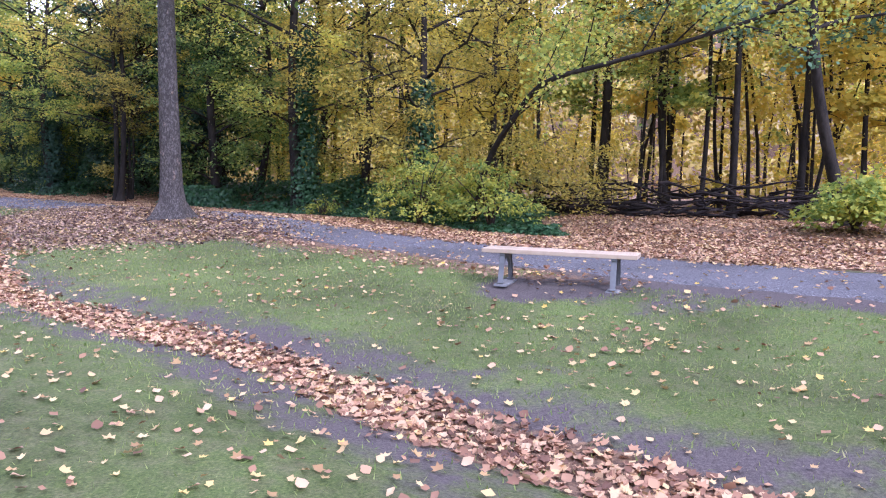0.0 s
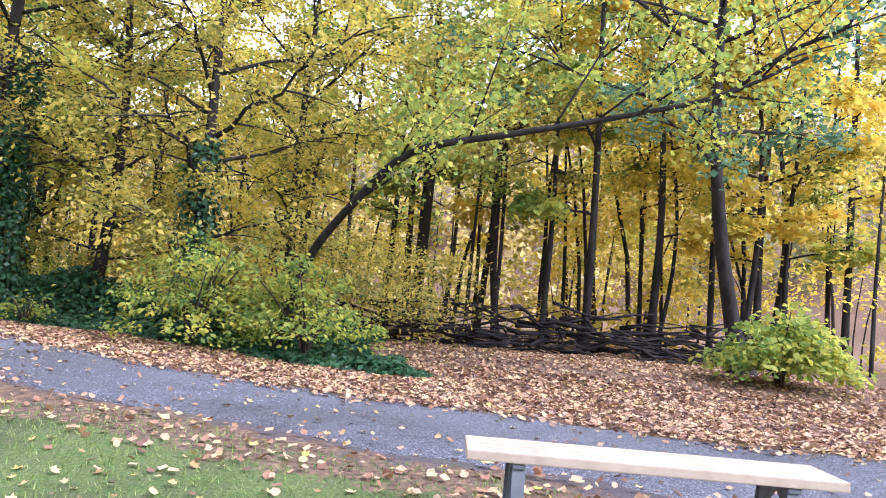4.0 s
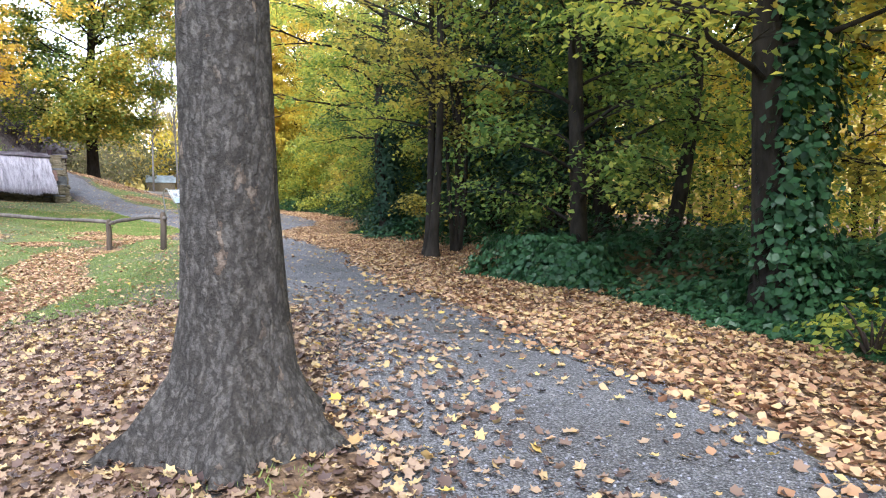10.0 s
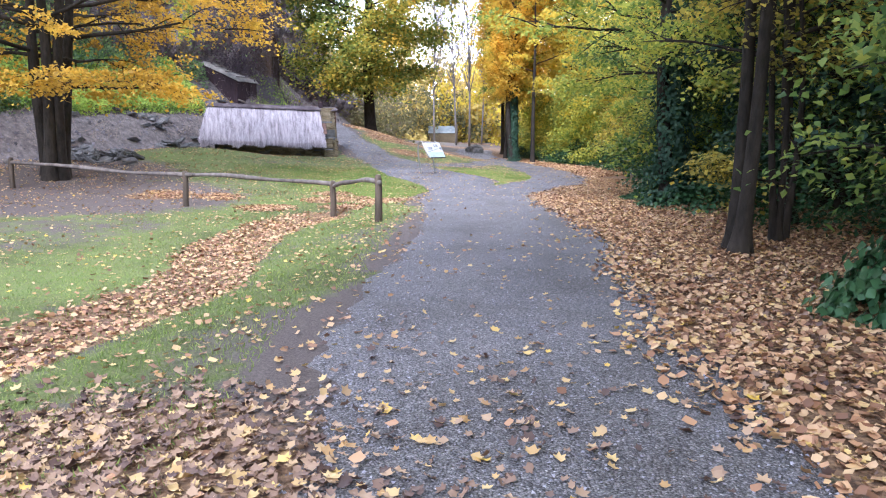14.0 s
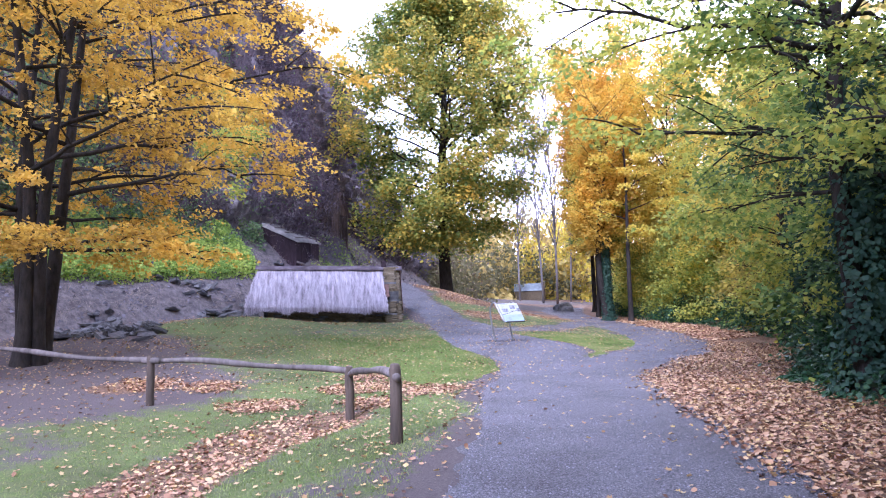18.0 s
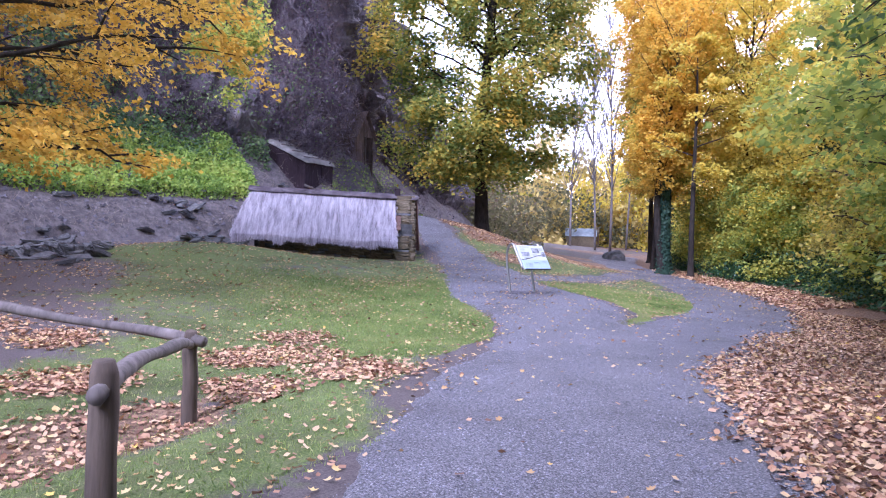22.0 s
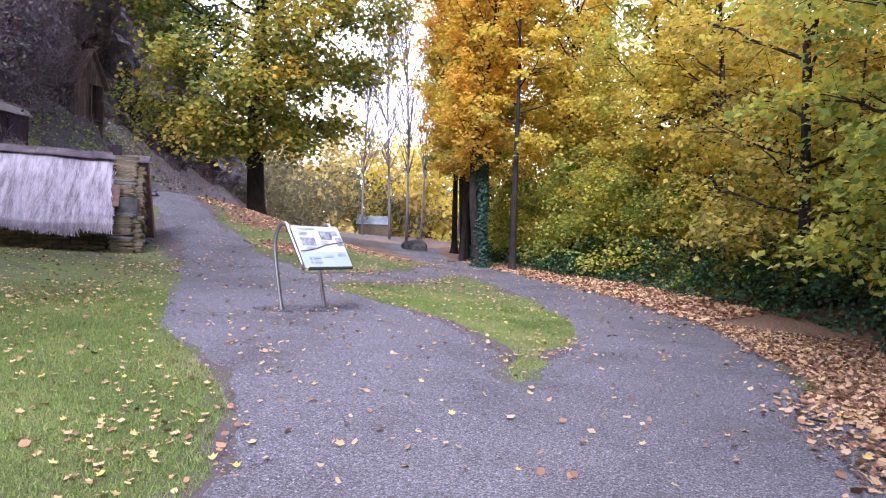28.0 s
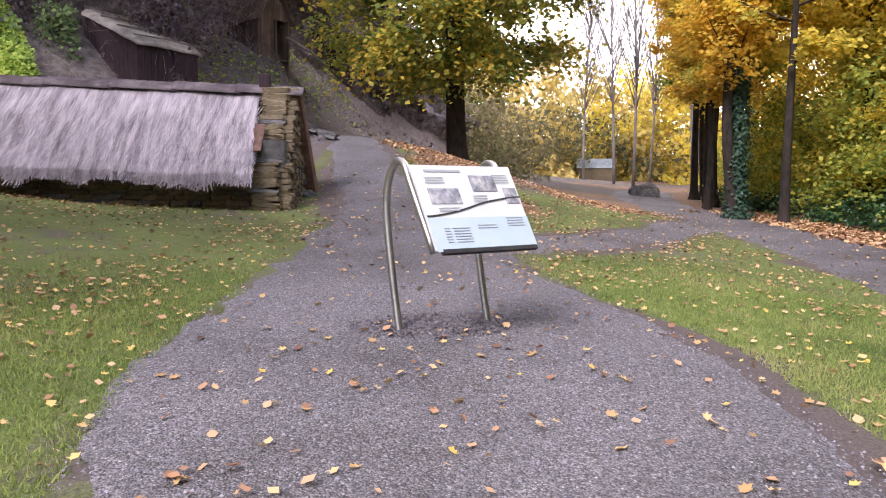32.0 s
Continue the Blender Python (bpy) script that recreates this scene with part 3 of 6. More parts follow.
def litter_amount(x, y):
    """How thickly leaves lie: 0 to 1."""
    d, d_main, side = path_distance(x, y)
    right = side > 0
    wav = 0.35 * swell(x, y, 0.9, 3)
    a = right * step(-0.55, 0.25, d_main + wav) * 1.0
    a = a * np.where(x < -40, step(3.2, 1.6, d_main), 1)
    d_sw, _ = line_distance(SWALE, x, y)
    a = np.maximum(a, 0.95 * step(0.95, 0.5, d_sw + 0.5 * wav + 0.4 * step(-11, -6, x)) * step(3, 1, x))
    round_tree = np.hypot((x + 9.0) / 5.6, (y - 17.0) / 4.0)
    a = np.maximum(a, 0.9 * step(1.15, 0.7, round_tree + 0.3 * wav) * (~right) * step(-1.4, -0.2, d_main + wav))
    strip = (~right) * step(1.0, 0.35, np.abs(d_main - 0.25 + wav)) * step(-7, -5, x) * step(3, 0.5, x)
    a = np.maximum(a, 0.6 * strip)
    for cx, cy, r in ((-26.2, 30.5, 0.9), (-27.6, 30.0, 0.8), (-30.5, 25.0, 1.2), (-60, 48.5, 3.5), (-55, 47.5, 2.5), (-54, 54.5, 3.5), (-49, 49.5, 2.5), (-60, 57, 3.0), (-64, 54, 3), (-26.8, 27.0, 0.9), (-25.7, 29.0, 0.8), (-27.6, 29.4, 0.8), (-29.1, 30.4, 0.7), (-29.5, 26.7, 0.8), (-45.6, 44.2, 1.6), (-50, 45.6, 2.3), (-53.5, 45.8, 2.0), (-76, 73, 8)):
        a = np.maximum(a, 0.7 * step(1.2, 0.5, np.hypot(x - cx, y - cy) / r + 0.4 * wav))
    return a


def earth_amount(x, y):
    d, d_main, side = path_distance(x, y)
    a = 0.45 * step(0.8, 0.0, d) + (0.50 - 0.12 * step(-26, -32, x)) * step(-0.15, 0.65, swell(x, y, 0.45, 5))
    d_sw, _ = line_distance(SWALE, x, y)
    a = np.maximum(a, (0.42 + 0.16 * step(-9, -4, x)) * step(1.6, 0.7, d_sw))
    d_toe, toe_side = line_distance(TOE, x, y)
    a = np.maximum(a, np.where(toe_side < 0, 1.0, step(3.0, 0.5, d_toe)))
    a = np.maximum(a, 0.9 * step(1.6, 0.6, np.hypot(x - 0.95, (y - 9.1) * 1.4)))
    a = np.maximum(a, 0.85 * step(6.5, 2.5, np.hypot(x + 31, y - 23.5)))
    a = np.maximum(a, 0.8 * step(3.0, 1.0, np.hypot((x + 9) * 0.7, y - 17.5)))
    a = np.maximum(a, 0.62 * step(-43, -50, x) * step(42.5, 46, y))
    a = np.maximum(a, 0.72 * step(6.0, 2.5, np.hypot((x + 38) * 0.7, y - 24)))
    return np.where((side > 0) & (d_main > 2.4), 1.0, a)


def rock_amount(x, y):
    d_toe, toe_side = line_distance(TOE, x, y)
    return np.where(toe_side < 0, 0.72 + 0.2 * step(0.6, 3.0, d_toe), 0.45 * step(2.5, 0.3, d_toe)) * step(0.2, 1.0, path_distance(x, y)[0])


def grid_axis(lo, hi, fine, reach):
    mid = np.arange(lo, hi, fine)
    out = np.cumsum(fine * 1.16 ** np.arange(1, 200))
    out = out[out < reach]
    return np.concatenate([(lo - out)[::-1], mid, mid[-1] + out])


# one sheet of ground to the horizon
gx, gy = grid_axis(-58, 10, 0.28, 900), grid_axis(-1, 58, 0.28, 900)
GX, GY = np.meshgrid(gx, gy, indexing="ij")
GZ = land(GX, GY)
nx, ny = GX.shape
idx = np.arange(nx * ny).reshape(nx, ny)
quads = np.stack([idx[:-1, :-1], idx[1:, :-1], idx[1:, 1:], idx[:-1, 1:]], -1).reshape(-1, 4)
ground = tri_mesh("ground", np.stack([GX, GY, GZ], -1).reshape(-1, 3), np.concatenate([quads[:, [0, 1, 2]], quads[:, [0, 2, 3]]]), GROUND)
ground.data.shade_smooth()
for attr, func in (("litter", litter_amount), ("earth", earth_amount), ("rock", rock_amount)):
    a = ground.data.attributes.new(attr, "FLOAT", "POINT")
    a.data.foreach_set("value", func(GX, GY).astype(np.float32).ravel())
tagged(ground, "mown autumn lawn with bare earth and leaf litter", "ground", kind="structure")


def path_sheet():
    """The gravel path: a sheet that dips under the turf along its ragged edge."""
    step_m = 0.16
    xs, ys = np.arange(-72, 18, step_m), np.arange(0, 82, step_m)
    X, Y = np.meshgrid(xs, ys, indexing="ij")
    keep = np.zeros(X.shape, bool)
    for line in (MAIN, UPHILL, LINK):
        for px, py, w in line[::2]:
            i0, i1 = np.searchsorted(xs, (px - w - 5, px + w + 5))
            j0, j1 = np.searchsorted(ys, (py - w - 5, py + w + 5))
            keep[i0:i1, j0:j1] = True
    d = np.full(X.shape, 9.0)
    d[keep] = path_distance(X[keep], Y[keep])[0]
    rag = 0.22 * swell(X, Y, 1.3, 1) + 0.10 * swell(X, Y, 4.5, 4)
    use = d + rag < 0.35
    Z = np.zeros(X.shape)
    Z[use] = land(X[use], Y[use]) + 0.028 - 0.07 * step(-0.25, 0.3, (d + rag)[use]) + 0.006 * swell(X[use], Y[use], 3.0, 7)
    cell = use[:-1, :-1] & use[1:, :-1] & use[1:, 1:] & use[:-1, 1:]
    ids = -np.ones(X.shape, int)
    mark = np.zeros(X.shape, bool)
    mark[:-1, :-1] |= cell
    mark[1:, :-1] |= cell
    mark[1:, 1:] |= cell
    mark[:-1, 1:] |= cell
    ids[mark] = np.arange(mark.sum())
    a, b, c, e = ids[:-1, :-1][cell], ids[1:, :-1][cell], ids[1:, 1:][cell], ids[:-1, 1:][cell]
    verts = np.stack([X[mark], Y[mark], Z[mark]], -1)
    ob = tri_mesh("gravel_path", verts, np.concatenate([np.stack([a, b, c], -1), np.stack([a, c, e], -1)]), GRAVEL)
    ob.data.shade_smooth()
    return tagged(ob, "grey crushed gravel footpath strewn with leaves", "path", kind="structure")


path_sheet()


def cliff():
    """The dark rock face above the bank, with ledges and gullies."""
    rng = np.random.RandomState(5)
    foot = TOE[4:]
    seg = np.gradient(foot, axis=0)
    nrm = np.stack([-seg[:, 1], seg[:, 0]], -1)
    nrm /= np.linalg.norm(nrm, axis=1)[:, None]
    verts = []
    rows = 120
    line = curve_through(foot + nrm * CLIFF_SETBACK, 8)
    nr = curve_through(nrm, 8)
    run = np.concatenate([[0], np.cumsum(np.linalg.norm(np.diff(line, axis=0), axis=1))])
    for i, (p, n, s) in enumerate(zip(line, nr, run)):
        base = height(p[0], p[1]) - 1.0
        top = CLIFF_TOP(s, p[1])
        for j in range(rows):
            v = j / (rows - 1)
            z = base + (top - base) * v
            lean = 5.5 * v + 2.5 * v * v
            q = Vector((s * 0.16, z * 0.13, 3.1))
            out = 2.6 * noise.fractal(q, 0.9, 2.1, 5) + 1.6 * abs(noise.noise(Vector((s * 0.30, z * 0.06, 8.0)))) + 0.7 * noise.noise(Vector((s * 1.1, z * 0.8, 1.0))) + 0.4 * noise.noise(Vector((s * 2.4, z * 1.3, 4.0))) + 0.9 * (1 - abs(noise.noise(Vector((s * 0.75, z * 0.3, 14.0))))) ** 3 + 0.28 * noise.noise(Vector((s * 4.6, z * 2.6, 7.0)))
            off = lean - out * min(1.0, v * 6 + 0.25)
            verts.append((p[0] + n[0] * off, p[1] + n[1] * off, z))
    n_run = len(line)
    faces = [(i * rows + j, (i + 1) * rows + j, (i + 1) * rows + j + 1, i * rows + j + 1) for i in range(n_run - 1) for j in range(rows - 1)]
    ob = mesh_object("cliff", verts, faces, ROCK, smooth=False)
    return tagged(ob, "dark weathered schist cliff face with ledges", "cliff", kind="structure"), np.array(verts).reshape(n_run, rows, 3), nr


def CLIFF_TOP(s, y):
    return float(np.interp(y, [20, 37, 45, 52, 60, 70, 82], [36, 35, 30, 27, 18, 11, 7])) + 1.6 * noise.noise(Vector((s * 0.2, 0, 0))) + 0.8 * noise.noise(Vector((s * 0.7, 3, 0)))


CLIFF_SETBACK = np.interp(TOE[4:, 1], [37, 43, 60], [5.6, 4.2, 3.0])[:, None]
cliff_ob, CLIFF, CLIFF_N = cliff()


# ---- trees ----
def tree(x, y, tall, girth, reach, low, leaves, size, leaf, bark, seed, label, lean=(0, 0), stems=1, shape="round", limbs=14, leaf_shape=DIAMOND, droop=0.0, group="", category="tree", flare=1.0, sides=10, name="tree", spray=0.55, thick=0.22, per=70, spread=0.12, roots=0.0, twigs=True, turn=0.0):
    """A tree: tapered trunk, limbs, boughs and twigs; the leaves hang in flat sprays round the twig ends, with gaps between."""
    rng = np.random.RandomState(seed)
    z0 = height(x, y)
    top = thing(name, x, y, z0, 0, label, category, group)
    wood, tips, dirs = [], [], []
    for s in range(stems):
        a0 = rng.rand() * 6.28 + s * 6.28 / stems
        off = (0 if stems == 1 else girth * 2.0) * np.array([math.cos(a0), math.sin(a0)])
        out = (0 if stems == 1 else spread * tall) * np.array([math.cos(a0), math.sin(a0)])
        ts = np.concatenate([[0, 0.013, 0.026, 0.045, 0.07], np.linspace(0.11, 1, 12)])
        bend = rng.randn(2) * 0.02 * tall
        trunk = np.stack([off[0] + (lean[0] + out[0]) * ts + bend[0] * np.sin(ts * 4), off[1] + (lean[1] + out[1]) * ts + bend[1] * np.sin(ts * 5), -0.25 + (tall * 0.93 + 0.25) * ts], -1)
        rad = girth * (1 - 0.9 * ts) ** 0.85 * (1 + flare * np.exp(-np.maximum(trunk[:, 2], 0) / 0.28)) + 0.012
        wood.append(tube_arrays(trunk, rad, sides, 0.10, rng))
        if roots:
            tv = wood[-1][0]
            away = tv[:, :2] - trunk[0, :2]
            around = np.arctan2(away[:, 1], away[:, 0])
            swell_out = 1 + roots * np.exp(-np.maximum(tv[:, 2], 0) / 0.22) * np.maximum(0, np.cos(around * 5 + seed) + 0.35 * np.cos(around * 3 + 1)) ** 1.2
            tv[:, :2] = trunk[0, :2] + away * swell_out[:, None]
        n = max(3, limbs // stems)
        for i in range(n):
            f = (i + rng.rand() * 0.8) / n
            hz = low + (0.97 - low) * f
            p = np.array([np.interp(hz, trunk[:, 2] / tall, trunk[:, c]) for c in range(2)] + [hz * tall])
            az = a0 + i * 2.4 + rng.randn() * 0.3
            prof = {"round": (1 - (2 * f - 0.85) ** 2 * 0.62), "cone": 1.05 - 0.85 * f, "column": 0.9 - 0.35 * f, "vase": 0.45 + 0.5 * f}[shape]
            length = reach * max(0.2, prof) * (0.75 + 0.4 * rng.rand())
            up = {"round": 0.2 + 0.75 * f, "cone": 0.4, "column": 0.8, "vase": 1.3}[shape] - droop
            m = 7
            q = np.linspace(0, 1, m)
            d = np.array([math.cos(az), math.sin(az)])
            limb = np.stack([p[0] + d[0] * length * q + rng.randn(m) * 0.04 * length * q, p[1] + d[1] * length * q + rng.randn(m) * 0.04 * length * q,
                             p[2] + length * (up * q - droop * 0.8 * q * q) + rng.randn(m) * 0.025 * length * q], -1)
            r0 = min(np.interp(hz, trunk[:, 2] / tall, rad) * 0.5, 0.012 * length + 0.008)
            wood.append(tube_arrays(limb, r0 * (1 - 0.85 * q) + 0.006, 5))
            tips.append(limb[-1])
            dirs.append(np.append(d, 0.1))
            for j in range(5):
                s0 = 1.0 + (m - 2.2) * (j + rng.rand()) / 5
                k0 = int(s0)
                root = limb[k0] + (limb[k0 + 1] - limb[k0]) * (s0 - k0)
                side = (-1) ** j * (0.5 + 0.6 * rng.rand())
                dd = np.array([d[0] - side * d[1], d[1] + side * d[0], (0.25 if shape != "vase" else 1.1) + 0.3 * rng.randn() - 0.5 * droop])
                dd /= np.linalg.norm(dd)
                sub_len = length * (0.26 + 0.24 * rng.rand()) * (1.15 - 0.5 * s0 / m)
                sub = root + np.linspace(0, 1, 5)[:, None] * dd * sub_len + np.linspace(0, 1, 5)[:, None] ** 2 * np.array([0, 0, -0.12 - 0.3 * droop]) * sub_len
                wood.append(tube_arrays(sub, r0 * 0.38 * (1 - 0.8 * np.linspace(0, 1, 5)) + 0.004, 4, caps=False))
                tips += [sub[2], sub[3], sub[4]]
                dirs += [dd, dd, dd]
                if twigs:
                    for _ in range(2):
                        e = dd + rng.randn(3) * np.array([0.7, 0.7, 0.35])
                        e /= np.linalg.norm(e)
                        tw = sub[rng.randint(1, 4)] + np.linspace(0, 1, 3)[:, None] * e * sub_len * 0.55
                        wood.append(tube_arrays(tw, 0.006 * (1 - 0.6 * np.linspace(0, 1, 3)) + 0.002, 3, caps=False))
                        tips.append(tw[2])
                        dirs.append(e)
    v, f = joined_tubes(wood)
    mesh_object("trunk", v, f, bark, top, label="")
    if leaves:
        tips, dirs = np.array(tips), np.array(dirs)
        c = max(10, leaves // per)
        pick = np.concatenate([rng.permutation(len(tips)) for _ in range(c // len(tips) + 1)])[:c]
        jitter = rng.randn(c, 3) * spray * np.array([0.35, 0.35, 0.15])
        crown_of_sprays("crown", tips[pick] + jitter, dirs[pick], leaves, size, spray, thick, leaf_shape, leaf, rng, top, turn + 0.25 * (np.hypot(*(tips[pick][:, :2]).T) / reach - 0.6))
    return top


def crown_of_sprays(name, centre, out, leaves, size, spray, thick, shape, leaf, rng, parent=None, turn=0.0, floor=0.08):
    """Leaves in flat, drooping fans: each fan reaches outwards from its centre and has a tone of its own."""
    c = len(centre)
    who = rng.randint(0, c, leaves)
    wide = spray * (0.55 + 0.8 * rng.rand(c))
    flat = out * np.array([1, 1, 0.4])
    flat = flat / (np.linalg.norm(flat, axis=1)[:, None] + 1e-9)
    across = np.cross(flat, [0.0, 0.0, 1.0])
    across /= np.linalg.norm(across, axis=1)[:, None] + 1e-9
    u, w = rng.randn(leaves) * 0.55 + 0.15, rng.randn(leaves) * 0.45
    ww = wide[who]
    pos = centre[who] + (u * ww)[:, None] * flat[who] + (w * ww)[:, None] * across[who]
    pos[:, 2] += ww * (thick * rng.randn(leaves) - 0.28 * (u * u + w * w))
    pos[:, 2] = np.maximum(pos[:, 2], floor + 0.3 * rng.rand(leaves) * (floor > 0))
    nrm = rng.randn(leaves, 3) * 0.5 + np.array([0, 0, 0.85]) + 0.35 * flat[who]
    ob = scatter(name, pos, nrm, size * (0.6 + 0.75 * rng.rand(leaves)), shape, leaf, rng, parent)
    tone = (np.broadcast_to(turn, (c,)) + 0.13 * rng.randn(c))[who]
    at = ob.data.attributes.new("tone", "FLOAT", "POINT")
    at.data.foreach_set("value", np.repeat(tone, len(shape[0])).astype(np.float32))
    return ob


def shrub(x, y, wide, tall, leaves, size, leaf, seed, label, name="shrub", shape=DIAMOND, flat=1.0, bark=None):
    """A low bush: several stems from the ground and leaves in clumps over an uneven dome."""
    rng = np.random.RandomState(seed)
    top = thing(name, x, y, height(x, y), 0, label, "shrub")
    wood, tips = [], []
    for i in range(9):
        az, q = rng.rand() * 6.28, np.linspace(0, 1, 5)
        r = wide * (0.3 + 0.6 * rng.rand())
        stem = np.stack([math.cos(az) * r * q ** 1.3, math.sin(az) * r * q ** 1.3, -0.1 + (tall * (0.6 + 0.5 * rng.rand())) * q ** 0.8], -1)
        wood.append(tube_arrays(stem, 0.025 * (1 - 0.8 * q) + 0.004, 5))
        tips += [stem[k] for k in (2, 3, 4)]
    for v, f in wood:
        mesh_object("stem", v, f, bark or TWIG, top)
    clumps = max(10, leaves // 25)
    a, rr = rng.rand(clumps) * 6.28, np.sqrt(rng.rand(clumps)) * wide
    dome = tall * np.sqrt(np.maximum(0.05, 1 - (rr / wide) ** 2)) * (0.25 + 0.75 * rng.rand(clumps) ** 0.6)
    centre = np.stack([np.cos(a) * rr, np.sin(a) * rr, dome], -1)
    k = clumps // 3
    centre[:k] = np.array(tips)[rng.randint(0, len(tips), k)] + rng.randn(k, 3) * 0.15
    away = centre * np.array([1, 1, 0]) + np.array([0, 0, 0.05])
    crown_of_sprays("foliage", centre, away / (np.linalg.norm(away, axis=1)[:, None] + 1e-6), leaves, size, 0.3 * flat, 0.25, shape, leaf, rng, top)
    return top


# the trunk beside the path
BIG = tree(-7.085, 17.3, 15, 0.25, 5.2, 0.40, 19000, 0.15, LEAF_LIME, BARK, 11, "tall grey-barked tree with flared roots beside the gravel path", limbs=20, leaf_shape=TRILOBE, flare=0.9, sides=30, droop=0.1, roots=0.5, spray=0.7, per=45, turn=-0.2)
# lone maple by the uphill path, and the many-stemmed one by the fence
tree(-60.4, 50.2, 24, 0.48, 7.4, 0.15, 98000, 0.25, LEAF_MAPLE, BARK_DARK, 21, "large maple turning from green to gold on the bank", limbs=56, sides=14, spray=1.0, thick=0.42, per=75, turn=-0.1)
tree(-35.4, 22.9, 15, 0.2, 7.6, 0.2, 76000, 0.135, LEAF_AMBER, BARK_DARK, 31, "many-stemmed golden maple beside the rail fence", limbs=64, stems=4, leaf_shape=TRILOBE, spread=0.10, droop=0.12, spray=0.62, thick=0.16, per=60, flare=0.5)

# orange and yellow stand beyond the bend
for i, (x, y, tall, reach, mat, n) in enumerate(((-48.3, 55.25, 14, 2.6, LEAF_ORANGE, 12150), (-52.0, 58.8, 15, 2.9, LEAF_ORANGE, 21600), (-55.3, 60.9, 18, 3.5, LEAF_ORANGE, 32400), (-58.0, 63.6, 19, 3.8, LEAF_ORANGE, 29700), (-62.0, 66.0, 18, 3.8, LEAF_ORANGE, 18900), (-66.0, 70.5, 17, 3.8, LEAF_GOLD, 12150), (-46.5, 59.5, 15, 3.4, LEAF_GOLD, 24300), (-40.5, 60.5, 13, 3.6, LEAF_GOLD, 16200), (-51, 64, 18, 4, LEAF_ORANGE, 16200))):
    tree(x, y, tall, 0.2, reach, 0.27, n, 0.19, mat, BARK_DARK, 40 + i, "tall tree in yellow-green leaf at the bend" if mat is LEAF_LIME else "tall slender tree in orange autumn leaf" if mat is LEAF_ORANGE else "tall golden-leaved tree beyond the bend", shape="vase", limbs=34, group="orange trees beyond the bend", spray=0.62, thick=0.4, per=48)

def bare_tree(x, y, tall, girth, seed):
    """A leafless tree with many fine upright branches."""
    rng = np.random.RandomState(seed)
    top = thing("bare_tree", x, y, height(x, y), 0, "tall leafless grey tree with fine upright branches", "tree", "bare trees beyond the bend")
    q = np.linspace(0, 1, 9)
    trunk = np.stack([0.3 * np.sin(q * 4 + seed), 0.3 * np.cos(q * 3 + seed), -0.3 + tall * q], -1)
    v, f = tube_arrays(trunk, girth * (1 - 0.92 * q), 8)
    mesh_object("trunk", v, f, BARK_PALE, top)
    twigs = []
    for i in range(70):
        h = 0.25 + 0.7 * rng.rand()
        p = np.array([np.interp(h, q, trunk[:, c]) for c in range(3)])
        az, L = rng.rand() * 6.28, tall * (0.10 + 0.20 * (1 - h) + 0.06 * rng.rand())
        d = np.array([math.cos(az) * 0.42, math.sin(az) * 0.42, 0.9])
        k = np.linspace(0, 1, 5)[:, None]
        limb = p + k * d * L + np.array([0, 0, 0.15]) * L * k ** 2
        twigs.append(tube_arrays(limb, girth * 0.22 * (1 - 0.85 * k[:, 0]) + 0.012, 4))
        for _ in range(7):
            b = limb[rng.randint(1, 5)]
            e = d + rng.randn(3) * 0.35
            twigs.append(tube_arrays(b + k * e * L * (0.2 + 0.3 * rng.rand()), 0.02 * (1 - 0.7 * k[:, 0]), 3))
    v, f = joined_tubes(twigs)
    mesh_object("crown", v, f, BARK_PALE, top)


for i, (x, y, tall, girth) in enumerate(((-76, 79, 24, 0.15), (-80, 75.5, 27, 0.16), (-86, 78, 25, 0.15), (-84, 86, 28, 0.18), (-93, 80, 24, 0.15), (-72, 81, 22, 0.13), (-95, 90, 26, 0.16))):
    bare_tree(x, y, tall, girth, 150 + i)


def boulder(x, y, wide, tall, seed, label):
    rng = np.random.RandomState(seed)
    bm = bmesh.new()
    bmesh.ops.create_icosphere(bm, subdivisions=3, radius=1.0)
    for v in bm.verts:
        k = 1 + 0.35 * noise.noise(v.co * 1.3 + Vector((seed, 0, 0))) + 0.10 * noise.noise(v.co * 4)
        v.co = Vector((v.co.x * wide * 0.5, v.co.y * wide * 0.36, max(-0.25, v.co.z) * tall)) * k
    me = bpy.data.meshes.new("boulder")
    bm.to_mesh(me)
    bm.free()
    me.materials.append(GREY_STONE)
    ob = new("boulder", me)
    ob.matrix_world = pose(x, y, height(x, y) + 0.03, 0, 0, 40)
    return tagged(ob, label, "boulder")


boulder(-63.2, 63.4, 2.0, 0.75, 3, "rounded grey boulder beside the far bend of the path")
boulder(-47.3, 39.95, 0.5, 0.14, 5, "small pale stone at the corner of the thatched hut")

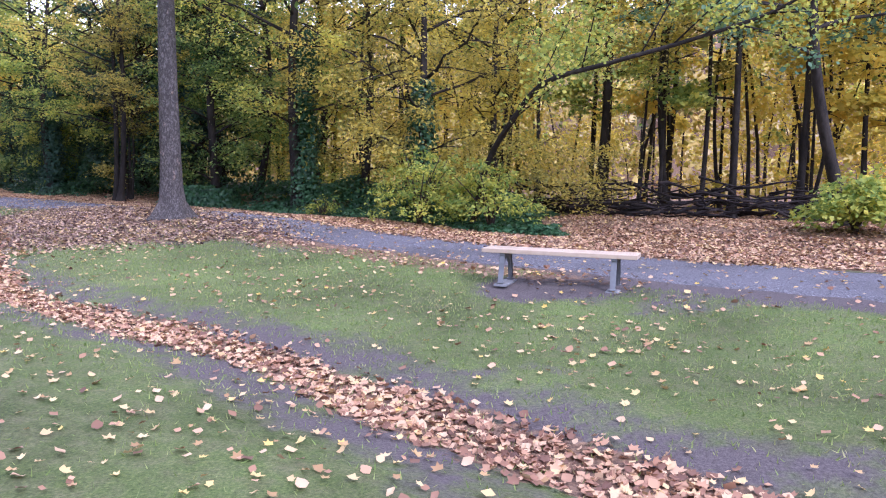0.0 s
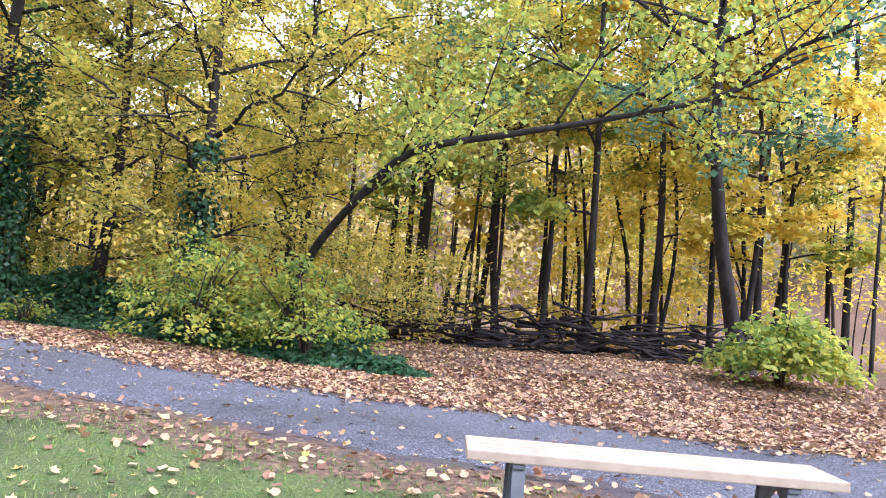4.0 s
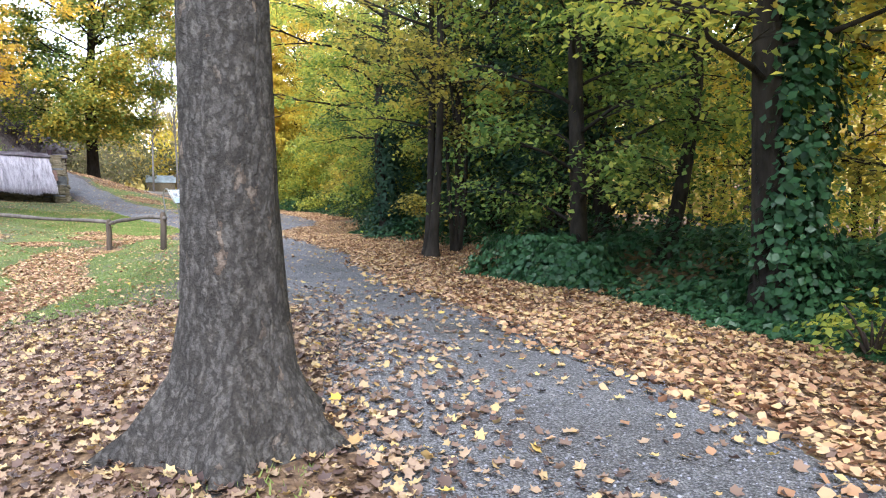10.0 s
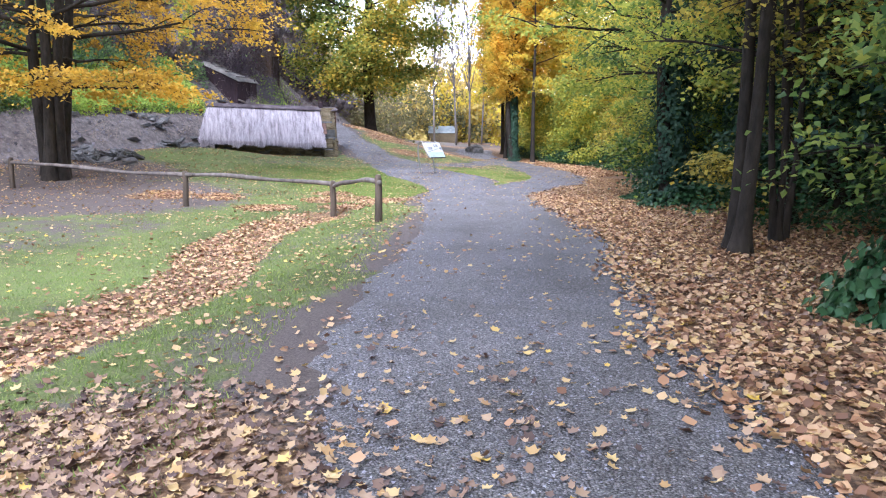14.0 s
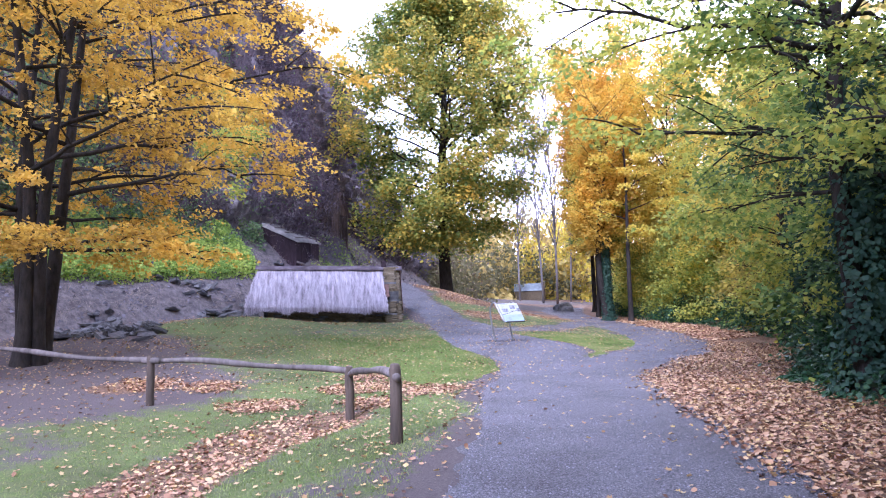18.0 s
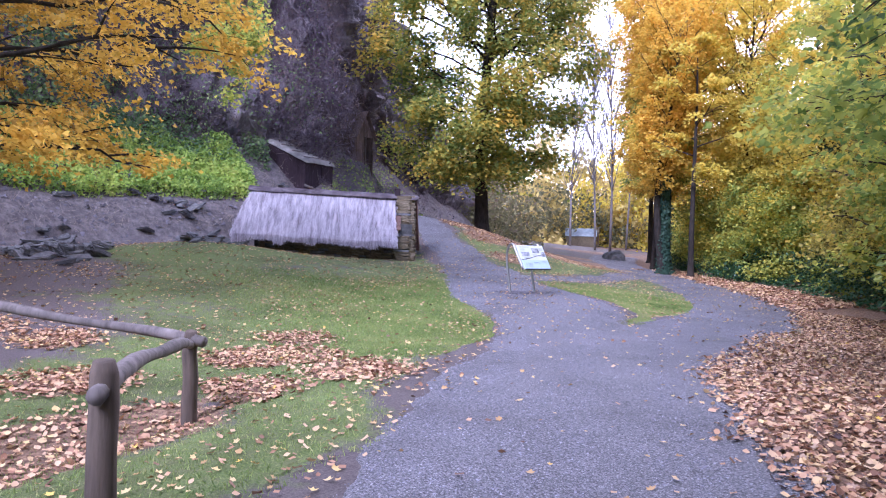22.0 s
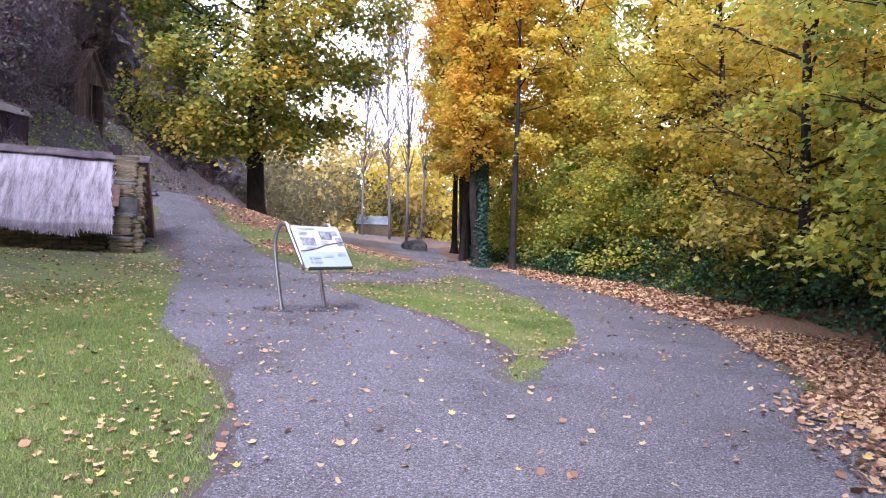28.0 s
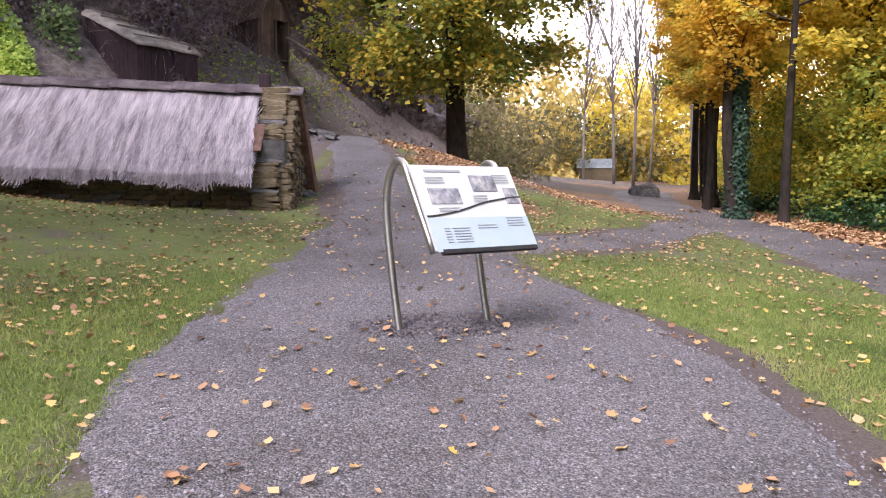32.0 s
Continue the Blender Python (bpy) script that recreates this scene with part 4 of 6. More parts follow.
# woodland edge on the right of the path: x, y, height, girth, reach, crown from, leaves, leaf colour
EDGE = (
    (-5.4, 24.3, 13, 0.20, 3.8, 0.18, 15000, LEAF_LIME, "ivy-clad tree in yellow-green leaf at the wood's edge"),
    (-1.2, 21.4, 11, 0.14, 3.3, 0.06, 19000, LEAF_OLIVE, "yellowing tree above the ivy bank"),
    (-3.4, 25.2, 12, 0.15, 3.4, 0.08, 15000, LEAF_OLIVE, "yellowing tree within the wood"),
    (1.2, 24.2, 11, 0.13, 3.0, 0.12, 11000, LEAF_GOLD, "golden tree within the wood"),
    (-8.0, 28.8, 13, 0.14, 3.4, 0.12, 13000, LEAF_GREEN, "dark green tree at the wood's edge"),
    (-14.9, 33.0, 13, 0.11, 4.6, 0.2, 14000, LEAF_LIME, "dark-trunked tree in yellow-green leaf beside the leaf strip"),
    (-18.5, 37.2, 12, 0.17, 3.6, 0.08, 14000, LEAF_DARK, "green tree at the wood's edge"),
    (-23.0, 40.2, 13, 0.18, 3.6, 0.08, 15000, LEAF_GREEN, "ivy-hung green tree at the wood's edge"),
    (-27.5, 45.5, 11, 0.15, 3.2, 0.08, 13000, LEAF_LIME, "yellow-green tree at the wood's edge"),
    (-32.0, 50.5, 12, 0.15, 3.4, 0.08, 14000, LEAF_OLIVE, "yellowing tree at the wood's edge"),
    (-37.0, 55.5, 13, 0.15, 3.4, 0.08, 14000, LEAF_GOLD, "golden tree at the wood's edge"),
    (-41.5, 58.5, 13, 0.16, 3.4, 0.1, 13000, LEAF_LIME, "yellow-green tree at the wood's edge"),
)
for i, (x, y, tall, girth, reach, low, n, mat, label) in enumerate(EDGE):
    tree(x, y, tall, girth, reach, low, n, 0.115 if x > -20 else 0.15, mat, BARK_DARK, 60 + i, label, leaf_shape=POINTED if x > -20 else DIAMOND, group="trees along the wood's edge", limbs=24, spray=0.55, thick=0.3, per=50, turn=0.12 if mat is LEAF_LIME else 0.15 if mat is LEAF_OLIVE else 0.0)
tree(-19.9, 35.9, 13, 0.19, 5.2, 0.26, 30000, 0.115, LEAF_LIME, BARK_DARK, 89, "maple in yellow-green leaf reaching over the path", leaf_shape=TRILOBE, limbs=30, droop=0.14, spray=0.6, thick=0.2, per=70, turn=0.0)
tree(-9.2, 27.6, 14, 0.16, 2.5, 0.06, 22000, 0.12, LEAF_GREEN, BARK_DARK, 80, "dense dark-green tree drooping at the wood's edge", shape="column", limbs=46, leaf_shape=POINTED, droop=0.25, spray=0.5, thick=0.25, per=50, turn=-0.08)
for i, (x, y, tall) in enumerate(((-10.4, 32.2, 19), (-15.0, 35.0, 18), (-12.4, 33.2, 17))):
    tree(x, y, tall, 0.2, 2.8, 0.03, 18000, 0.16, LEAF_CONIFER_AND_SHADE, BARK_DARK, 86 + i, "dark blue-green conifer within the wood", shape="column", limbs=44, droop=0.2, group="dark conifers in the wood")
tree(-6.4, 33.5, 14, 0.2, 3.0, 0.06, 15000, 0.15, LEAF_GOLD, BARK_DARK, 83, "dense golden tree within the wood", shape="column", limbs=36)
tree(-15.5, 36.5, 11, 0.2, 3.0, 0.06, 12000, 0.15, LEAF_GREEN, BARK_DARK, 84, "dense dark-green tree within the wood", shape="column", limbs=30)
# slim dark trunks round the clearing, and along the far bend
for i, (x, y) in enumerate(((6.4, 23.2), (7.0, 24.4), (7.6, 22.8), (10.7, 22.2), (11.3, 23.6), (12.1, 21.6), (2.6, 24.6), (9.2, 25.2), (13.6, 20.4))):
    tree(x, y, 9 + (i * 7 % 4), 0.055 + 0.012 * (i % 3), 2.2, 0.42, 2200, 0.12, (LEAF_LIME, LEAF_GOLD, LEAF_OLIVE)[i % 3], BARK_DARK, 500 + i, "slim dark-stemmed tree at the back of the clearing", group="slim trees round the clearing", limbs=8, sides=7, flare=0.4)
for i, (x, y) in enumerate(((-53.6, 59.0), (-54.5, 59.8), (-56.4, 61.7), (-57.2, 62.4), (-50.2, 57.0), (-51.4, 58.0), (-58.9, 63.9), (-46.6, 55.6))):
    tree(x, y, 13 + (i * 5 % 5), 0.14 + 0.02 * (i % 3), 2.6, 0.38, 5000, 0.18, (LEAF_ORANGE, LEAF_GOLD, LEAF_LIME)[i % 3], BARK_DARK, 520 + i, "dark bare-stemmed tree in yellow leaf at the bend", group="dark stems at the bend", limbs=14, sides=8, flare=0.4)
tree(9.4, 17.4, 10, 0.16, 5.6, 0.4, 7000, 0.12, LEAF_TEAL, BARK_DARK, 85, "leaning green-leaved tree beside the clearing", lean=(-2.2, -1.0), limbs=16)
tree(-13.8, 29.4, 11, 0.105, 3.0, 0.3, 13000, 0.10, LEAF_OLIVE, BARK_DARK, 81, "slim twin-stemmed tree at the edge of the leaf strip", stems=2, limbs=24, spread=0.03, per=50, spray=0.5, turn=0.1)
tree(-13.9, 30.9, 8, 0.05, 1.9, 0.12, 4200, 0.09, LEAF_OLIVE, BARK_DARK, 87, "slim three-stemmed sapling in small yellow leaf", stems=3, limbs=15, spread=0.05, per=35, spray=0.4)
tree(4.85, 25.3, 12, 0.16, 2.6, 0.4, 3500, 0.15, LEAF_LIME, BARK_DARK, 82, "slim bare-trunked tree in the leaf-strewn clearing", limbs=10)
shrub(0.7, 18.3, 1.3, 1.7, 3000, 0.10, LEAF_LIME, 90, "bright yellow-green shrub rising from the ivy", shape=POINTED)
shrub(-1.2, 19.4, 1.3, 2.0, 3600, 0.10, LEAF_LIME, 92, "yellow-green shrub rising from the ivy", shape=POINTED)
shrub(-4.3, 22.6, 0.5, 0.6, 350, 0.09, LEAF_LIME, 93, "small bright yellow-green seedling in the ivy", shape=POINTED)
shrub(8.5, 15.6, 1.1, 1.3, 3500, 0.12, LEAF_LIME, 91, "yellow-green shrub at the edge of the clearing")

# the leaning tree that arches over the ivy
def arch_tree():
    rng = np.random.RandomState(9)
    x, y = 0.2, 18.9
    top = thing("leaning_tree", x, y, height(x, y), 0, "thin tree leaning in a long arch over the ivy", "tree")
    line = curve_through([(0, 0, -0.2), (0.35, -0.5, 1.6), (0.9, -1.5, 2.7), (1.5, -2.5, 3.45), (2.8, -3.3, 3.8), (4.2, -4.0, 4.15), (5.6, -4.6, 4.6), (6.6, -5.2, 5.2)], 5)
    tubes = [tube_arrays(line, np.linspace(0.085, 0.025, len(line)), 8, 0.1, rng)]
    tips = []
    for i in range(8, len(line), 2):
        d = rng.randn(3) * np.array([0.8, 0.8, 0.5]) + np.array([0.2, -0.2, 0.6])
        q = np.linspace(0, 1, 5)[:, None]
        tw = line[i] + q * d * (0.9 + rng.rand())
        tubes.append(tube_arrays(tw, np.linspace(0.022, 0.006, 5), 5))
        tips += [tw[2], tw[3], tw[4]]
    v, f = joined_tubes(tubes)
    mesh_object("trunk", v, f, BARK_DARK, top)
    n = 3000
    pos = np.array(tips)[rng.randint(0, len(tips), n)] + rng.randn(n, 3) * 0.3
    scatter("crown", pos, rng.randn(n, 3) * 0.7 + np.array([0, 0, 0.7]), 0.07 + 0.05 * rng.rand(n), LOBED, LEAF_LIME, rng, top)


arch_tree()


BRUSH_WOOD = surface("dead_brushwood", [(0.3, (0.012, 0.009, 0.009)), (0.7, (0.05, 0.038, 0.036))], 8, 0.95, 25, 0.8, 0.02, (1, 1, 0.3))


# fallen branches heaped at the back of the clearing
def branch_heap():
    rng = np.random.RandomState(19)
    x, y = 7.2, 21.0
    top = thing("branch_heap", x, y, height(x, y), 0, "heap of dead branches and brush at the back of the clearing", "brush heap")
    for i in range(170):
        cx, cy = rng.uniform(-4.8, 6.5), 0
        cy = -0.14 * cx + rng.randn() * 0.35
        a, L = rng.randn() * 0.5 - 0.15, rng.uniform(0.9, 2.6)
        z = height(x + cx, y + cy) - height(x, y) + 0.05 + abs(rng.randn()) * 0.42
        q = np.linspace(-0.5, 0.5, 5)
        pts = np.stack([cx + math.cos(a) * L * q, cy + math.sin(a) * L * q, z + L * q * rng.randn() * 0.12 + 0.05 * rng.randn(5)], -1)
        v, f = tube_arrays(pts, np.linspace(0.05, 0.015, 5) * rng.uniform(0.4, 1.3), 5)
        mesh_object("branch", v, f, BRUSH_WOOD, top)


branch_heap()

# the wood behind
rng = np.random.RandomState(3)
woods = []
for i in range(44):
    s = rng.rand()
    px, py, _ = MAIN[int(4 + s * (len(MAIN) - 26))]
    a, b = MAIN[int(4 + s * (len(MAIN) - 26))][:2], MAIN[int(5 + s * (len(MAIN) - 26))][:2]
    d = (b - a) / np.linalg.norm(b - a)
    off = 10 + 15 * rng.rand()
    woods.append((px + d[1] * off, py - d[0] * off))
for i, (x, y) in enumerate(woods):
    mat = (LEAF_GOLD, LEAF_LIME, LEAF_OLIVE, LEAF_GOLD, LEAF_LIME)[i % 5]
    tree(x, y, 10 + 7 * rng.rand(), 0.08 + 0.05 * rng.rand(), 2.6 + rng.rand(), 0.25, 3600, 0.19, mat, BARK_DARK, 200 + i, "slim woodland tree in yellow autumn leaf", group="trees in the wood", limbs=9, sides=6, twigs=False)

# ---- bench ----
def bench():
    top = thing("bench", 0.97, 9.10, height(0.97, 9.10), math.degrees(math.atan2(9.04 - 9.75, 2.46 - 0.61)), "backless bench with pale timber slats on grey iron legs", "bench")
    L = 2.0
    for k in range(4):
        part("slat", box(0, -0.165 + k * 0.11, 0.44, L, 0.095, 0.055, 0.008), BENCH_WOOD, top)
    for sx in (-0.72, 0.72):
        part("pad", box(sx, 0, -0.005, 0.17, 0.56, 0.035, 0.01), CONCRETE, top, "rough stone footing")
        # cast end frame: two splayed legs that widen into an arch under the seat
        for s in (-1, 1):
            foot, head, n = 0.245, 0.165, 12
            outer = [(foot + (head - foot) * k / n, 0.02 + 0.39 * k / n) for k in range(n + 1)]
            inner = [(max(0.0, foot - 0.052 - (foot - 0.06) * (k / n) ** 2.4), 0.02 + 0.35 * (k / n) ** 0.8) for k in range(n + 1)]
            verts = [(sx + dx, s * y, z) for dx in (-0.018, 0.018) for line in (outer, inner) for y, z in line]
            m = n + 1
            faces = []
            for k in range(n):
                faces += [(k, k + 1, m + k + 1, m + k), (2 * m + k, 3 * m + k, 3 * m + k + 1, 2 * m + k + 1), (k, 2 * m + k, 2 * m + k + 1, k + 1), (m + k, m + k + 1, 3 * m + k + 1, 3 * m + k)]
            faces += [(0, m, 3 * m, 2 * m), (n, 2 * m + n, 3 * m + n, m + n)]
            leg = mesh_object("leg", verts, faces, IRON_GREY, top, smooth=False)
            part("flange", box(sx, s * 0.212, 0.215, 0.07, 0.012, 0.39, 0.003, Matrix.Rotation(s * 0.2, 4, "X")), IRON_GREY, leg)
            part("foot_plate", box(sx, s * 0.24, 0.03, 0.09, 0.09, 0.014, 0.004), IRON_GREY, leg)
        part("cross_bar", box(sx, 0, 0.398, 0.07, 0.40, 0.03, 0.006), IRON_GREY, top)
    return top


bench()


# ---- rail fence ----
def post(x, y, tall, r, seed):
    rng = np.random.RandomState(seed)
    z = height(x, y)
    q = np.array([-0.25, 0, 0.25, 0.5, 0.75, 0.93, 1.0]) * tall
    v, f = tube_arrays(np.stack([x + rng.randn(7) * 0.006, y + rng.randn(7) * 0.006, z + q], -1), r * np.array([1.05, 1.03, 1.0, 0.97, 0.95, 0.93, 0.7]), 12, 0.05, rng)
    return v, f, z + tall


fence = thing("rail_fence", -25, 27, height(-25, 27), 0, "low rustic fence of dark posts and bent pole rails", "fence")
FENCE_POSTS = ((-21.27, 27.43, 1.04, 0.085), (-25.0, 28.25, 0.98, 0.085), (-27.9, 25.2, 0.98, 0.08), (-33.6, 21.6, 0.95, 0.08))
inv = fence.matrix_world.inverted()


def fenced(name, v, f, mat, label=""):
    ob = mesh_object(name, [inv @ Vector(p) for p in v], f, mat, fence, label=label)
    return ob


tops = []
for i, (x, y, tall, r) in enumerate(FENCE_POSTS):
    v, f, zt = post(x, y, tall, r, i)
    fenced("post", v, f, POST_WOOD)
    tops.append(np.array([x, y, zt]))
for i, (a, b, bow, drop) in enumerate(((tops[0], tops[1], 0.10, 0.16), (tops[1], tops[2], 0.05, 0.10), (tops[2], tops[3], -0.03, 0.12))):
    rng = np.random.RandomState(70 + i)
    q = np.linspace(-0.04, 1.04, 14)
    line = a + (b - a) * q[:, None] - np.array([0, 0, drop])
    line[:, 2] += bow * np.sin(q * math.pi) + 0.025 * np.sin(q * 9 + i)
    v, f = tube_arrays(line, 0.055 + 0.008 * np.sin(q * 11 + i), 9, 0.12, rng)
    fenced("rail", v, f, OLD_TIMBER)


# ---- thatched hut ----
def hut():
    U = np.array([0.36, 0.933])
    ang = math.degrees(math.atan2(U[1], U[0]))
    top = thing("thatched_hut", -49.25, 33.2, 1.4, ang, "low stone hut with a grey thatched roof and rusty iron ridge", "hut")
    # local axes: x along the ridge, y to the back, z up from 1.4
    L, ridge0, ridge1, eave0, eave1, run = 6.6, 2.72, 2.50, 0.92, 0.70, 1.8
    rng = np.random.RandomState(8)
    for name, s in (("front_thatch", -1), ("back_roof", 1)):
        verts, faces = [], []
        nu, nv = 60, 22
        for layer in (0, 1):
            for i in range(nu):
                for j in range(nv):
                    q, w = i / (nu - 1), j / (nv - 1)
                    zr, ze = ridge0 + (ridge1 - ridge0) * q, eave0 + (eave1 - eave0) * q
                    z = zr + (ze - zr) * w + 0.10 * math.sin(w * math.pi)
                    x = -0.1 + (L - 0.5) * q + 0.16 * w * q - 0.5 * w * (1 - q)
                    n = noise.noise(Vector((x * 1.5, w * 2, s))) * 0.07 + noise.noise(Vector((x * 9, w * 1.5, s))) * 0.03
                    z += n if layer == 0 else -0.22 - 0.04 * w
                    verts.append((x, s * run * w * (1.0 + (0.04 * noise.noise(Vector((x * 4, 0, 0))) if layer == 0 else 0)), z))
        o = nu * nv
        for i in range(nu - 1):
            for j in range(nv - 1):
                a, b, c, d = i * nv + j, (i + 1) * nv + j, (i + 1) * nv + j + 1, i * nv + j + 1
                faces += [(a, b, c, d), (a + o, d + o, c + o, b + o)]
        for i in range(nu - 1):
            a, b = i * nv + nv - 1, (i + 1) * nv + nv - 1
            faces.append((a, b, b + o, a + o))
        for e in (0, nu - 1):
            for j in range(nv - 1):
                a, b = e * nv + j, e * nv + j + 1
                faces.append((a, b, b + o, a + o))
        mesh_object(name, verts, faces, THATCH if s < 0 else RUST, top, label="" if s < 0 else "dark rusty iron rear roof")
    # straw lying down the slope, ragged over the eave
    n = 60000
    q, w = rng.rand(n), rng.rand(n) ** 0.85
    k = 15000
    w[:k] = 0.97 + (0.07 + 0.05 * np.maximum(0, swell(q[:k] * L, q[:k], 3.0))) * rng.rand(k)
    zr, ze = ridge0 + (ridge1 - ridge0) * q, eave0 + (eave1 - eave0) * q
    x = -0.1 + (L - 0.5) * q + 0.16 * w * q - 0.5 * np.minimum(w, 1) * (1 - q)
    z = zr + (ze - zr) * w + 0.10 * np.sin(np.minimum(w, 1) * math.pi) + 0.07 * swell(x, w * 3, 2.2) * 0.6 + 0.045 + 0.04 * rng.rand(n)
    hang = np.maximum(0, w - 1)
    w0 = np.clip(w, 0.17, 2)
    z = np.where(w < 0.17, zr + (ze - zr) * w0 + 0.10 * np.sin(w0 * math.pi), z)
    pos = np.stack([x, -run * np.minimum(w0, 1.015), z - hang * 3.6], -1)
    nrm = np.stack([rng.randn(n) * 0.18, np.full(n, -0.66), np.full(n, 0.75)], -1)
    down = np.stack([rng.randn(n) * 0.10, np.full(n, -0.76), np.full(n, -0.62)], -1)
    down[:k] = np.stack([rng.randn(k) * 0.12, np.full(k, -0.25), np.full(k, -0.95)], -1)
    straw = scatter("straw", pos, nrm, 0.5 + 0.45 * rng.rand(n), THIN_STRAW, STRAW_MAT, rng, top, spin=down)
    tagged(straw, "grey straw hanging ragged over the eave", kind="stuff")
    # older dark straw under the eave; its near-black colour also paints the shade there
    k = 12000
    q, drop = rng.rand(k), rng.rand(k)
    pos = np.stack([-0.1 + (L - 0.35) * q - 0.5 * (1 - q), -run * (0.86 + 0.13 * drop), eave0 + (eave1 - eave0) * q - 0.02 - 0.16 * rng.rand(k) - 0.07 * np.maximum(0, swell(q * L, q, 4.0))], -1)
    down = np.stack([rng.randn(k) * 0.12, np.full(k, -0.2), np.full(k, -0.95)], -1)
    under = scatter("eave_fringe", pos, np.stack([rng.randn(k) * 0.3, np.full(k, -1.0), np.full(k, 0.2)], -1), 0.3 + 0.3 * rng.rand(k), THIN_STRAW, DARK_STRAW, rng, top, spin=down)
    tagged(under, "weathered straw fringe, darkened to paint the shade under the eave", kind="stuff")
    # corrugated iron ridge capping, in lapped sheets
    for i in range(5):
        x0, x1 = -0.35 + i * 1.46, -0.35 + (i + 1) * 1.46 + 0.12
        verts, faces = [], []
        m = 30
        for a in range(m + 1):
            x = x0 + (x1 - x0) * a / m
            zc = ridge0 + (ridge1 - ridge0) * x / L + 0.12 + 0.012 * i % 2 + 0.005 * math.sin(a / m * 2 * math.pi * 7) - 0.02 * a / m
            for y, dz in ((-0.34, -0.235), (-0.17, -0.085), (0, 0.0), (0.2, -0.12)):
                verts.append((x, y, zc + dz))
        for a in range(m):
            for c in range(3):
                faces.append((a * 4 + c, a * 4 + 4 + c, a * 4 + 5 + c, a * 4 + 1 + c))
        ob = mesh_object("ridge_sheet", verts, faces, OLD_IRON, top, label="rusty corrugated iron capping")
        sol = ob.modifiers.new("thick", "SOLIDIFY")
        sol.thickness = 0.006
    # rusty patch at the verge
    rot = Matrix.Rotation(math.atan2(ridge1 - eave1, run), 4, "X")
    part("verge_sheet", box(L - 0.40, -run * 0.72, eave1 + (ridge1 - eave1) * 0.28 + 0.15, 0.26, 0.9, 0.02, 0.004, rot), RUST, top, "rusty iron patch at the roof edge")
    part("chimney_stub", box(L - 0.45, -0.05, ridge1 + 0.2, 0.24, 0.24, 0.4, 0.01), DARK_TIMBER, top, "short dark chimney")
    # dark sheet that closes the rear slope at the gable
    verts = [(L + 0.42, -0.1, ridge1 + 0.06), (L + 0.66, run * 0.75, -0.1), (L + 0.62, run * 0.55, -0.15), (L + 0.40, -0.1, ridge1 - 0.22)]
    verts += [(x - 0.5, y, z) for x, y, z in verts]
    mesh_object("rear_barge", verts, [(0, 1, 2, 3), (7, 6, 5, 4), (0, 4, 5, 1), (1, 5, 6, 2), (2, 6, 7, 3), (3, 7, 4, 0)], RUST, top, smooth=False, label="dark rusty barge sheet")
    # stone walls: a core, and single stones on the faces that show
    part("gable_core", box(L - 0.05, 0.1, 0.35, 0.5, 3.0, 1.9), GREY_STONE, top)
    part("front_wall_core", box(L / 2 - 0.2, -run + 1.12, 0.1, L - 0.6, 0.4, 1.6), GREY_STONE, top)
    part("back_wall_core", box(L / 2, run - 0.5, 0.3, L - 0.2, 0.4, 2.0), GREY_STONE, top)
    part("end_wall_core", box(0.35, 0.25, 0.45, 0.45, 2.2, 1.6), GREY_STONE, top)
    shapes = []
    for i in range(6):
        bm = box(0, 0, 0, 1, 1, 1, 0.12)
        for v in bm.verts:
            v.co += Vector((rng.randn() * 0.05, rng.randn() * 0.05, rng.randn() * 0.08))
        me = bpy.data.meshes.new("stone")
        bm.to_mesh(me)
        bm.free()
        me.materials.append(SCHIST if i < 5 else GREY_STONE)
        shapes.append(me)
    def stone(x, y, z, sx, sy, sz, rz=0.0, grey=False):
        ob = new("stone", shapes[5 if grey else rng.randint(0, 6)])
        ob.matrix_basis = Matrix.LocRotScale((x, y, z), Euler((rng.randn() * 0.03, rng.randn() * 0.05, rz)), (sx, sy, sz))
        ob.parent = top
    z = -0.32
    while z < ridge1 - 0.02:
        t = 0.07 + 0.08 * rng.rand()
        half = run * 0.80 * min(1.0, (ridge1 + 0.05 - z) / (ridge1 - eave1 + 0.15) * 1.0)
        half = max(0.2, half)
        y = -half
        while y < min(half, 0.9):
            w = 0.18 + 0.3 * rng.rand()
            stone(L + 0.17 + rng.randn() * 0.03, y + w / 2, z + t / 2, 0.34, w * 0.97, t * 0.95)
            y += w
        stone(L - 0.2 + rng.randn() * 0.03, -half + 0.05, z + t / 2, 0.62, 0.34, t * 0.95)
        z += t
    z = -0.3
    while z < 0.85:
        t = 0.08 + 0.07 * rng.rand()
        x = 0.3
        while x < L - 0.5:
            w = 0.25 + 0.35 * rng.rand()
            stone(x + w / 2, -run + 0.86 + rng.randn() * 0.03, z + t / 2, w * 0.97, 0.3, t * 0.95)
            x += w
        z += t
    # flat slabs leaning along the foot
    for i in range(9):
        x = 2.0 + i * 0.5 + rng.rand() * 0.2
        stone(x, -run - 0.15 - 0.2 * rng.rand(), -0.16 - 0.02 * i, 0.4 + 0.2 * rng.rand(), 0.3, 0.06, rng.randn() * 0.5, True)
    return top


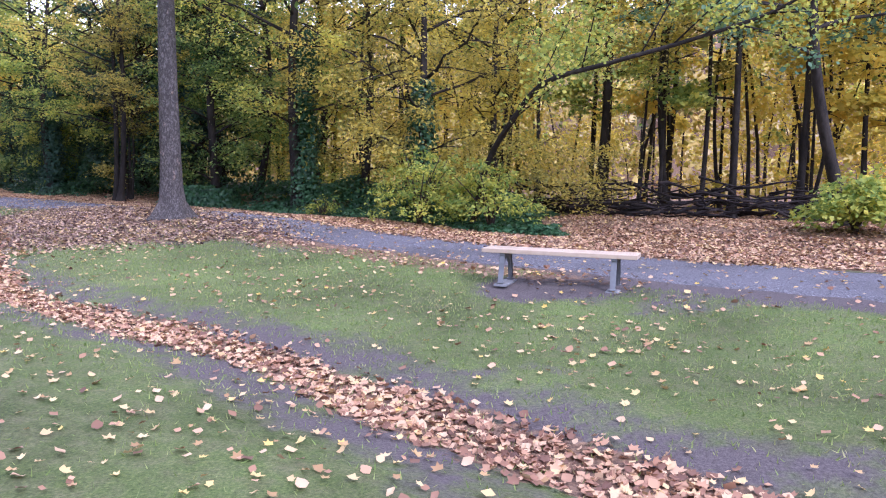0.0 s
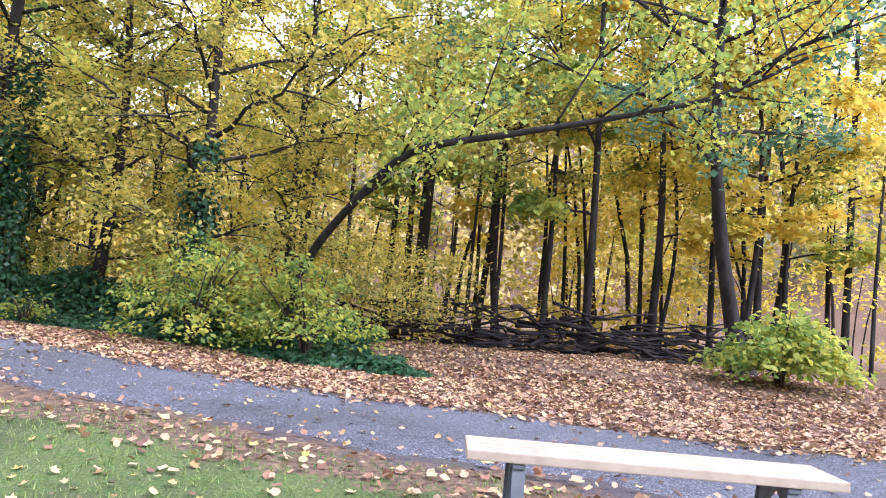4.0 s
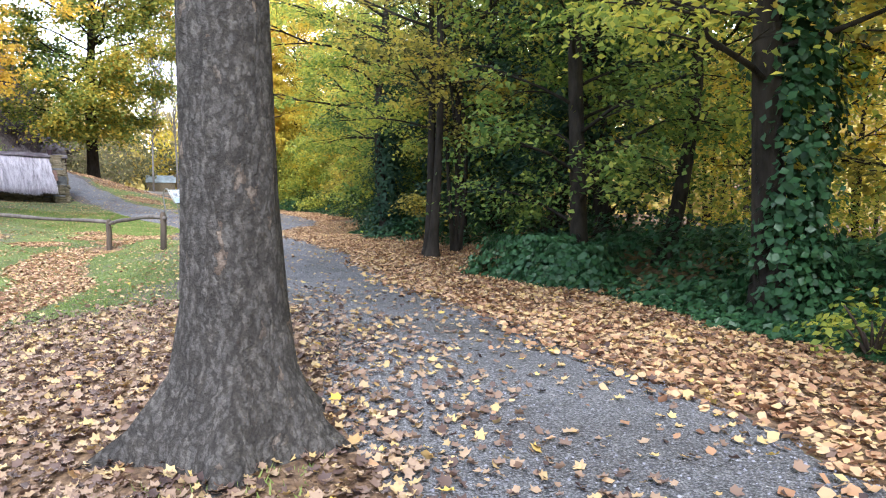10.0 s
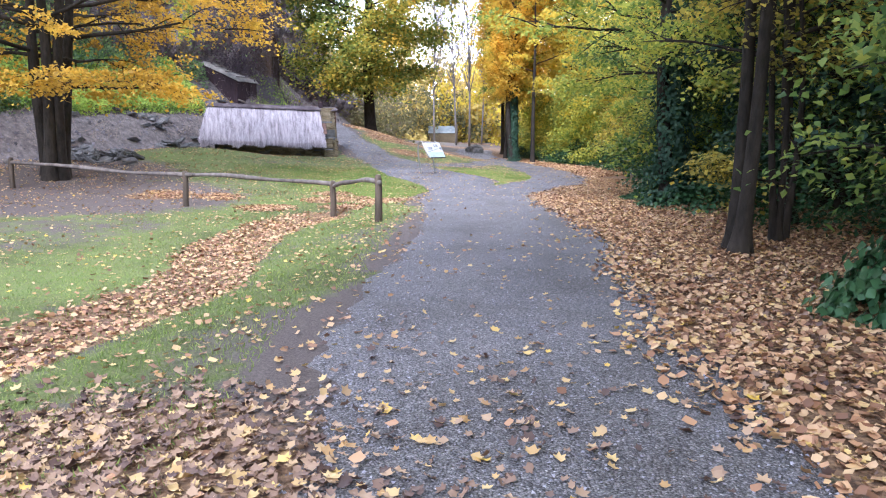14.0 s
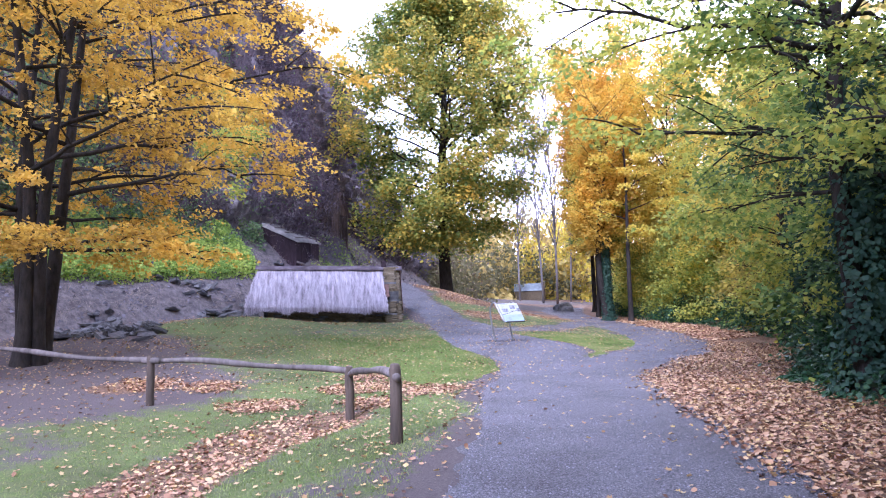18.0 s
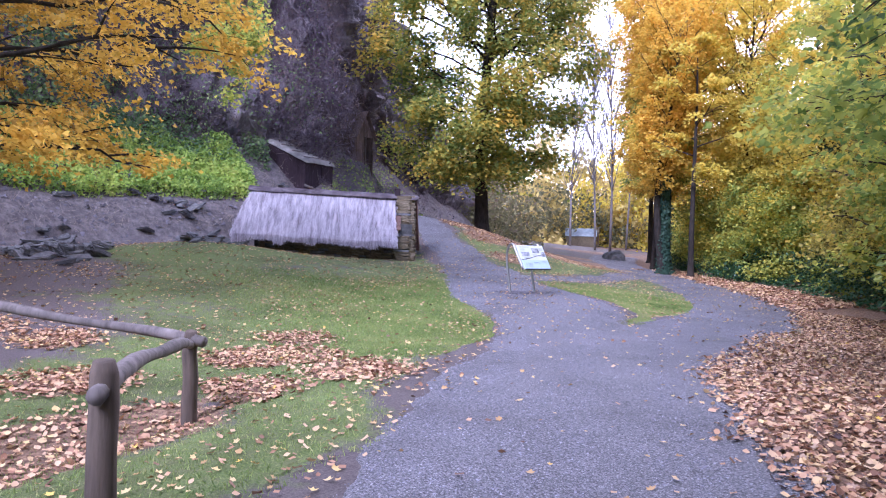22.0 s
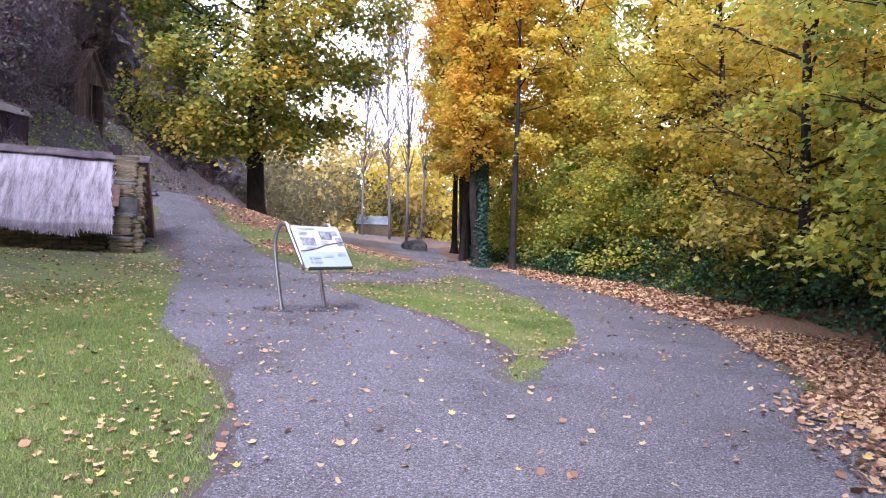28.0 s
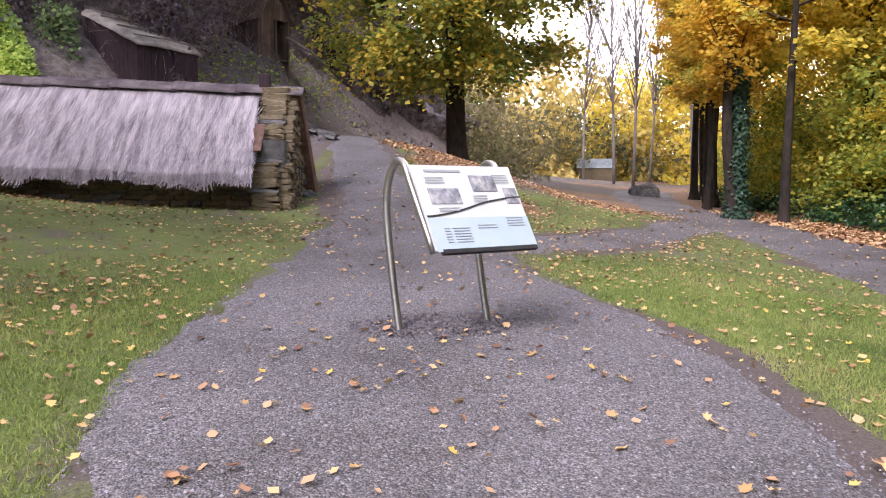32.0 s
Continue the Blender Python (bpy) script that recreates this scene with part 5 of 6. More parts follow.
OLD_IRON = surface("old_grey_iron", [(0.3, (0.05, 0.036, 0.045)), (0.5, (0.11, 0.085, 0.10)), (0.7, (0.22, 0.19, 0.21))], 2.5, 0.7, 20, 0.3, 0.01)
# weathered straw tone, taken darker to hold the eave's shade
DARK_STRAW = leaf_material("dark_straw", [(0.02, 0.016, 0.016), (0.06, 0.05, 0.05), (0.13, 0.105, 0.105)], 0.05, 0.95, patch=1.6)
STRAW_MAT = leaf_material("grey_straw", [(0.17, 0.14, 0.145), (0.38, 0.34, 0.35), (0.58, 0.53, 0.54), (0.68, 0.55, 0.48)], 0.1, 0.9, patch=2.2, single=0.38, stretch=(3.2, 0.45, 0.45))
hut()


# ---- dark shed on the bank ----
def shed():
    a, b = np.array([-54.72, 38.1]), np.array([-53.34, 36.26])
    u = (b - a) / np.linalg.norm(b - a)
    ang = math.degrees(math.atan2(u[1], u[0]))
    top = thing("hillside_shed", a[0], a[1], 4.50, ang, "dark plank shed with a sagging pale canvas roof on the bank", "shed")
    W, D, rise, tall = 2.3, 2.5, 1.15, 1.5
    def slab(name, pts, depth, mat, label=""):
        n = Vector(np.cross(np.subtract(pts[1], pts[0]), np.subtract(pts[2], pts[0]))).normalized() * depth
        v = [Vector(p) for p in pts] + [Vector(p) + n for p in pts]
        m = len(pts)
        f = [tuple(range(m)), tuple(range(2 * m - 1, m - 1, -1))] + [(i, i + m, (i + 1) % m + m, (i + 1) % m) for i in range(m)]
        return mesh_object(name, v, f, mat, top, smooth=False, label=label)
    back = -D
    boards = 9
    for i in range(boards):
        x0, x1 = W * i / boards + 0.006, W * (i + 1) / boards - 0.006
        slab("front_board", [(x0, 0, -0.5), (x1, 0, -0.5), (x1, 0, tall), (x0, 0, tall)], 0.03 + 0.006 * (i % 2), DARK_TIMBER)
    door = slab("door", [(0.12, 0.06, -0.25), (0.98, 0.06, -0.25), (0.98, 0.06, 1.35), (0.12, 0.06, 1.35)], 0.03, DARK_TIMBER, "dark plank door")
    part("handle", box(0.55, 0.10, 0.55, 0.05, 0.05, 0.22, 0.012), BARK_DARK, door)
    for x in (0.0, W):
        for i in range(12):
            y0, y1 = back * i / 12 - 0.006, back * (i + 1) / 12 + 0.006
            r0, r1 = rise * i / 12, rise * (i + 1) / 12
            slab("side_board", [(x, y0, r0 - 0.6), (x, y1, r1 - 0.6), (x, y1, tall + r1), (x, y0, tall + r0)], 0.03 + 0.005 * (i % 2), DARK_TIMBER)
    verts, faces = [], []
    n = 14
    for lay in (0, 1):
        for i in range(n + 1):
            for j in range(n + 1):
                x, q = -0.1 + (W + 0.2) * i / n, j / n
                sag = 0.05 * math.sin(math.pi * i / n) * (0.6 + 0.6 * q) + 0.03 * noise.noise(Vector((x * 2, q * 6, 0)))
                edge = -0.16 if (i in (0, n) or j == 0) else 0.0
                verts.append((x, 0.14 - (D + 0.1) * q, tall + rise * q + 0.06 + sag + edge - 0.05 * lay))
    o = (n + 1) ** 2
    for i in range(n):
        for j in range(n):
            a0 = i * (n + 1) + j
            faces += [(a0, a0 + n + 1, a0 + n + 2, a0 + 1), (a0 + o, a0 + 1 + o, a0 + n + 2 + o, a0 + n + 1 + o)]
    mesh_object("canvas_roof", verts, faces, CANVAS, top, label="sagging weathered canvas roof")
    for q in (0.05, 0.35, 0.65, 0.95):
        v, f = tube_arrays(np.array([(-0.1, 0.14 - D * q, tall + rise * q + 0.1), (W / 2, 0.14 - D * q, tall + rise * q + 0.15), (W + 0.1, 0.14 - D * q, tall + rise * q + 0.1)]), np.full(3, 0.025), 6)
        mesh_object("batten", v, f, OLD_TIMBER, top)
    v, f = tube_arrays(np.array([(-0.7, 0.5, -0.55), (0.8, 0.35, -0.2), (W + 0.2, 0.2, 0.2)]), np.full(3, 0.06), 7)
    mesh_object("prop_log", v, f, OLD_TIMBER, top)
    return top


shed()


# ---- small timber hut under the cliff ----
def cliff_hut():
    x, y = CLIFF_HUT[:2]
    top = thing("cliff_hut", x, y, CLIFF_HUT[2], CLIFF_HUT[3], "small steep-roofed brown timber hut under the cliff", "hut")
    # local y runs to the back; the gable faces minus y
    half, wall, apex, deep = 0.78, 1.55, 3.05, 2.4
    slope = math.atan2(half + 0.14, apex - wall + 0.25)
    length = math.hypot(half + 0.14, apex - wall + 0.25)
    for s in (-1, 1):
        for i in range(8):
            bm = box(0, 0, 0, 0.05, deep / 8 * 0.98, length, 0.008, Matrix.Rotation(-s * slope, 4, "Y"))
            bmesh.ops.translate(bm, vec=(s * (half + 0.14) / 2, -0.25 + deep / 8 * (i + 0.5), (apex + wall - 0.25) / 2 + 0.04 + 0.012 * (i % 2)), verts=bm.verts)
            part("roof_board", bm, BROWN_BOARD, top)
        for i in range(12):
            part("side_board", box(s * half, deep / 12 * (i + 0.5), wall / 2 - 0.5, 0.04, deep / 12 * 0.97, wall + 1.0, 0.004), BROWN_BOARD, top)
    for i in range(10):
        bx = -half + 2 * half * (i + 0.5) / 10
        h = wall + (apex - wall) * (1 - abs(bx) / half) - 0.05
        low = 1.5 if bx > 0.05 else -0.6
        part("gable_board", box(bx, 0.03, (h + low) / 2, 0.15, 0.035, h - low, 0.004), BROWN_BOARD, top)
    for bx in (0.08, 0.74):
        part("door_post", box(bx, 0.0, 0.6, 0.08, 0.08, 1.9, 0.008), POST_WOOD, top)
    part("floor_board", box(0, deep / 2, -0.12, 2 * half, deep, 0.06, 0.005), POST_WOOD, top)
    part("back_wall", box(0, deep, 0.8, 2 * half, 0.05, 2.6, 0.005), DARK_TIMBER, top)
    v, f = tube_arrays(np.array([(0.2, -0.5, 0.75), (1.2, -0.9, 0.25), (2.6, -1.2, -0.75)]), np.full(3, 0.05), 6)
    mesh_object("pole_rail", v, f, OLD_TIMBER, top)
    return top


CLIFF_HUT = (-60.4, 41.7, height(-60.4, 41.7) + 0.12, 118)
cliff_hut()


# ---- information sign ----
def sign():
    F = np.array([-34.97, 38.30])
    w = np.array([-0.206, 0.979])
    top = thing("information_sign", F[0], F[1], height(F[0], F[1]), math.degrees(math.atan2(w[1], w[0])), "white interpretation panel on two curved steel posts", "sign")
    # local x along the panel, minus y towards its reader
    for s in (-1, 1):
        pts = [(s * 0.47, -0.05, -0.2), (s * 0.47, -0.01, 0.0), (s * 0.47, 0.11, 0.50), (s * 0.47, 0.20, 1.00), (s * 0.47, 0.175, 1.27), (s * 0.47, 0.06, 1.43), (s * 0.47, -0.07, 1.41), (s * 0.47, -0.16, 1.27), (s * 0.47, -0.5, 0.73)]
        line = curve_through(pts, 6)
        v, f = tube_arrays(line, np.full(len(line), 0.033), 10)
        mesh_object("post", v, f, STEEL, top)
    tilt = math.atan2(0.36, 0.60)
    def on_panel(name, x, q, sx, sq, lift, thick, mat, parent, label="", bevel=0.0):
        """x along the panel, q down it from its top."""
        bm = box(x, 0, -q, sx, thick, sq, bevel)
        m = Matrix.Translation((0, -0.20, 1.40)) @ Matrix.Rotation(-tilt, 4, "X") @ Matrix.Translation((0, -lift, 0))
        bmesh.ops.transform(bm, matrix=m, verts=bm.verts)
        return part(name, bm, mat, parent, label)
    H, W = 0.76, 1.02
    board = on_panel("panel", 0, H / 2, W, H, 0.0, 0.028, PANEL_WHITE, top, "white printed panel", 0.003)
    on_panel("lower_field", 0, 0.40 + (H - 0.40) / 2 + 0.05, W - 0.004, H - 0.47, 0.016, 0.004, PANEL_BLUE, board, "pale blue lower field")
    on_panel("edge_strip", 0.02, H + 0.015, W - 0.06, 0.035, 0.004, 0.04, PANEL_EDGE, board, "dark lower edge")
    xs = np.linspace(-W / 2 + 0.003, W / 2 - 0.003, 41)
    qs = 0.46 - 0.075 * (1 + np.tanh((xs + 0.02) * 5)) + 0.01 * np.sin(xs * 9)
    lie = Matrix.Translation((0, -0.20, 1.40)) @ Matrix.Rotation(-tilt, 4, "X")
    n = len(xs)
    verts = [lie @ Vector((x, -lift, -q + half)) for lift in (0.0155, 0.0225) for half in (-0.0065, 0.0065) for x, q in zip(xs, qs)]
    faces = [f for i in range(n - 1) for f in ((2 * n + i, 2 * n + i + 1, 3 * n + i + 1, 3 * n + i), (n + i, n + i + 1, 3 * n + i + 1, 3 * n + i), (i, 2 * n + i, 2 * n + i + 1, i + 1))]
    mesh_object("wave", verts, faces, PRINT_DARK, board, smooth=False, label="dark wavy line")
    for x, q, sx, sq in ((-0.27, 0.29, 0.30, 0.14), (0.16, 0.17, 0.26, 0.15), (0.42, 0.29, 0.14, 0.15)):
        on_panel("photograph", x, q, sx, sq, 0.018, 0.004, PRINT_PHOTO, board, "dark landscape photograph")
    on_panel("title_bar", -0.22, 0.055, 0.36, 0.022, 0.018, 0.004, PRINT_GREY, board)
    rng = np.random.RandomState(2)
    for x0, q0, rows, wide in ((-0.33, 0.12, 3, 0.2), (-0.27, 0.40, 2, 0.22), (0.08, 0.29, 3, 0.16), (0.36, 0.09, 4, 0.18), (-0.36, 0.58, 6, 0.06), (-0.22, 0.58, 6, 0.18), (0.05, 0.56, 2, 0.22), (0.36, 0.50, 4, 0.2)):
        for r in range(rows):
            on_panel("text_line", x0, q0 + r * 0.024, wide * (0.85 + 0.15 * rng.rand()), 0.006, 0.0215, 0.003, PRINT_GREY, board)
    return top


sign()


# ---- far stone hut ----
def far_hut():
    x, y = -104.3, 89.3
    top = thing("far_hut", x, y, height(x, y), 52, "small stone hut with a pale blue-grey iron roof", "hut")
    part("wall", box(0, 0, 0.7, 4.2, 3.0, 1.6, 0.03), SCHIST, top)
    for s in (-1, 1):
        bm = box(0, 0, 0, 4.5, 2.0, 0.06, 0.01, Matrix.Rotation(s * -0.62, 4, "X"))
        bmesh.ops.translate(bm, vec=(0, s * 0.80, 2.0), verts=bm.verts)
        part("roof", bm, BLUE_IRON, top, "pale blue-grey iron roof")
    part("chimney", box(2.2, 0, 1.3, 0.6, 0.7, 3.0, 0.04), SCHIST, top)
    return top


far_hut()


# ---- undergrowth, ivy and far woods ----
LEAF_FAR = leaf_material("leaf_far", [(0.40, 0.34, 0.10), (0.58, 0.46, 0.10), (0.64, 0.50, 0.14), (0.50, 0.41, 0.28)], 0.3, 0.8, patch=0.06)
LEAF_FAR_GREEN = leaf_material("leaf_far_green", [(0.10, 0.11, 0.06), (0.18, 0.18, 0.08), (0.28, 0.26, 0.10), (0.26, 0.20, 0.14)], 0.3, 0.8, patch=0.06)

def beside(s0, s1, off0, off1, n, rng, line=None):
    """Random places to the right of a stretch of the main path, between two offsets from its middle."""
    line = MAIN if line is None else line
    xs = line[:, 0]
    i = np.where((xs <= s0) & (xs >= s1))[0]
    k = rng.choice(i[:-1], n)
    f = rng.rand(n)
    a, b = line[k, :2], line[np.minimum(k + 1, len(line) - 1), :2]
    d = (b - a) / np.linalg.norm(b - a, axis=1)[:, None]
    off = off0 + (off1 - off0) * rng.rand(n)
    return a + (b - a) * f[:, None] + off[:, None] * np.stack([d[:, 1], -d[:, 0]], -1)


def leaf_mass(name, s0, s1, off0, off1, z0, z1, clumps, per, size, mat, seed, label, spread=0.4, shape=DIAMOND, low_bias=1.0, thick=0.25, stems=False):
    """Leaf sprays between two offsets beside the path, on thin stems that rise from the ground."""
    rng = np.random.RandomState(seed)
    c = beside(s0, s1, off0, off1, clumps, rng)
    g = land(c[:, 0], c[:, 1])
    z = g + z0 + (z1 - z0) * rng.rand(clumps) ** low_bias
    a = rng.rand(clumps) * 6.28
    ob = crown_of_sprays(name, np.column_stack([c, z]), np.stack([np.cos(a), np.sin(a), np.full(clumps, 0.1)], -1), clumps * per, size, spread * 1.7, thick, shape, mat, rng, floor=-9)
    if stems:
        tubes = []
        for k in range(0, clumps, 5):
            q = np.linspace(0, 1, 5)
            lean = rng.randn(2) * 0.16 * (z[k] - g[k])
            line = np.stack([c[k, 0] + lean[0] * (q ** 2 - 1), c[k, 1] + lean[1] * (q ** 2 - 1), g[k] - 0.1 + (z[k] - g[k] + 0.1) * q], -1)
            tubes.append(tube_arrays(line, (0.012 + 0.006 * (z[k] - g[k])) * (1 - 0.8 * q) + 0.004, 4, caps=False))
        v, f = joined_tubes(tubes)
        tagged(mesh_object("thicket_stems", v, f, BARK_DARK), "thin dark stems of the undergrowth", "undergrowth", kind="stuff")
    return tagged(ob, label, "undergrowth", kind="stuff")


leaf_mass("undergrowth", -1.2, -9, 6.5, 10, 0.1, 2.4, 110, 110, 0.10, LEAF_OLIVE, 301, "yellow-green undergrowth at the wood's edge", 0.42, POINTED, low_bias=1.3)
leaf_mass("undergrowth", -9, -17, 8.5, 13, 0.1, 4.5, 110, 110, 0.11, LEAF_LIME, 302, "yellow-green undergrowth at the wood's edge", 0.5, POINTED, low_bias=1.2)
leaf_mass("undergrowth", -15, -27, 5.6, 10, 0.1, 5.0, 170, 130, 0.11, LEAF_DARK, 309, "dark green undergrowth beside the leaf strip", 0.5, POINTED, low_bias=1.2)
leaf_mass("undergrowth", -23, -50, 5.0, 9, 0.1, 4.0, 300, 130, 0.13, LEAF_LIME, 303, "yellow-green undergrowth along the path", 0.5, low_bias=1.2)
leaf_mass("undergrowth", -29, -52, 5.6, 12, 1.5, 9.5, 480, 140, 0.16, LEAF_GOLD, 304, "golden leaf wall of the wood along the path", 0.62, stems=True)
leaf_mass("undergrowth", -28, -54, 9, 18, 3, 13, 600, 60, 0.2, LEAF_OLIVE, 310, "olive crowns of the wood along the path", 0.8)
leaf_mass("undergrowth", 16, -24, 14, 26, 0.2, 13, 620, 80, 0.19, LEAF_GOLD, 305, "golden leaves deep in the wood", 0.8, stems=True)
leaf_mass("undergrowth", 1, -8, 6, 13, 4.5, 11, 110, 110, 0.11, LEAF_OLIVE, 307, "yellowing canopy above the wood's edge", 0.6, POINTED)
leaf_mass("undergrowth", -9, -14, 9, 15, 4.5, 12, 70, 110, 0.12, LEAF_DARK, 317, "dark green canopy above the wood's edge", 0.6, POINTED)
leaf_mass("undergrowth", -14, -24, 6, 13, 4.5, 11, 110, 90, 0.12, LEAF_LIME, 318, "yellow-green canopy above the wood's edge", 0.6, POINTED)
leaf_mass("undergrowth", 14, 0, 11, 22, 4.0, 11, 200, 100, 0.11, LEAF_GOLD, 308, "golden canopy above the clearing", 0.6, POINTED)


# added backing: near-black leaves stand in for the wood's shaded interior
leaf_mass("undergrowth", -19, -56, 7.5, 11, 0.1, 6.5, 300, 60, 0.26, LEAF_CONIFER_AND_SHADE, 314, "added dark leaf backing that paints shade inside the wood", 0.6)
leaf_mass("undergrowth", -43, -63, 4.0, 7.0, 0.3, 5.5, 200, 95, 0.15, LEAF_LIME, 319, "yellow-green bushes filling the wood's foot at the bend", 0.5, low_bias=1.1)
leaf_mass("undergrowth", -43, -63, 4.4, 8.0, 1.5, 9.0, 170, 95, 0.16, LEAF_GOLD, 320, "golden boughs low over the bend", 0.55)
leaf_mass("ivy_hedge", -44, -64, 3.6, 5.5, 0.0, 0.9, 110, 80, 0.12, LEAF_IVY, 316, "dark ivy along the foot of the wood at the bend", 0.4)
leaf_mass("ivy_hedge", -16.5, -52, 4.7, 7.0, 0.0, 1.7, 260, 110, 0.10, LEAF_IVY, 313, "dark ivy mounded along the wood's edge", 0.4, low_bias=1.2)


def far_shrubs(name, cx, cy, rx, ry, n, tall, size, mat, seed, label):
    rng = np.random.RandomState(seed)
    clumps = n // 40
    a, r = rng.rand(clumps) * 6.28, np.sqrt(rng.rand(clumps))
    x, y = cx + np.cos(a) * r * rx, cy + np.sin(a) * r * ry
    keep = path_distance(x, y)[0] > 3.0
    x, y = x[keep], y[keep]
    z = land(x, y) + tall * rng.rand(len(x)) ** 1.3
    who = rng.randint(0, len(x), n)
    pos = np.column_stack([x, y, z])[who] + rng.randn(n, 3) * np.array([0.9, 0.9, 0.6])
    pos[:, 2] = np.maximum(pos[:, 2], land(pos[:, 0], pos[:, 1]) + 0.05)
    ob = scatter(name, pos, rng.randn(n, 3) + np.array([0, 0, 0.5]), size * (0.6 + 0.8 * rng.rand(n)), DIAMOND, mat, rng)
    return tagged(ob, label, "shrubs", kind="stuff")


leaf_mass("undergrowth", -44, -78, 4.6, 11, 0.1, 4.5, 520, 80, 0.16, LEAF_LIME, 311, "yellow-green undergrowth beside the far path", 0.6, low_bias=1.2)
leaf_mass("undergrowth", -44, -78, 7, 16, 3, 13, 600, 50, 0.26, LEAF_GOLD, 312, "golden crowns beside the far path", 0.9)
far_shrubs("far_shrubs", 6, 74, 62, 22, 22000, 16, 0.8, LEAF_FAR, 326, "golden woods seen through the trees")
far_shrubs("far_shrubs", -34, 88, 34, 12, 9000, 14, 0.8, LEAF_FAR, 327, "golden woods seen through the trees")
far_shrubs("far_shrubs", -118, 96, 26, 16, 14000, 8, 0.5, LEAF_FAR_GREEN, 321, "grey-green shrubs behind the far hut")
far_shrubs("far_shrubs", -90, 63, 14, 5, 9000, 6, 0.35, LEAF_FAR_GREEN, 322, "grey-green shrubs below the far end of the cliff")
far_shrubs("far_shrubs", -125, 90, 30, 30, 24000, 15, 0.75, LEAF_FAR, 323, "autumn trees closing the end of the valley")
far_shrubs("far_shrubs", -92, 98, 22, 12, 14000, 14, 0.5, LEAF_GOLD, 324, "golden trees beyond the far path")


def ivy_floor():
    rng = np.random.RandomState(12)
    n = 52000
    p = np.vstack([beside(2.6, -50, 3.7, 9.0, n, rng), beside(2.6, -10, 3.9, 7.6, 26000, rng)])
    h = 0.14 + 0.62 * np.maximum(0, 0.3 + swell(p[:, 0], p[:, 1], 0.9, 6)) + 0.3 * step(4.5, 7, line_distance(MAIN, p[:, 0], p[:, 1])[0] + 1.5)
    d = path_distance(p[:, 0], p[:, 1])[1]
    wide = 2.6 * step(-9, -11, p[:, 0]) * step(-19, -16, p[:, 0])
    h = h * step(2.3, 3.4, d - wide + 0.4 * swell(p[:, 0], p[:, 1], 1.6, 2))
    h = h * step(2.6, 0.9, p[:, 0] + 0.7 * swell(p[:, 0], p[:, 1], 1.4, 3))
    ok = h > 0.03
    p, h = p[ok], h[ok]
    z = land(p[:, 0], p[:, 1]) + h * (0.4 + 0.6 * rng.rand(len(p)))
    nrm = rng.randn(len(p), 3) * 0.45 + np.array([-0.2, -0.2, 0.9])
    ob = scatter("ivy_groundcover", np.column_stack([p, z]), nrm, 0.095 + 0.06 * rng.rand(len(p)), DIAMOND, LEAF_IVY, rng)
    return tagged(ob, "dark glossy ivy covering the woodland floor", "ivy", kind="stuff")


ivy_floor()


def ivy_sleeve(x, y, r, tall, n, seed, mat=None):
    rng = np.random.RandomState(seed)
    a, z = rng.rand(n) * 6.28, tall * rng.rand(n) ** 1.2
    rr = r * (1.0 - 0.35 * z / tall) * (1 + 0.55 * swell(a * 1.5 + x, z * 1.3 + y, 1.6)) + 0.12 * np.abs(rng.randn(n)) + 0.5 * r * np.maximum(0, 1 - z / 0.6)
    pos = np.stack([x + np.cos(a) * rr, y + np.sin(a) * rr, height(x, y) + z], -1)
    nrm = np.stack([np.cos(a), np.sin(a), np.full(n, 0.5)], -1) + rng.randn(n, 3) * 0.4
    ob = scatter("ivy_on_trunk", pos, nrm, 0.09 + 0.06 * rng.rand(n), DIAMOND, mat or LEAF_IVY, rng)
    return tagged(ob, "dark ivy climbing a tree trunk", "ivy", kind="stuff")


for i, (x, y, r, tall, n) in enumerate(((-5.2, 24.3, 0.35, 6.0, 4500), (-23.0, 40.2, 0.6, 7.0, 8000), (-48.3, 55.25, 0.2, 5.5, 4000), (-18.5, 37.2, 0.5, 6.0, 6000), (-21.4, 38.4, 0.55, 6.0, 7000), (-27.5, 45.5, 0.6, 6, 5000), (-1.2, 21.4, 0.3, 4, 2000), (-19.9, 35.9, 0.36, 5.0, 4200), (-9.8, 26.9, 0.7, 0.75, 3400), (-8.9, 26.5, 0.6, 0.65, 2600))):
    ivy_sleeve(x, y, r, tall, n, 400 + i, LEAF_CONIFER_AND_SHADE if x < -16 else None)


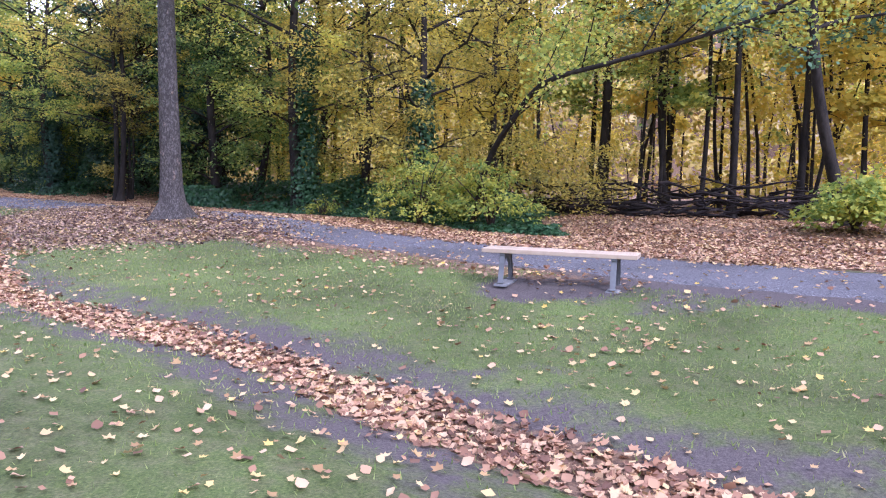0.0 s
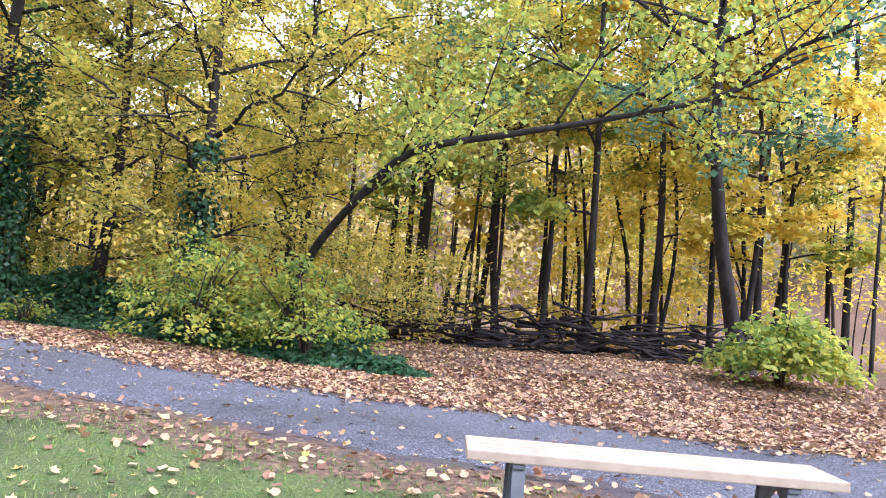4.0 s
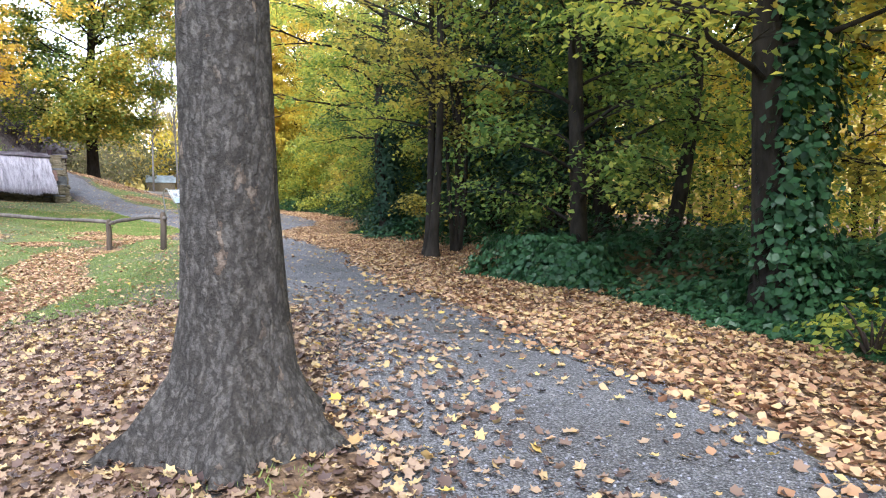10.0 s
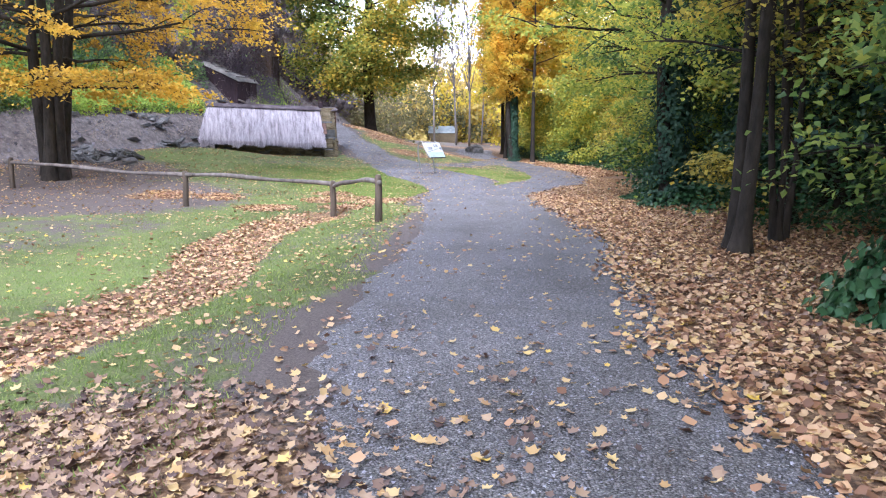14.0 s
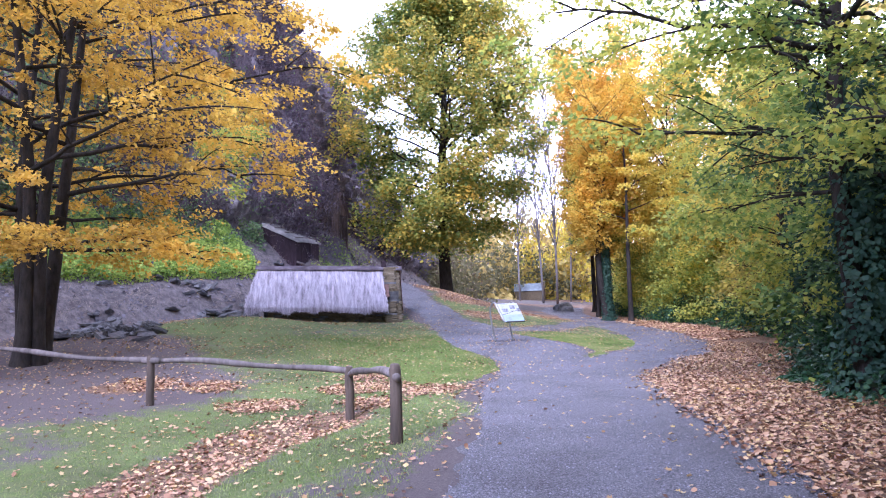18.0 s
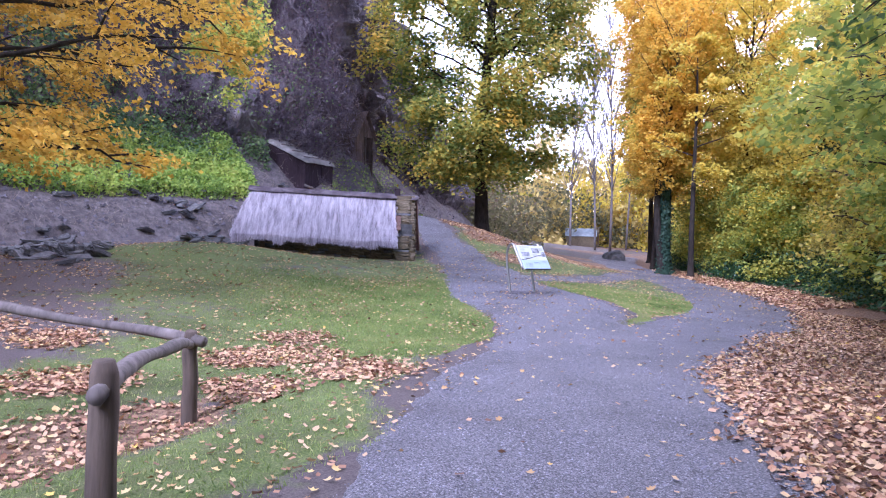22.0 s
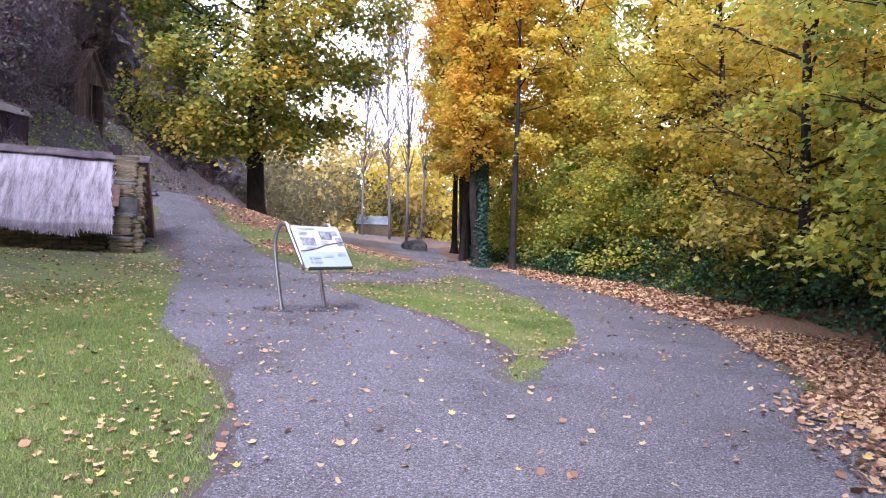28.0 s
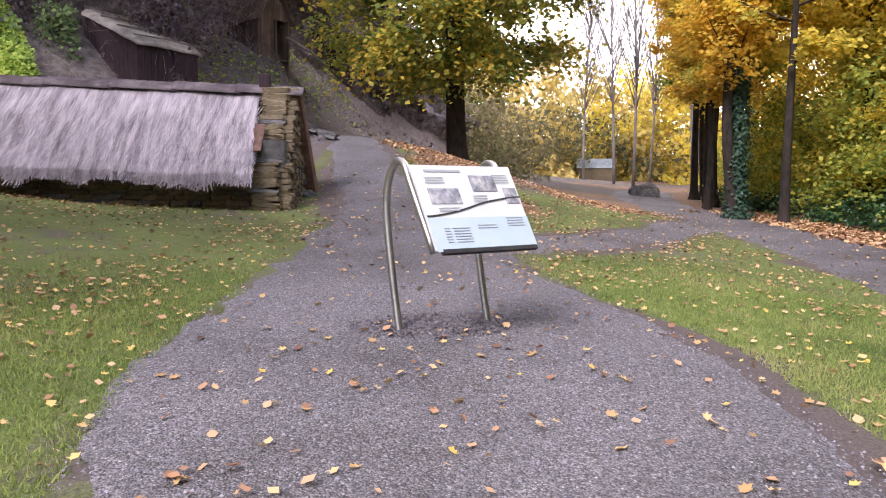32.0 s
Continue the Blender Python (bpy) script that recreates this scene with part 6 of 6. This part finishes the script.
def far_woods():
    """Distant autumn woods all round, on the rising ground."""
    rng = np.random.RandomState(17)
    for k, (mat, seed, label) in enumerate(((LEAF_FAR, 1, "distant woods in autumn colours"), (LEAF_FAR_GREEN, 2, "distant grey-green woods"))):
        n = 30000
        clumps = 900
        a = rng.rand(clumps) * 2 * math.pi
        r = 62 + 70 * rng.rand(clumps)
        cx, cy = -38 + np.cos(a) * r * 1.35, 38 + np.sin(a) * r
        keep = (line_distance(MAIN, cx, cy)[0] > 22) & (np.hypot(cx + 105, cy - 87) > 10)
        d_toe, side = line_distance(TOE, cx, cy)
        keep &= ~((side < 0) & (d_toe < 60) & (cx > -90))
        cx, cy = cx[keep], cy[keep]
        m = len(cx)
        cz = land(cx, cy) + (0.5 + 13 * rng.rand(m) ** 1.2) * (0.6 + 0.5 * rng.rand(m))
        who = rng.randint(0, m, n)
        pos = np.column_stack([cx, cy, cz])[who] + rng.randn(n, 3) * np.array([1.9, 1.9, 1.3])
        pos[:, 2] = np.maximum(pos[:, 2], land(pos[:, 0], pos[:, 1]) + 0.1)
        ob = scatter("far_woods", pos, rng.randn(n, 3) + np.array([0, 0, 0.5]), 0.8 + 0.6 * rng.rand(n), DIAMOND, mat, rng)
        tagged(ob, label, "woods", kind="stuff")


far_woods()


# ---- fallen leaves ----
def leaves_on_ground(name, n, x0, x1, y0, y1, density, size, mat, seed, label, flat=0.35, shape=None):
    rng = np.random.RandomState(seed)
    x, y = x0 + (x1 - x0) * rng.rand(n), y0 + (y1 - y0) * rng.rand(n)
    keep = rng.rand(n) < density(x, y)
    x, y = x[keep], y[keep]
    m = len(x)
    on_path = path_distance(x, y)[0] < 0.1
    z = land(x, y) + np.where(on_path, 0.036, 0.012) + 0.022 * rng.rand(m)
    nrm = rng.randn(m, 3) * flat + np.array([0, 0, 1.0])
    nrm[:, 2] = np.maximum(nrm[:, 2], 0.3)
    ob = scatter(name, np.column_stack([x, y, z]), nrm, size * (0.6 + 0.75 * rng.rand(m)), STAR if shape is None else shape, mat, rng)
    return tagged(ob, label, "leaves", kind="stuff")


def band(x, y):
    d, d_main, side = path_distance(x, y)
    a = litter_amount(x, y) * (side > 0)
    wide = 2.6 * step(-9, -11, x) * step(-19, -16, x)
    return np.where((x < 2) & (d_main > 4.2 + wide), 0, np.where(d_main > 12, 0, a * np.where(d_main > 4.5 + wide, 0.4, 1)))


def tree_zone(x, y):
    d, d_main, side = path_distance(x, y)
    near = np.hypot((x + 9.0) / 6.0, (y - 17.0) / 4.3)
    return np.where(side < 0, litter_amount(x, y) * step(1.3, 0.9, near) * np.where(d_main < -0.2, 0.5, 1), 0)


def swale_zone(x, y):
    d_sw, _ = line_distance(SWALE, x, y)
    return litter_amount(x, y) * (d_sw < 1.0)


def patches(x, y):
    d, d_main, side = path_distance(x, y)
    d_sw, _ = line_distance(SWALE, x, y)
    return np.where((side < 0) & (d_sw > 1.0) & (np.hypot((x + 9.6) * 0.7, y - 17.6) > 4.4), litter_amount(x, y), 0) * (d > -0.1)


def strewn(x, y):
    d, d_main, side = path_distance(x, y)
    d_toe, toe_side = line_distance(TOE, x, y)
    return np.minimum(1.0, 0.62 + 0.5 * step(-27, -33, x)) * np.where(d < 0, np.where(x < -18, 0.34, 0.7), np.where(side < 0, 1.0, 0.0)) * (0.35 + 0.65 * step(-0.1, 0.7, swell(x, y, 0.8, 8))) * (toe_side > 0)


def tree_path(x, y):
    d, d_main, side = path_distance(x, y)
    return step(0.7, 1.7, np.hypot(x + 6.3, y - 17.9)) * step(5.6, 1.8, np.hypot((x + 8.0) * 0.75, (y - 19.0) * 0.85)) * (d < 0.3) * np.where(side < 0, 1.0, 0.65)


CARPET, STREWN = "thick carpet of tan fallen leaves beside the path", "pale yellow leaves strewn over lawn and path"
leaves_on_ground("fallen_leaves", 145000, -12, 12, 9, 30, band, 0.07, FALLEN_TAN, 501, CARPET, shape=SIMPLE_CURLED)
leaves_on_ground("fallen_leaves", 150000, -32, -12, 20, 46, band, 0.07, FALLEN_TAN, 502, CARPET, shape=SIMPLE_CURLED)
leaves_on_ground("fallen_leaves", 40000, -52, -32, 38, 62, band, 0.12, FALLEN_TAN, 503, CARPET, shape=SIMPLE_CURLED)
leaves_on_ground("fallen_leaves", 22000, -12, 12, 9, 30, band, 0.07, FALLEN_BROWN, 514, "darker brown leaves within the leaf carpet", shape=CURLED)
leaves_on_ground("fallen_leaves", 22000, -32, -12, 20, 46, band, 0.07, FALLEN_BROWN, 515, "darker brown leaves within the leaf carpet", shape=CURLED)
leaves_on_ground("fallen_leaves", 9000, -12, 12, 9, 30, band, 0.07, FALLEN_YELLOW, 504, "fresh yellow leaves on the leaf carpet")
leaves_on_ground("fallen_leaves", 6000, -32, -12, 20, 46, band, 0.07, FALLEN_YELLOW, 505, "fresh yellow leaves on the leaf carpet")
leaves_on_ground("fallen_leaves", 90000, -16, -2, 11, 24, tree_zone, 0.064, FALLEN_BROWN, 506, "brown curled leaves around the tree foot", 0.36, shape=CURLED)
leaves_on_ground("fallen_leaves", 2200, -16, -2, 11, 24, tree_zone, 0.07, FALLEN_YELLOW, 507, "yellow leaves around the tree foot", 0.4)
leaves_on_ground("fallen_leaves", 42000, -9, 3, 2, 13, swale_zone, 0.07, FALLEN_TAN, 517, "tan leaves gathered along a shallow swale", shape=CURLED)
leaves_on_ground("fallen_leaves", 26000, -32, -24, 25, 32, patches, 0.07, FALLEN_TAN, 518, "patches of tan leaves on the lawn", shape=SIMPLE_CURLED)
leaves_on_ground("fallen_leaves", 160000, -28, 3, 3, 31, swale_zone, 0.07, FALLEN_TAN, 508, "tan leaves gathered along a shallow swale", shape=SIMPLE_CURLED)
leaves_on_ground("fallen_leaves", 14000, -57, -42, 41, 52, patches, 0.09, FALLEN_TAN, 516, "tan leaves on the bank below the maple", shape=SIMPLE_CURLED)
leaves_on_ground("fallen_leaves", 100000, -34, 6, 3, 34, patches, 0.07, FALLEN_TAN, 509, "patches of tan leaves on the lawn", shape=SIMPLE_CURLED)
leaves_on_ground("fallen_leaves", 84000, -50, 8, 3, 56, strewn, 0.066, FALLEN_YELLOW, 510, STREWN, 0.25, shape=CURLED)
leaves_on_ground("fallen_leaves", 76000, -50, 8, 3, 56, strewn, 0.066, FALLEN_TAN, 511, "tan leaves strewn over lawn and path", 0.3, shape=SIMPLE_CURLED)
leaves_on_ground("fallen_leaves", 8500, -13, 0, 13, 24, tree_path, 0.062, FALLEN_BROWN, 512, "brown leaves on the path by the tree", 0.3, shape=CURLED)
leaves_on_ground("fallen_leaves", 1500, -13, 0, 13, 24, tree_path, 0.07, FALLEN_YELLOW, 513, "yellow leaves on the path by the tree", 0.3)


# ---- short grass ----
def grass(n, x0, x1, y0, y1, reach, seed):
    rng = np.random.RandomState(seed)
    x, y = x0 + (x1 - x0) * rng.rand(n), y0 + (y1 - y0) * rng.rand(n)
    d, d_main, side = path_distance(x, y)
    keep = (d > 0.02) & (earth_amount(x, y) < 0.62) & (side < 0) & (rng.rand(n) < (1.25 - d / reach) * step(x0, x0 + 5, x) * step(y0, y0 + 3, y))
    x, y = x[keep], y[keep]
    m = len(x)
    pos = np.column_stack([x, y, land(x, y) - 0.004])
    ob = scatter("lawn_grass", pos, rng.randn(m, 3) * 0.5 + np.array([0, 0, 1.0]), 0.025 + 0.035 * rng.rand(m), BLADE, GRASS_BLADE, rng)
    tagged(ob, "short mown grass blades along the path", "grass", kind="stuff")


GRASS_BLADE = leaf_material("grass_blade", [(0.10, 0.165, 0.03), (0.20, 0.28, 0.05), (0.32, 0.38, 0.085), (0.46, 0.41, 0.17)], 0.35, 0.8, patch=0.8)
BLADE[0][:, 0] *= 2.2
grass(800000, -40, 5, 2, 46, 7, 41)
grass(420000, -40, -27, 29, 44, 9, 42)


# ---- loose gravel ----
PEBBLE = (np.array([(0.5, 0, 0.0), (-0.25, 0.45, 0.05), (-0.3, -0.4, 0.0), (0.05, 0.02, 0.42)]), np.array([(0, 1, 3), (1, 2, 3), (2, 0, 3)]))
PEBBLE_MAT = leaf_material("pebble", [(0.09, 0.088, 0.10), (0.18, 0.175, 0.20), (0.27, 0.26, 0.295), (0.40, 0.39, 0.43)], 0.0, 0.8, patch=3, single=0.9)


RUBBLE_MAT = leaf_material("rubble", [(0.06, 0.055, 0.058), (0.11, 0.10, 0.105), (0.17, 0.155, 0.165), (0.28, 0.26, 0.27)], 0.0, 0.9, patch=1, single=0.7)


def pebbles():
    rng = np.random.RandomState(77)
    n = 330000
    x, y = -37 + 39 * rng.rand(n), 13 + 29 * rng.rand(n)
    d, d_main, side = path_distance(x, y)
    keep = d < 0.05
    x, y = x[keep], y[keep]
    m = len(x)
    pos = np.column_stack([x, y, land(x, y) + 0.026])
    ob = scatter("gravel_stones", pos, rng.randn(m, 3) * 0.3 + np.array([0, 0, 1.0]), 0.011 + 0.02 * rng.rand(m) ** 2, PEBBLE, PEBBLE_MAT, rng)
    tagged(ob, "loose grey gravel stones on the path", "gravel", kind="stuff")
    m = 2600
    a, r = rng.rand(m) * 6.28, np.sqrt(rng.rand(m))
    x, y = -35.0 + np.cos(a) * r * 0.42 + rng.randn(m) * 0.05, 38.3 + np.sin(a) * r * 0.85
    pos = np.column_stack([x, y, land(x, y) + 0.03 + 0.02 * (1 - r)])
    ob = scatter("gravel_stones", pos, rng.randn(m, 3) * 0.5 + np.array([0, 0, 1.0]), 0.02 + 0.02 * rng.rand(m), PEBBLE, RUBBLE_MAT, rng)
    tagged(ob, "coarse pale gravel round the sign posts", "gravel", kind="stuff")


pebbles()


# ---- bank and cliff growth ----
def bank_growth(name, y0, y1, d0, d1, n, size, mat, seed, label, high, shape=DIAMOND, gaps=True):
    rng = np.random.RandomState(seed)
    k = rng.choice(np.where((TOE[:, 1] >= y0) & (TOE[:, 1] <= y1))[0][:-1], n)
    a, b = TOE[k], TOE[k + 1]
    d = (b - a) / np.linalg.norm(b - a, axis=1)[:, None]
    off = d0 + (d1 - d0) * rng.rand(n)
    p = a + (b - a) * rng.rand(n)[:, None] + off[:, None] * np.stack([-d[:, 1], d[:, 0]], -1)
    keep = rng.rand(n) < 0.25 + 0.75 * step(-0.2, 0.4, swell(p[:, 0], p[:, 1], 1.0, seed))
    p = p[keep] if gaps else p
    m = len(p)
    z = land(p[:, 0], p[:, 1]) + high * rng.rand(m) * (0.5 + 0.5 * np.maximum(0, swell(p[:, 0], p[:, 1], 1.7, seed)))
    nrm = rng.randn(m, 3) * 0.6 + np.array([0.5, -0.2, 0.7])
    ob = scatter(name, np.column_stack([p, z]), nrm, size * (0.6 + 0.8 * rng.rand(m)), shape, mat, rng)
    return tagged(ob, label, "vegetation", kind="stuff")


bank_growth("bank_vines", 22, 34.5, 1.7, 4.6, 42000, 0.12, LEAF_VINE, 601, "bright lime-green creeper mounded on the bank", 1.1, gaps=False)
bank_growth("bank_vines", 12, 25, 1.6, 4.4, 20000, 0.13, LEAF_DULL, 608, "mid-green creeper trailing down the bank", 1.0, gaps=False)
bank_growth("bank_vines", 12, 36, 3.4, 8.0, 46000, 0.14, LEAF_DULL, 607, "dull green creeper hanging high on the bank", 1.7)
bank_growth("bank_scrub", 28, 42, 0.6, 6, 20000, 0.28, SCRUB, 606, "brown scrub on the bank round the shed", 0.6, THIN_STRAW)
bank_growth("dry_grass", 16, 40, 0.3, 6, 14000, 0.26, DRY_GRASS, 602, "dry straw-coloured grass on the bank", 0.5, STRAW)
bank_growth("dry_grass", 38, 60, 0.2, 5, 9000, 0.26, DRY_GRASS, 603, "dry straw-coloured grass below the cliff", 0.4, STRAW)


def cliff_growth(name, n, i0, i1, j0, j1, size, mat, seed, label, shape=THIN_STRAW, gather=2.2, out=0.5):
    rng = np.random.RandomState(seed)
    ni, nj = CLIFF.shape[:2]
    c = 480
    ci, cj = rng.randint(int(i0 * ni), int(i1 * ni) - 1, c), rng.randint(int(j0 * nj), int(j1 * nj), c)
    who = rng.randint(0, c, n)
    pos = CLIFF[ci, cj][who] + rng.randn(n, 3) * gather * np.array([0.35, 0.5, 0.5])
    nn = np.column_stack([-CLIFF_N[ci[who]], np.zeros(n)])
    pos += nn * out * rng.rand(n)[:, None]
    nrm = nn + rng.randn(n, 3) * 0.7
    ob = scatter(name, pos, nrm, size * (0.6 + 0.8 * rng.rand(n)), shape, mat, rng)
    return tagged(ob, label, "vegetation", kind="stuff")


bank_growth("bank_scrub", 42, 64, 0.8, 6, 40000, 0.3, SCRUB, 604, "purple-brown scrub on the slope below the cliff", 1.5, THIN_STRAW)
bank_growth("bank_scrub", 39, 50, 0.2, 5, 5000, 0.14, LEAF_VINE, 605, "low green weeds on the slope below the cliff", 0.3)


cliff_growth("cliff_scrub", 130000, 0.03, 0.62, 0.03, 0.85, 0.42, SCRUB, 611, "bare brown scrub clinging to the cliff")
cliff_growth("cliff_bushes", 80000, 0.0, 0.6, 0.02, 0.75, 0.14, CLIFF_BUSH, 615, "purple-brown bushes rooted on the cliff", POINTED, gather=0.8, out=1.2)
cliff_growth("cliff_bushes", 14000, 0.0, 0.4, 0.05, 0.6, 0.15, LEAF_DULL, 616, "dull green bushes rooted on the cliff", POINTED, gather=0.7, out=1.0)
cliff_growth("cliff_scrub", 14000, 0.3, 0.75, 0.1, 0.6, 0.36, RED_SCRUB, 612, "reddish bare scrub on the cliff")
cliff_growth("cliff_creeper", 62000, 0.0, 0.23, 0.0, 0.42, 0.14, LEAF_DULL, 613, "green creeper on the lower cliff", DIAMOND)
cliff_growth("cliff_scrub", 5000, 0.2, 0.8, 0.03, 0.3, 0.5, DRY_GRASS, 614, "pale dry grass hanging from cliff ledges")


# ---- loose stones ----
def stone_heap(x, y, wide, deep, n, seed, label):
    rng = np.random.RandomState(seed)
    top = thing("stone_heap", x, y, height(x, y), 0, label, "stones")
    shapes = []
    for i in range(4):
        bm = box(0, 0, 0, 1, 1, 1, 0.15)
        for v in bm.verts:
            v.co += Vector((rng.randn() * 0.07, rng.randn() * 0.07, rng.randn() * 0.1))
        me = bpy.data.meshes.new("slab")
        bm.to_mesh(me)
        bm.free()
        me.materials.append(GREY_STONE)
        shapes.append(me)
    for i in range(n):
        dx, dy = rng.randn() * wide * 0.45, rng.randn() * deep * 0.45
        ob = new("slab", shapes[i % 4])
        z = height(x + dx, y + dy) - height(x, y)
        ob.matrix_basis = Matrix.LocRotScale((dx, dy, z + 0.04 + 0.12 * rng.rand()), Euler((rng.randn() * 0.25, rng.randn() * 0.25, rng.rand() * 6)), (0.25 + 0.5 * rng.rand(), 0.2 + 0.3 * rng.rand(), 0.06 + 0.09 * rng.rand()))
        ob.parent = top


stone_heap(-42.8, 25.6, 3.6, 1.7, 120, 1, "heap of flat grey schist slabs on the lawn")
stone_heap(-47.6, 31.0, 2.0, 1.3, 60, 2, "flat grey slabs beside the thatched hut")
stone_heap(-50.0, 28.0, 1.8, 6.0, 60, 3, "scattered grey stones along the foot of the bank")
stone_heap(-52.3, 34.6, 1.0, 1.6, 26, 4, "grey slabs tumbling down the bank below the shed")
stone_heap(-56.5, 42.0, 2.6, 0.7, 30, 5, "grey rocks at the foot of the slope")
stone_heap(-65.0, 49.5, 2.0, 2.6, 34, 6, "broken rocks below the cliff")


def bank_rubble():
    """Broken stone lying all over the bare foot of the bank."""
    rng = np.random.RandomState(88)
    n = 6000
    k = rng.choice(np.where((TOE[:, 1] >= 12) & (TOE[:, 1] <= 58))[0][:-1], n)
    a, b = TOE[k], TOE[k + 1]
    d = (b - a) / np.linalg.norm(b - a, axis=1)[:, None]
    off = -1.2 + 3.4 * rng.rand(n)
    p = a + (b - a) * rng.rand(n)[:, None] + off[:, None] * np.stack([-d[:, 1], d[:, 0]], -1)
    p = p[path_distance(p[:, 0], p[:, 1])[0] > 0.3]
    m = len(p)
    ob = scatter("bank_rubble", np.column_stack([p, land(p[:, 0], p[:, 1]) - 0.02]), rng.randn(m, 3) * 0.35 + np.array([0.3, 0, 1.0]), 0.05 + 0.26 * rng.rand(m) ** 3, PEBBLE, RUBBLE_MAT, rng)
    tagged(ob, "broken grey stone littering the foot of the bank", "rubble", kind="stuff")


bank_rubble()
bush_rng = np.random.RandomState(5)
bush_clump = bush_rng.randn(26, 3) * np.array([0.8, 1.1, 1.0]) + np.array([-50.6, 32.0, 10.9])
bush_at = bush_clump[bush_rng.randint(0, 26, 3600)] + bush_rng.randn(3600, 3) * 0.26
ledge_bush = scatter("ledge_bush", bush_at, bush_rng.randn(3600, 3) + np.array([0, 0, 0.6]), 0.12 + 0.10 * bush_rng.rand(3600), DIAMOND, LEAF_LIME, bush_rng)
tagged(ledge_bush, "yellow-green bush growing on a cliff ledge", "bush", kind="stuff")
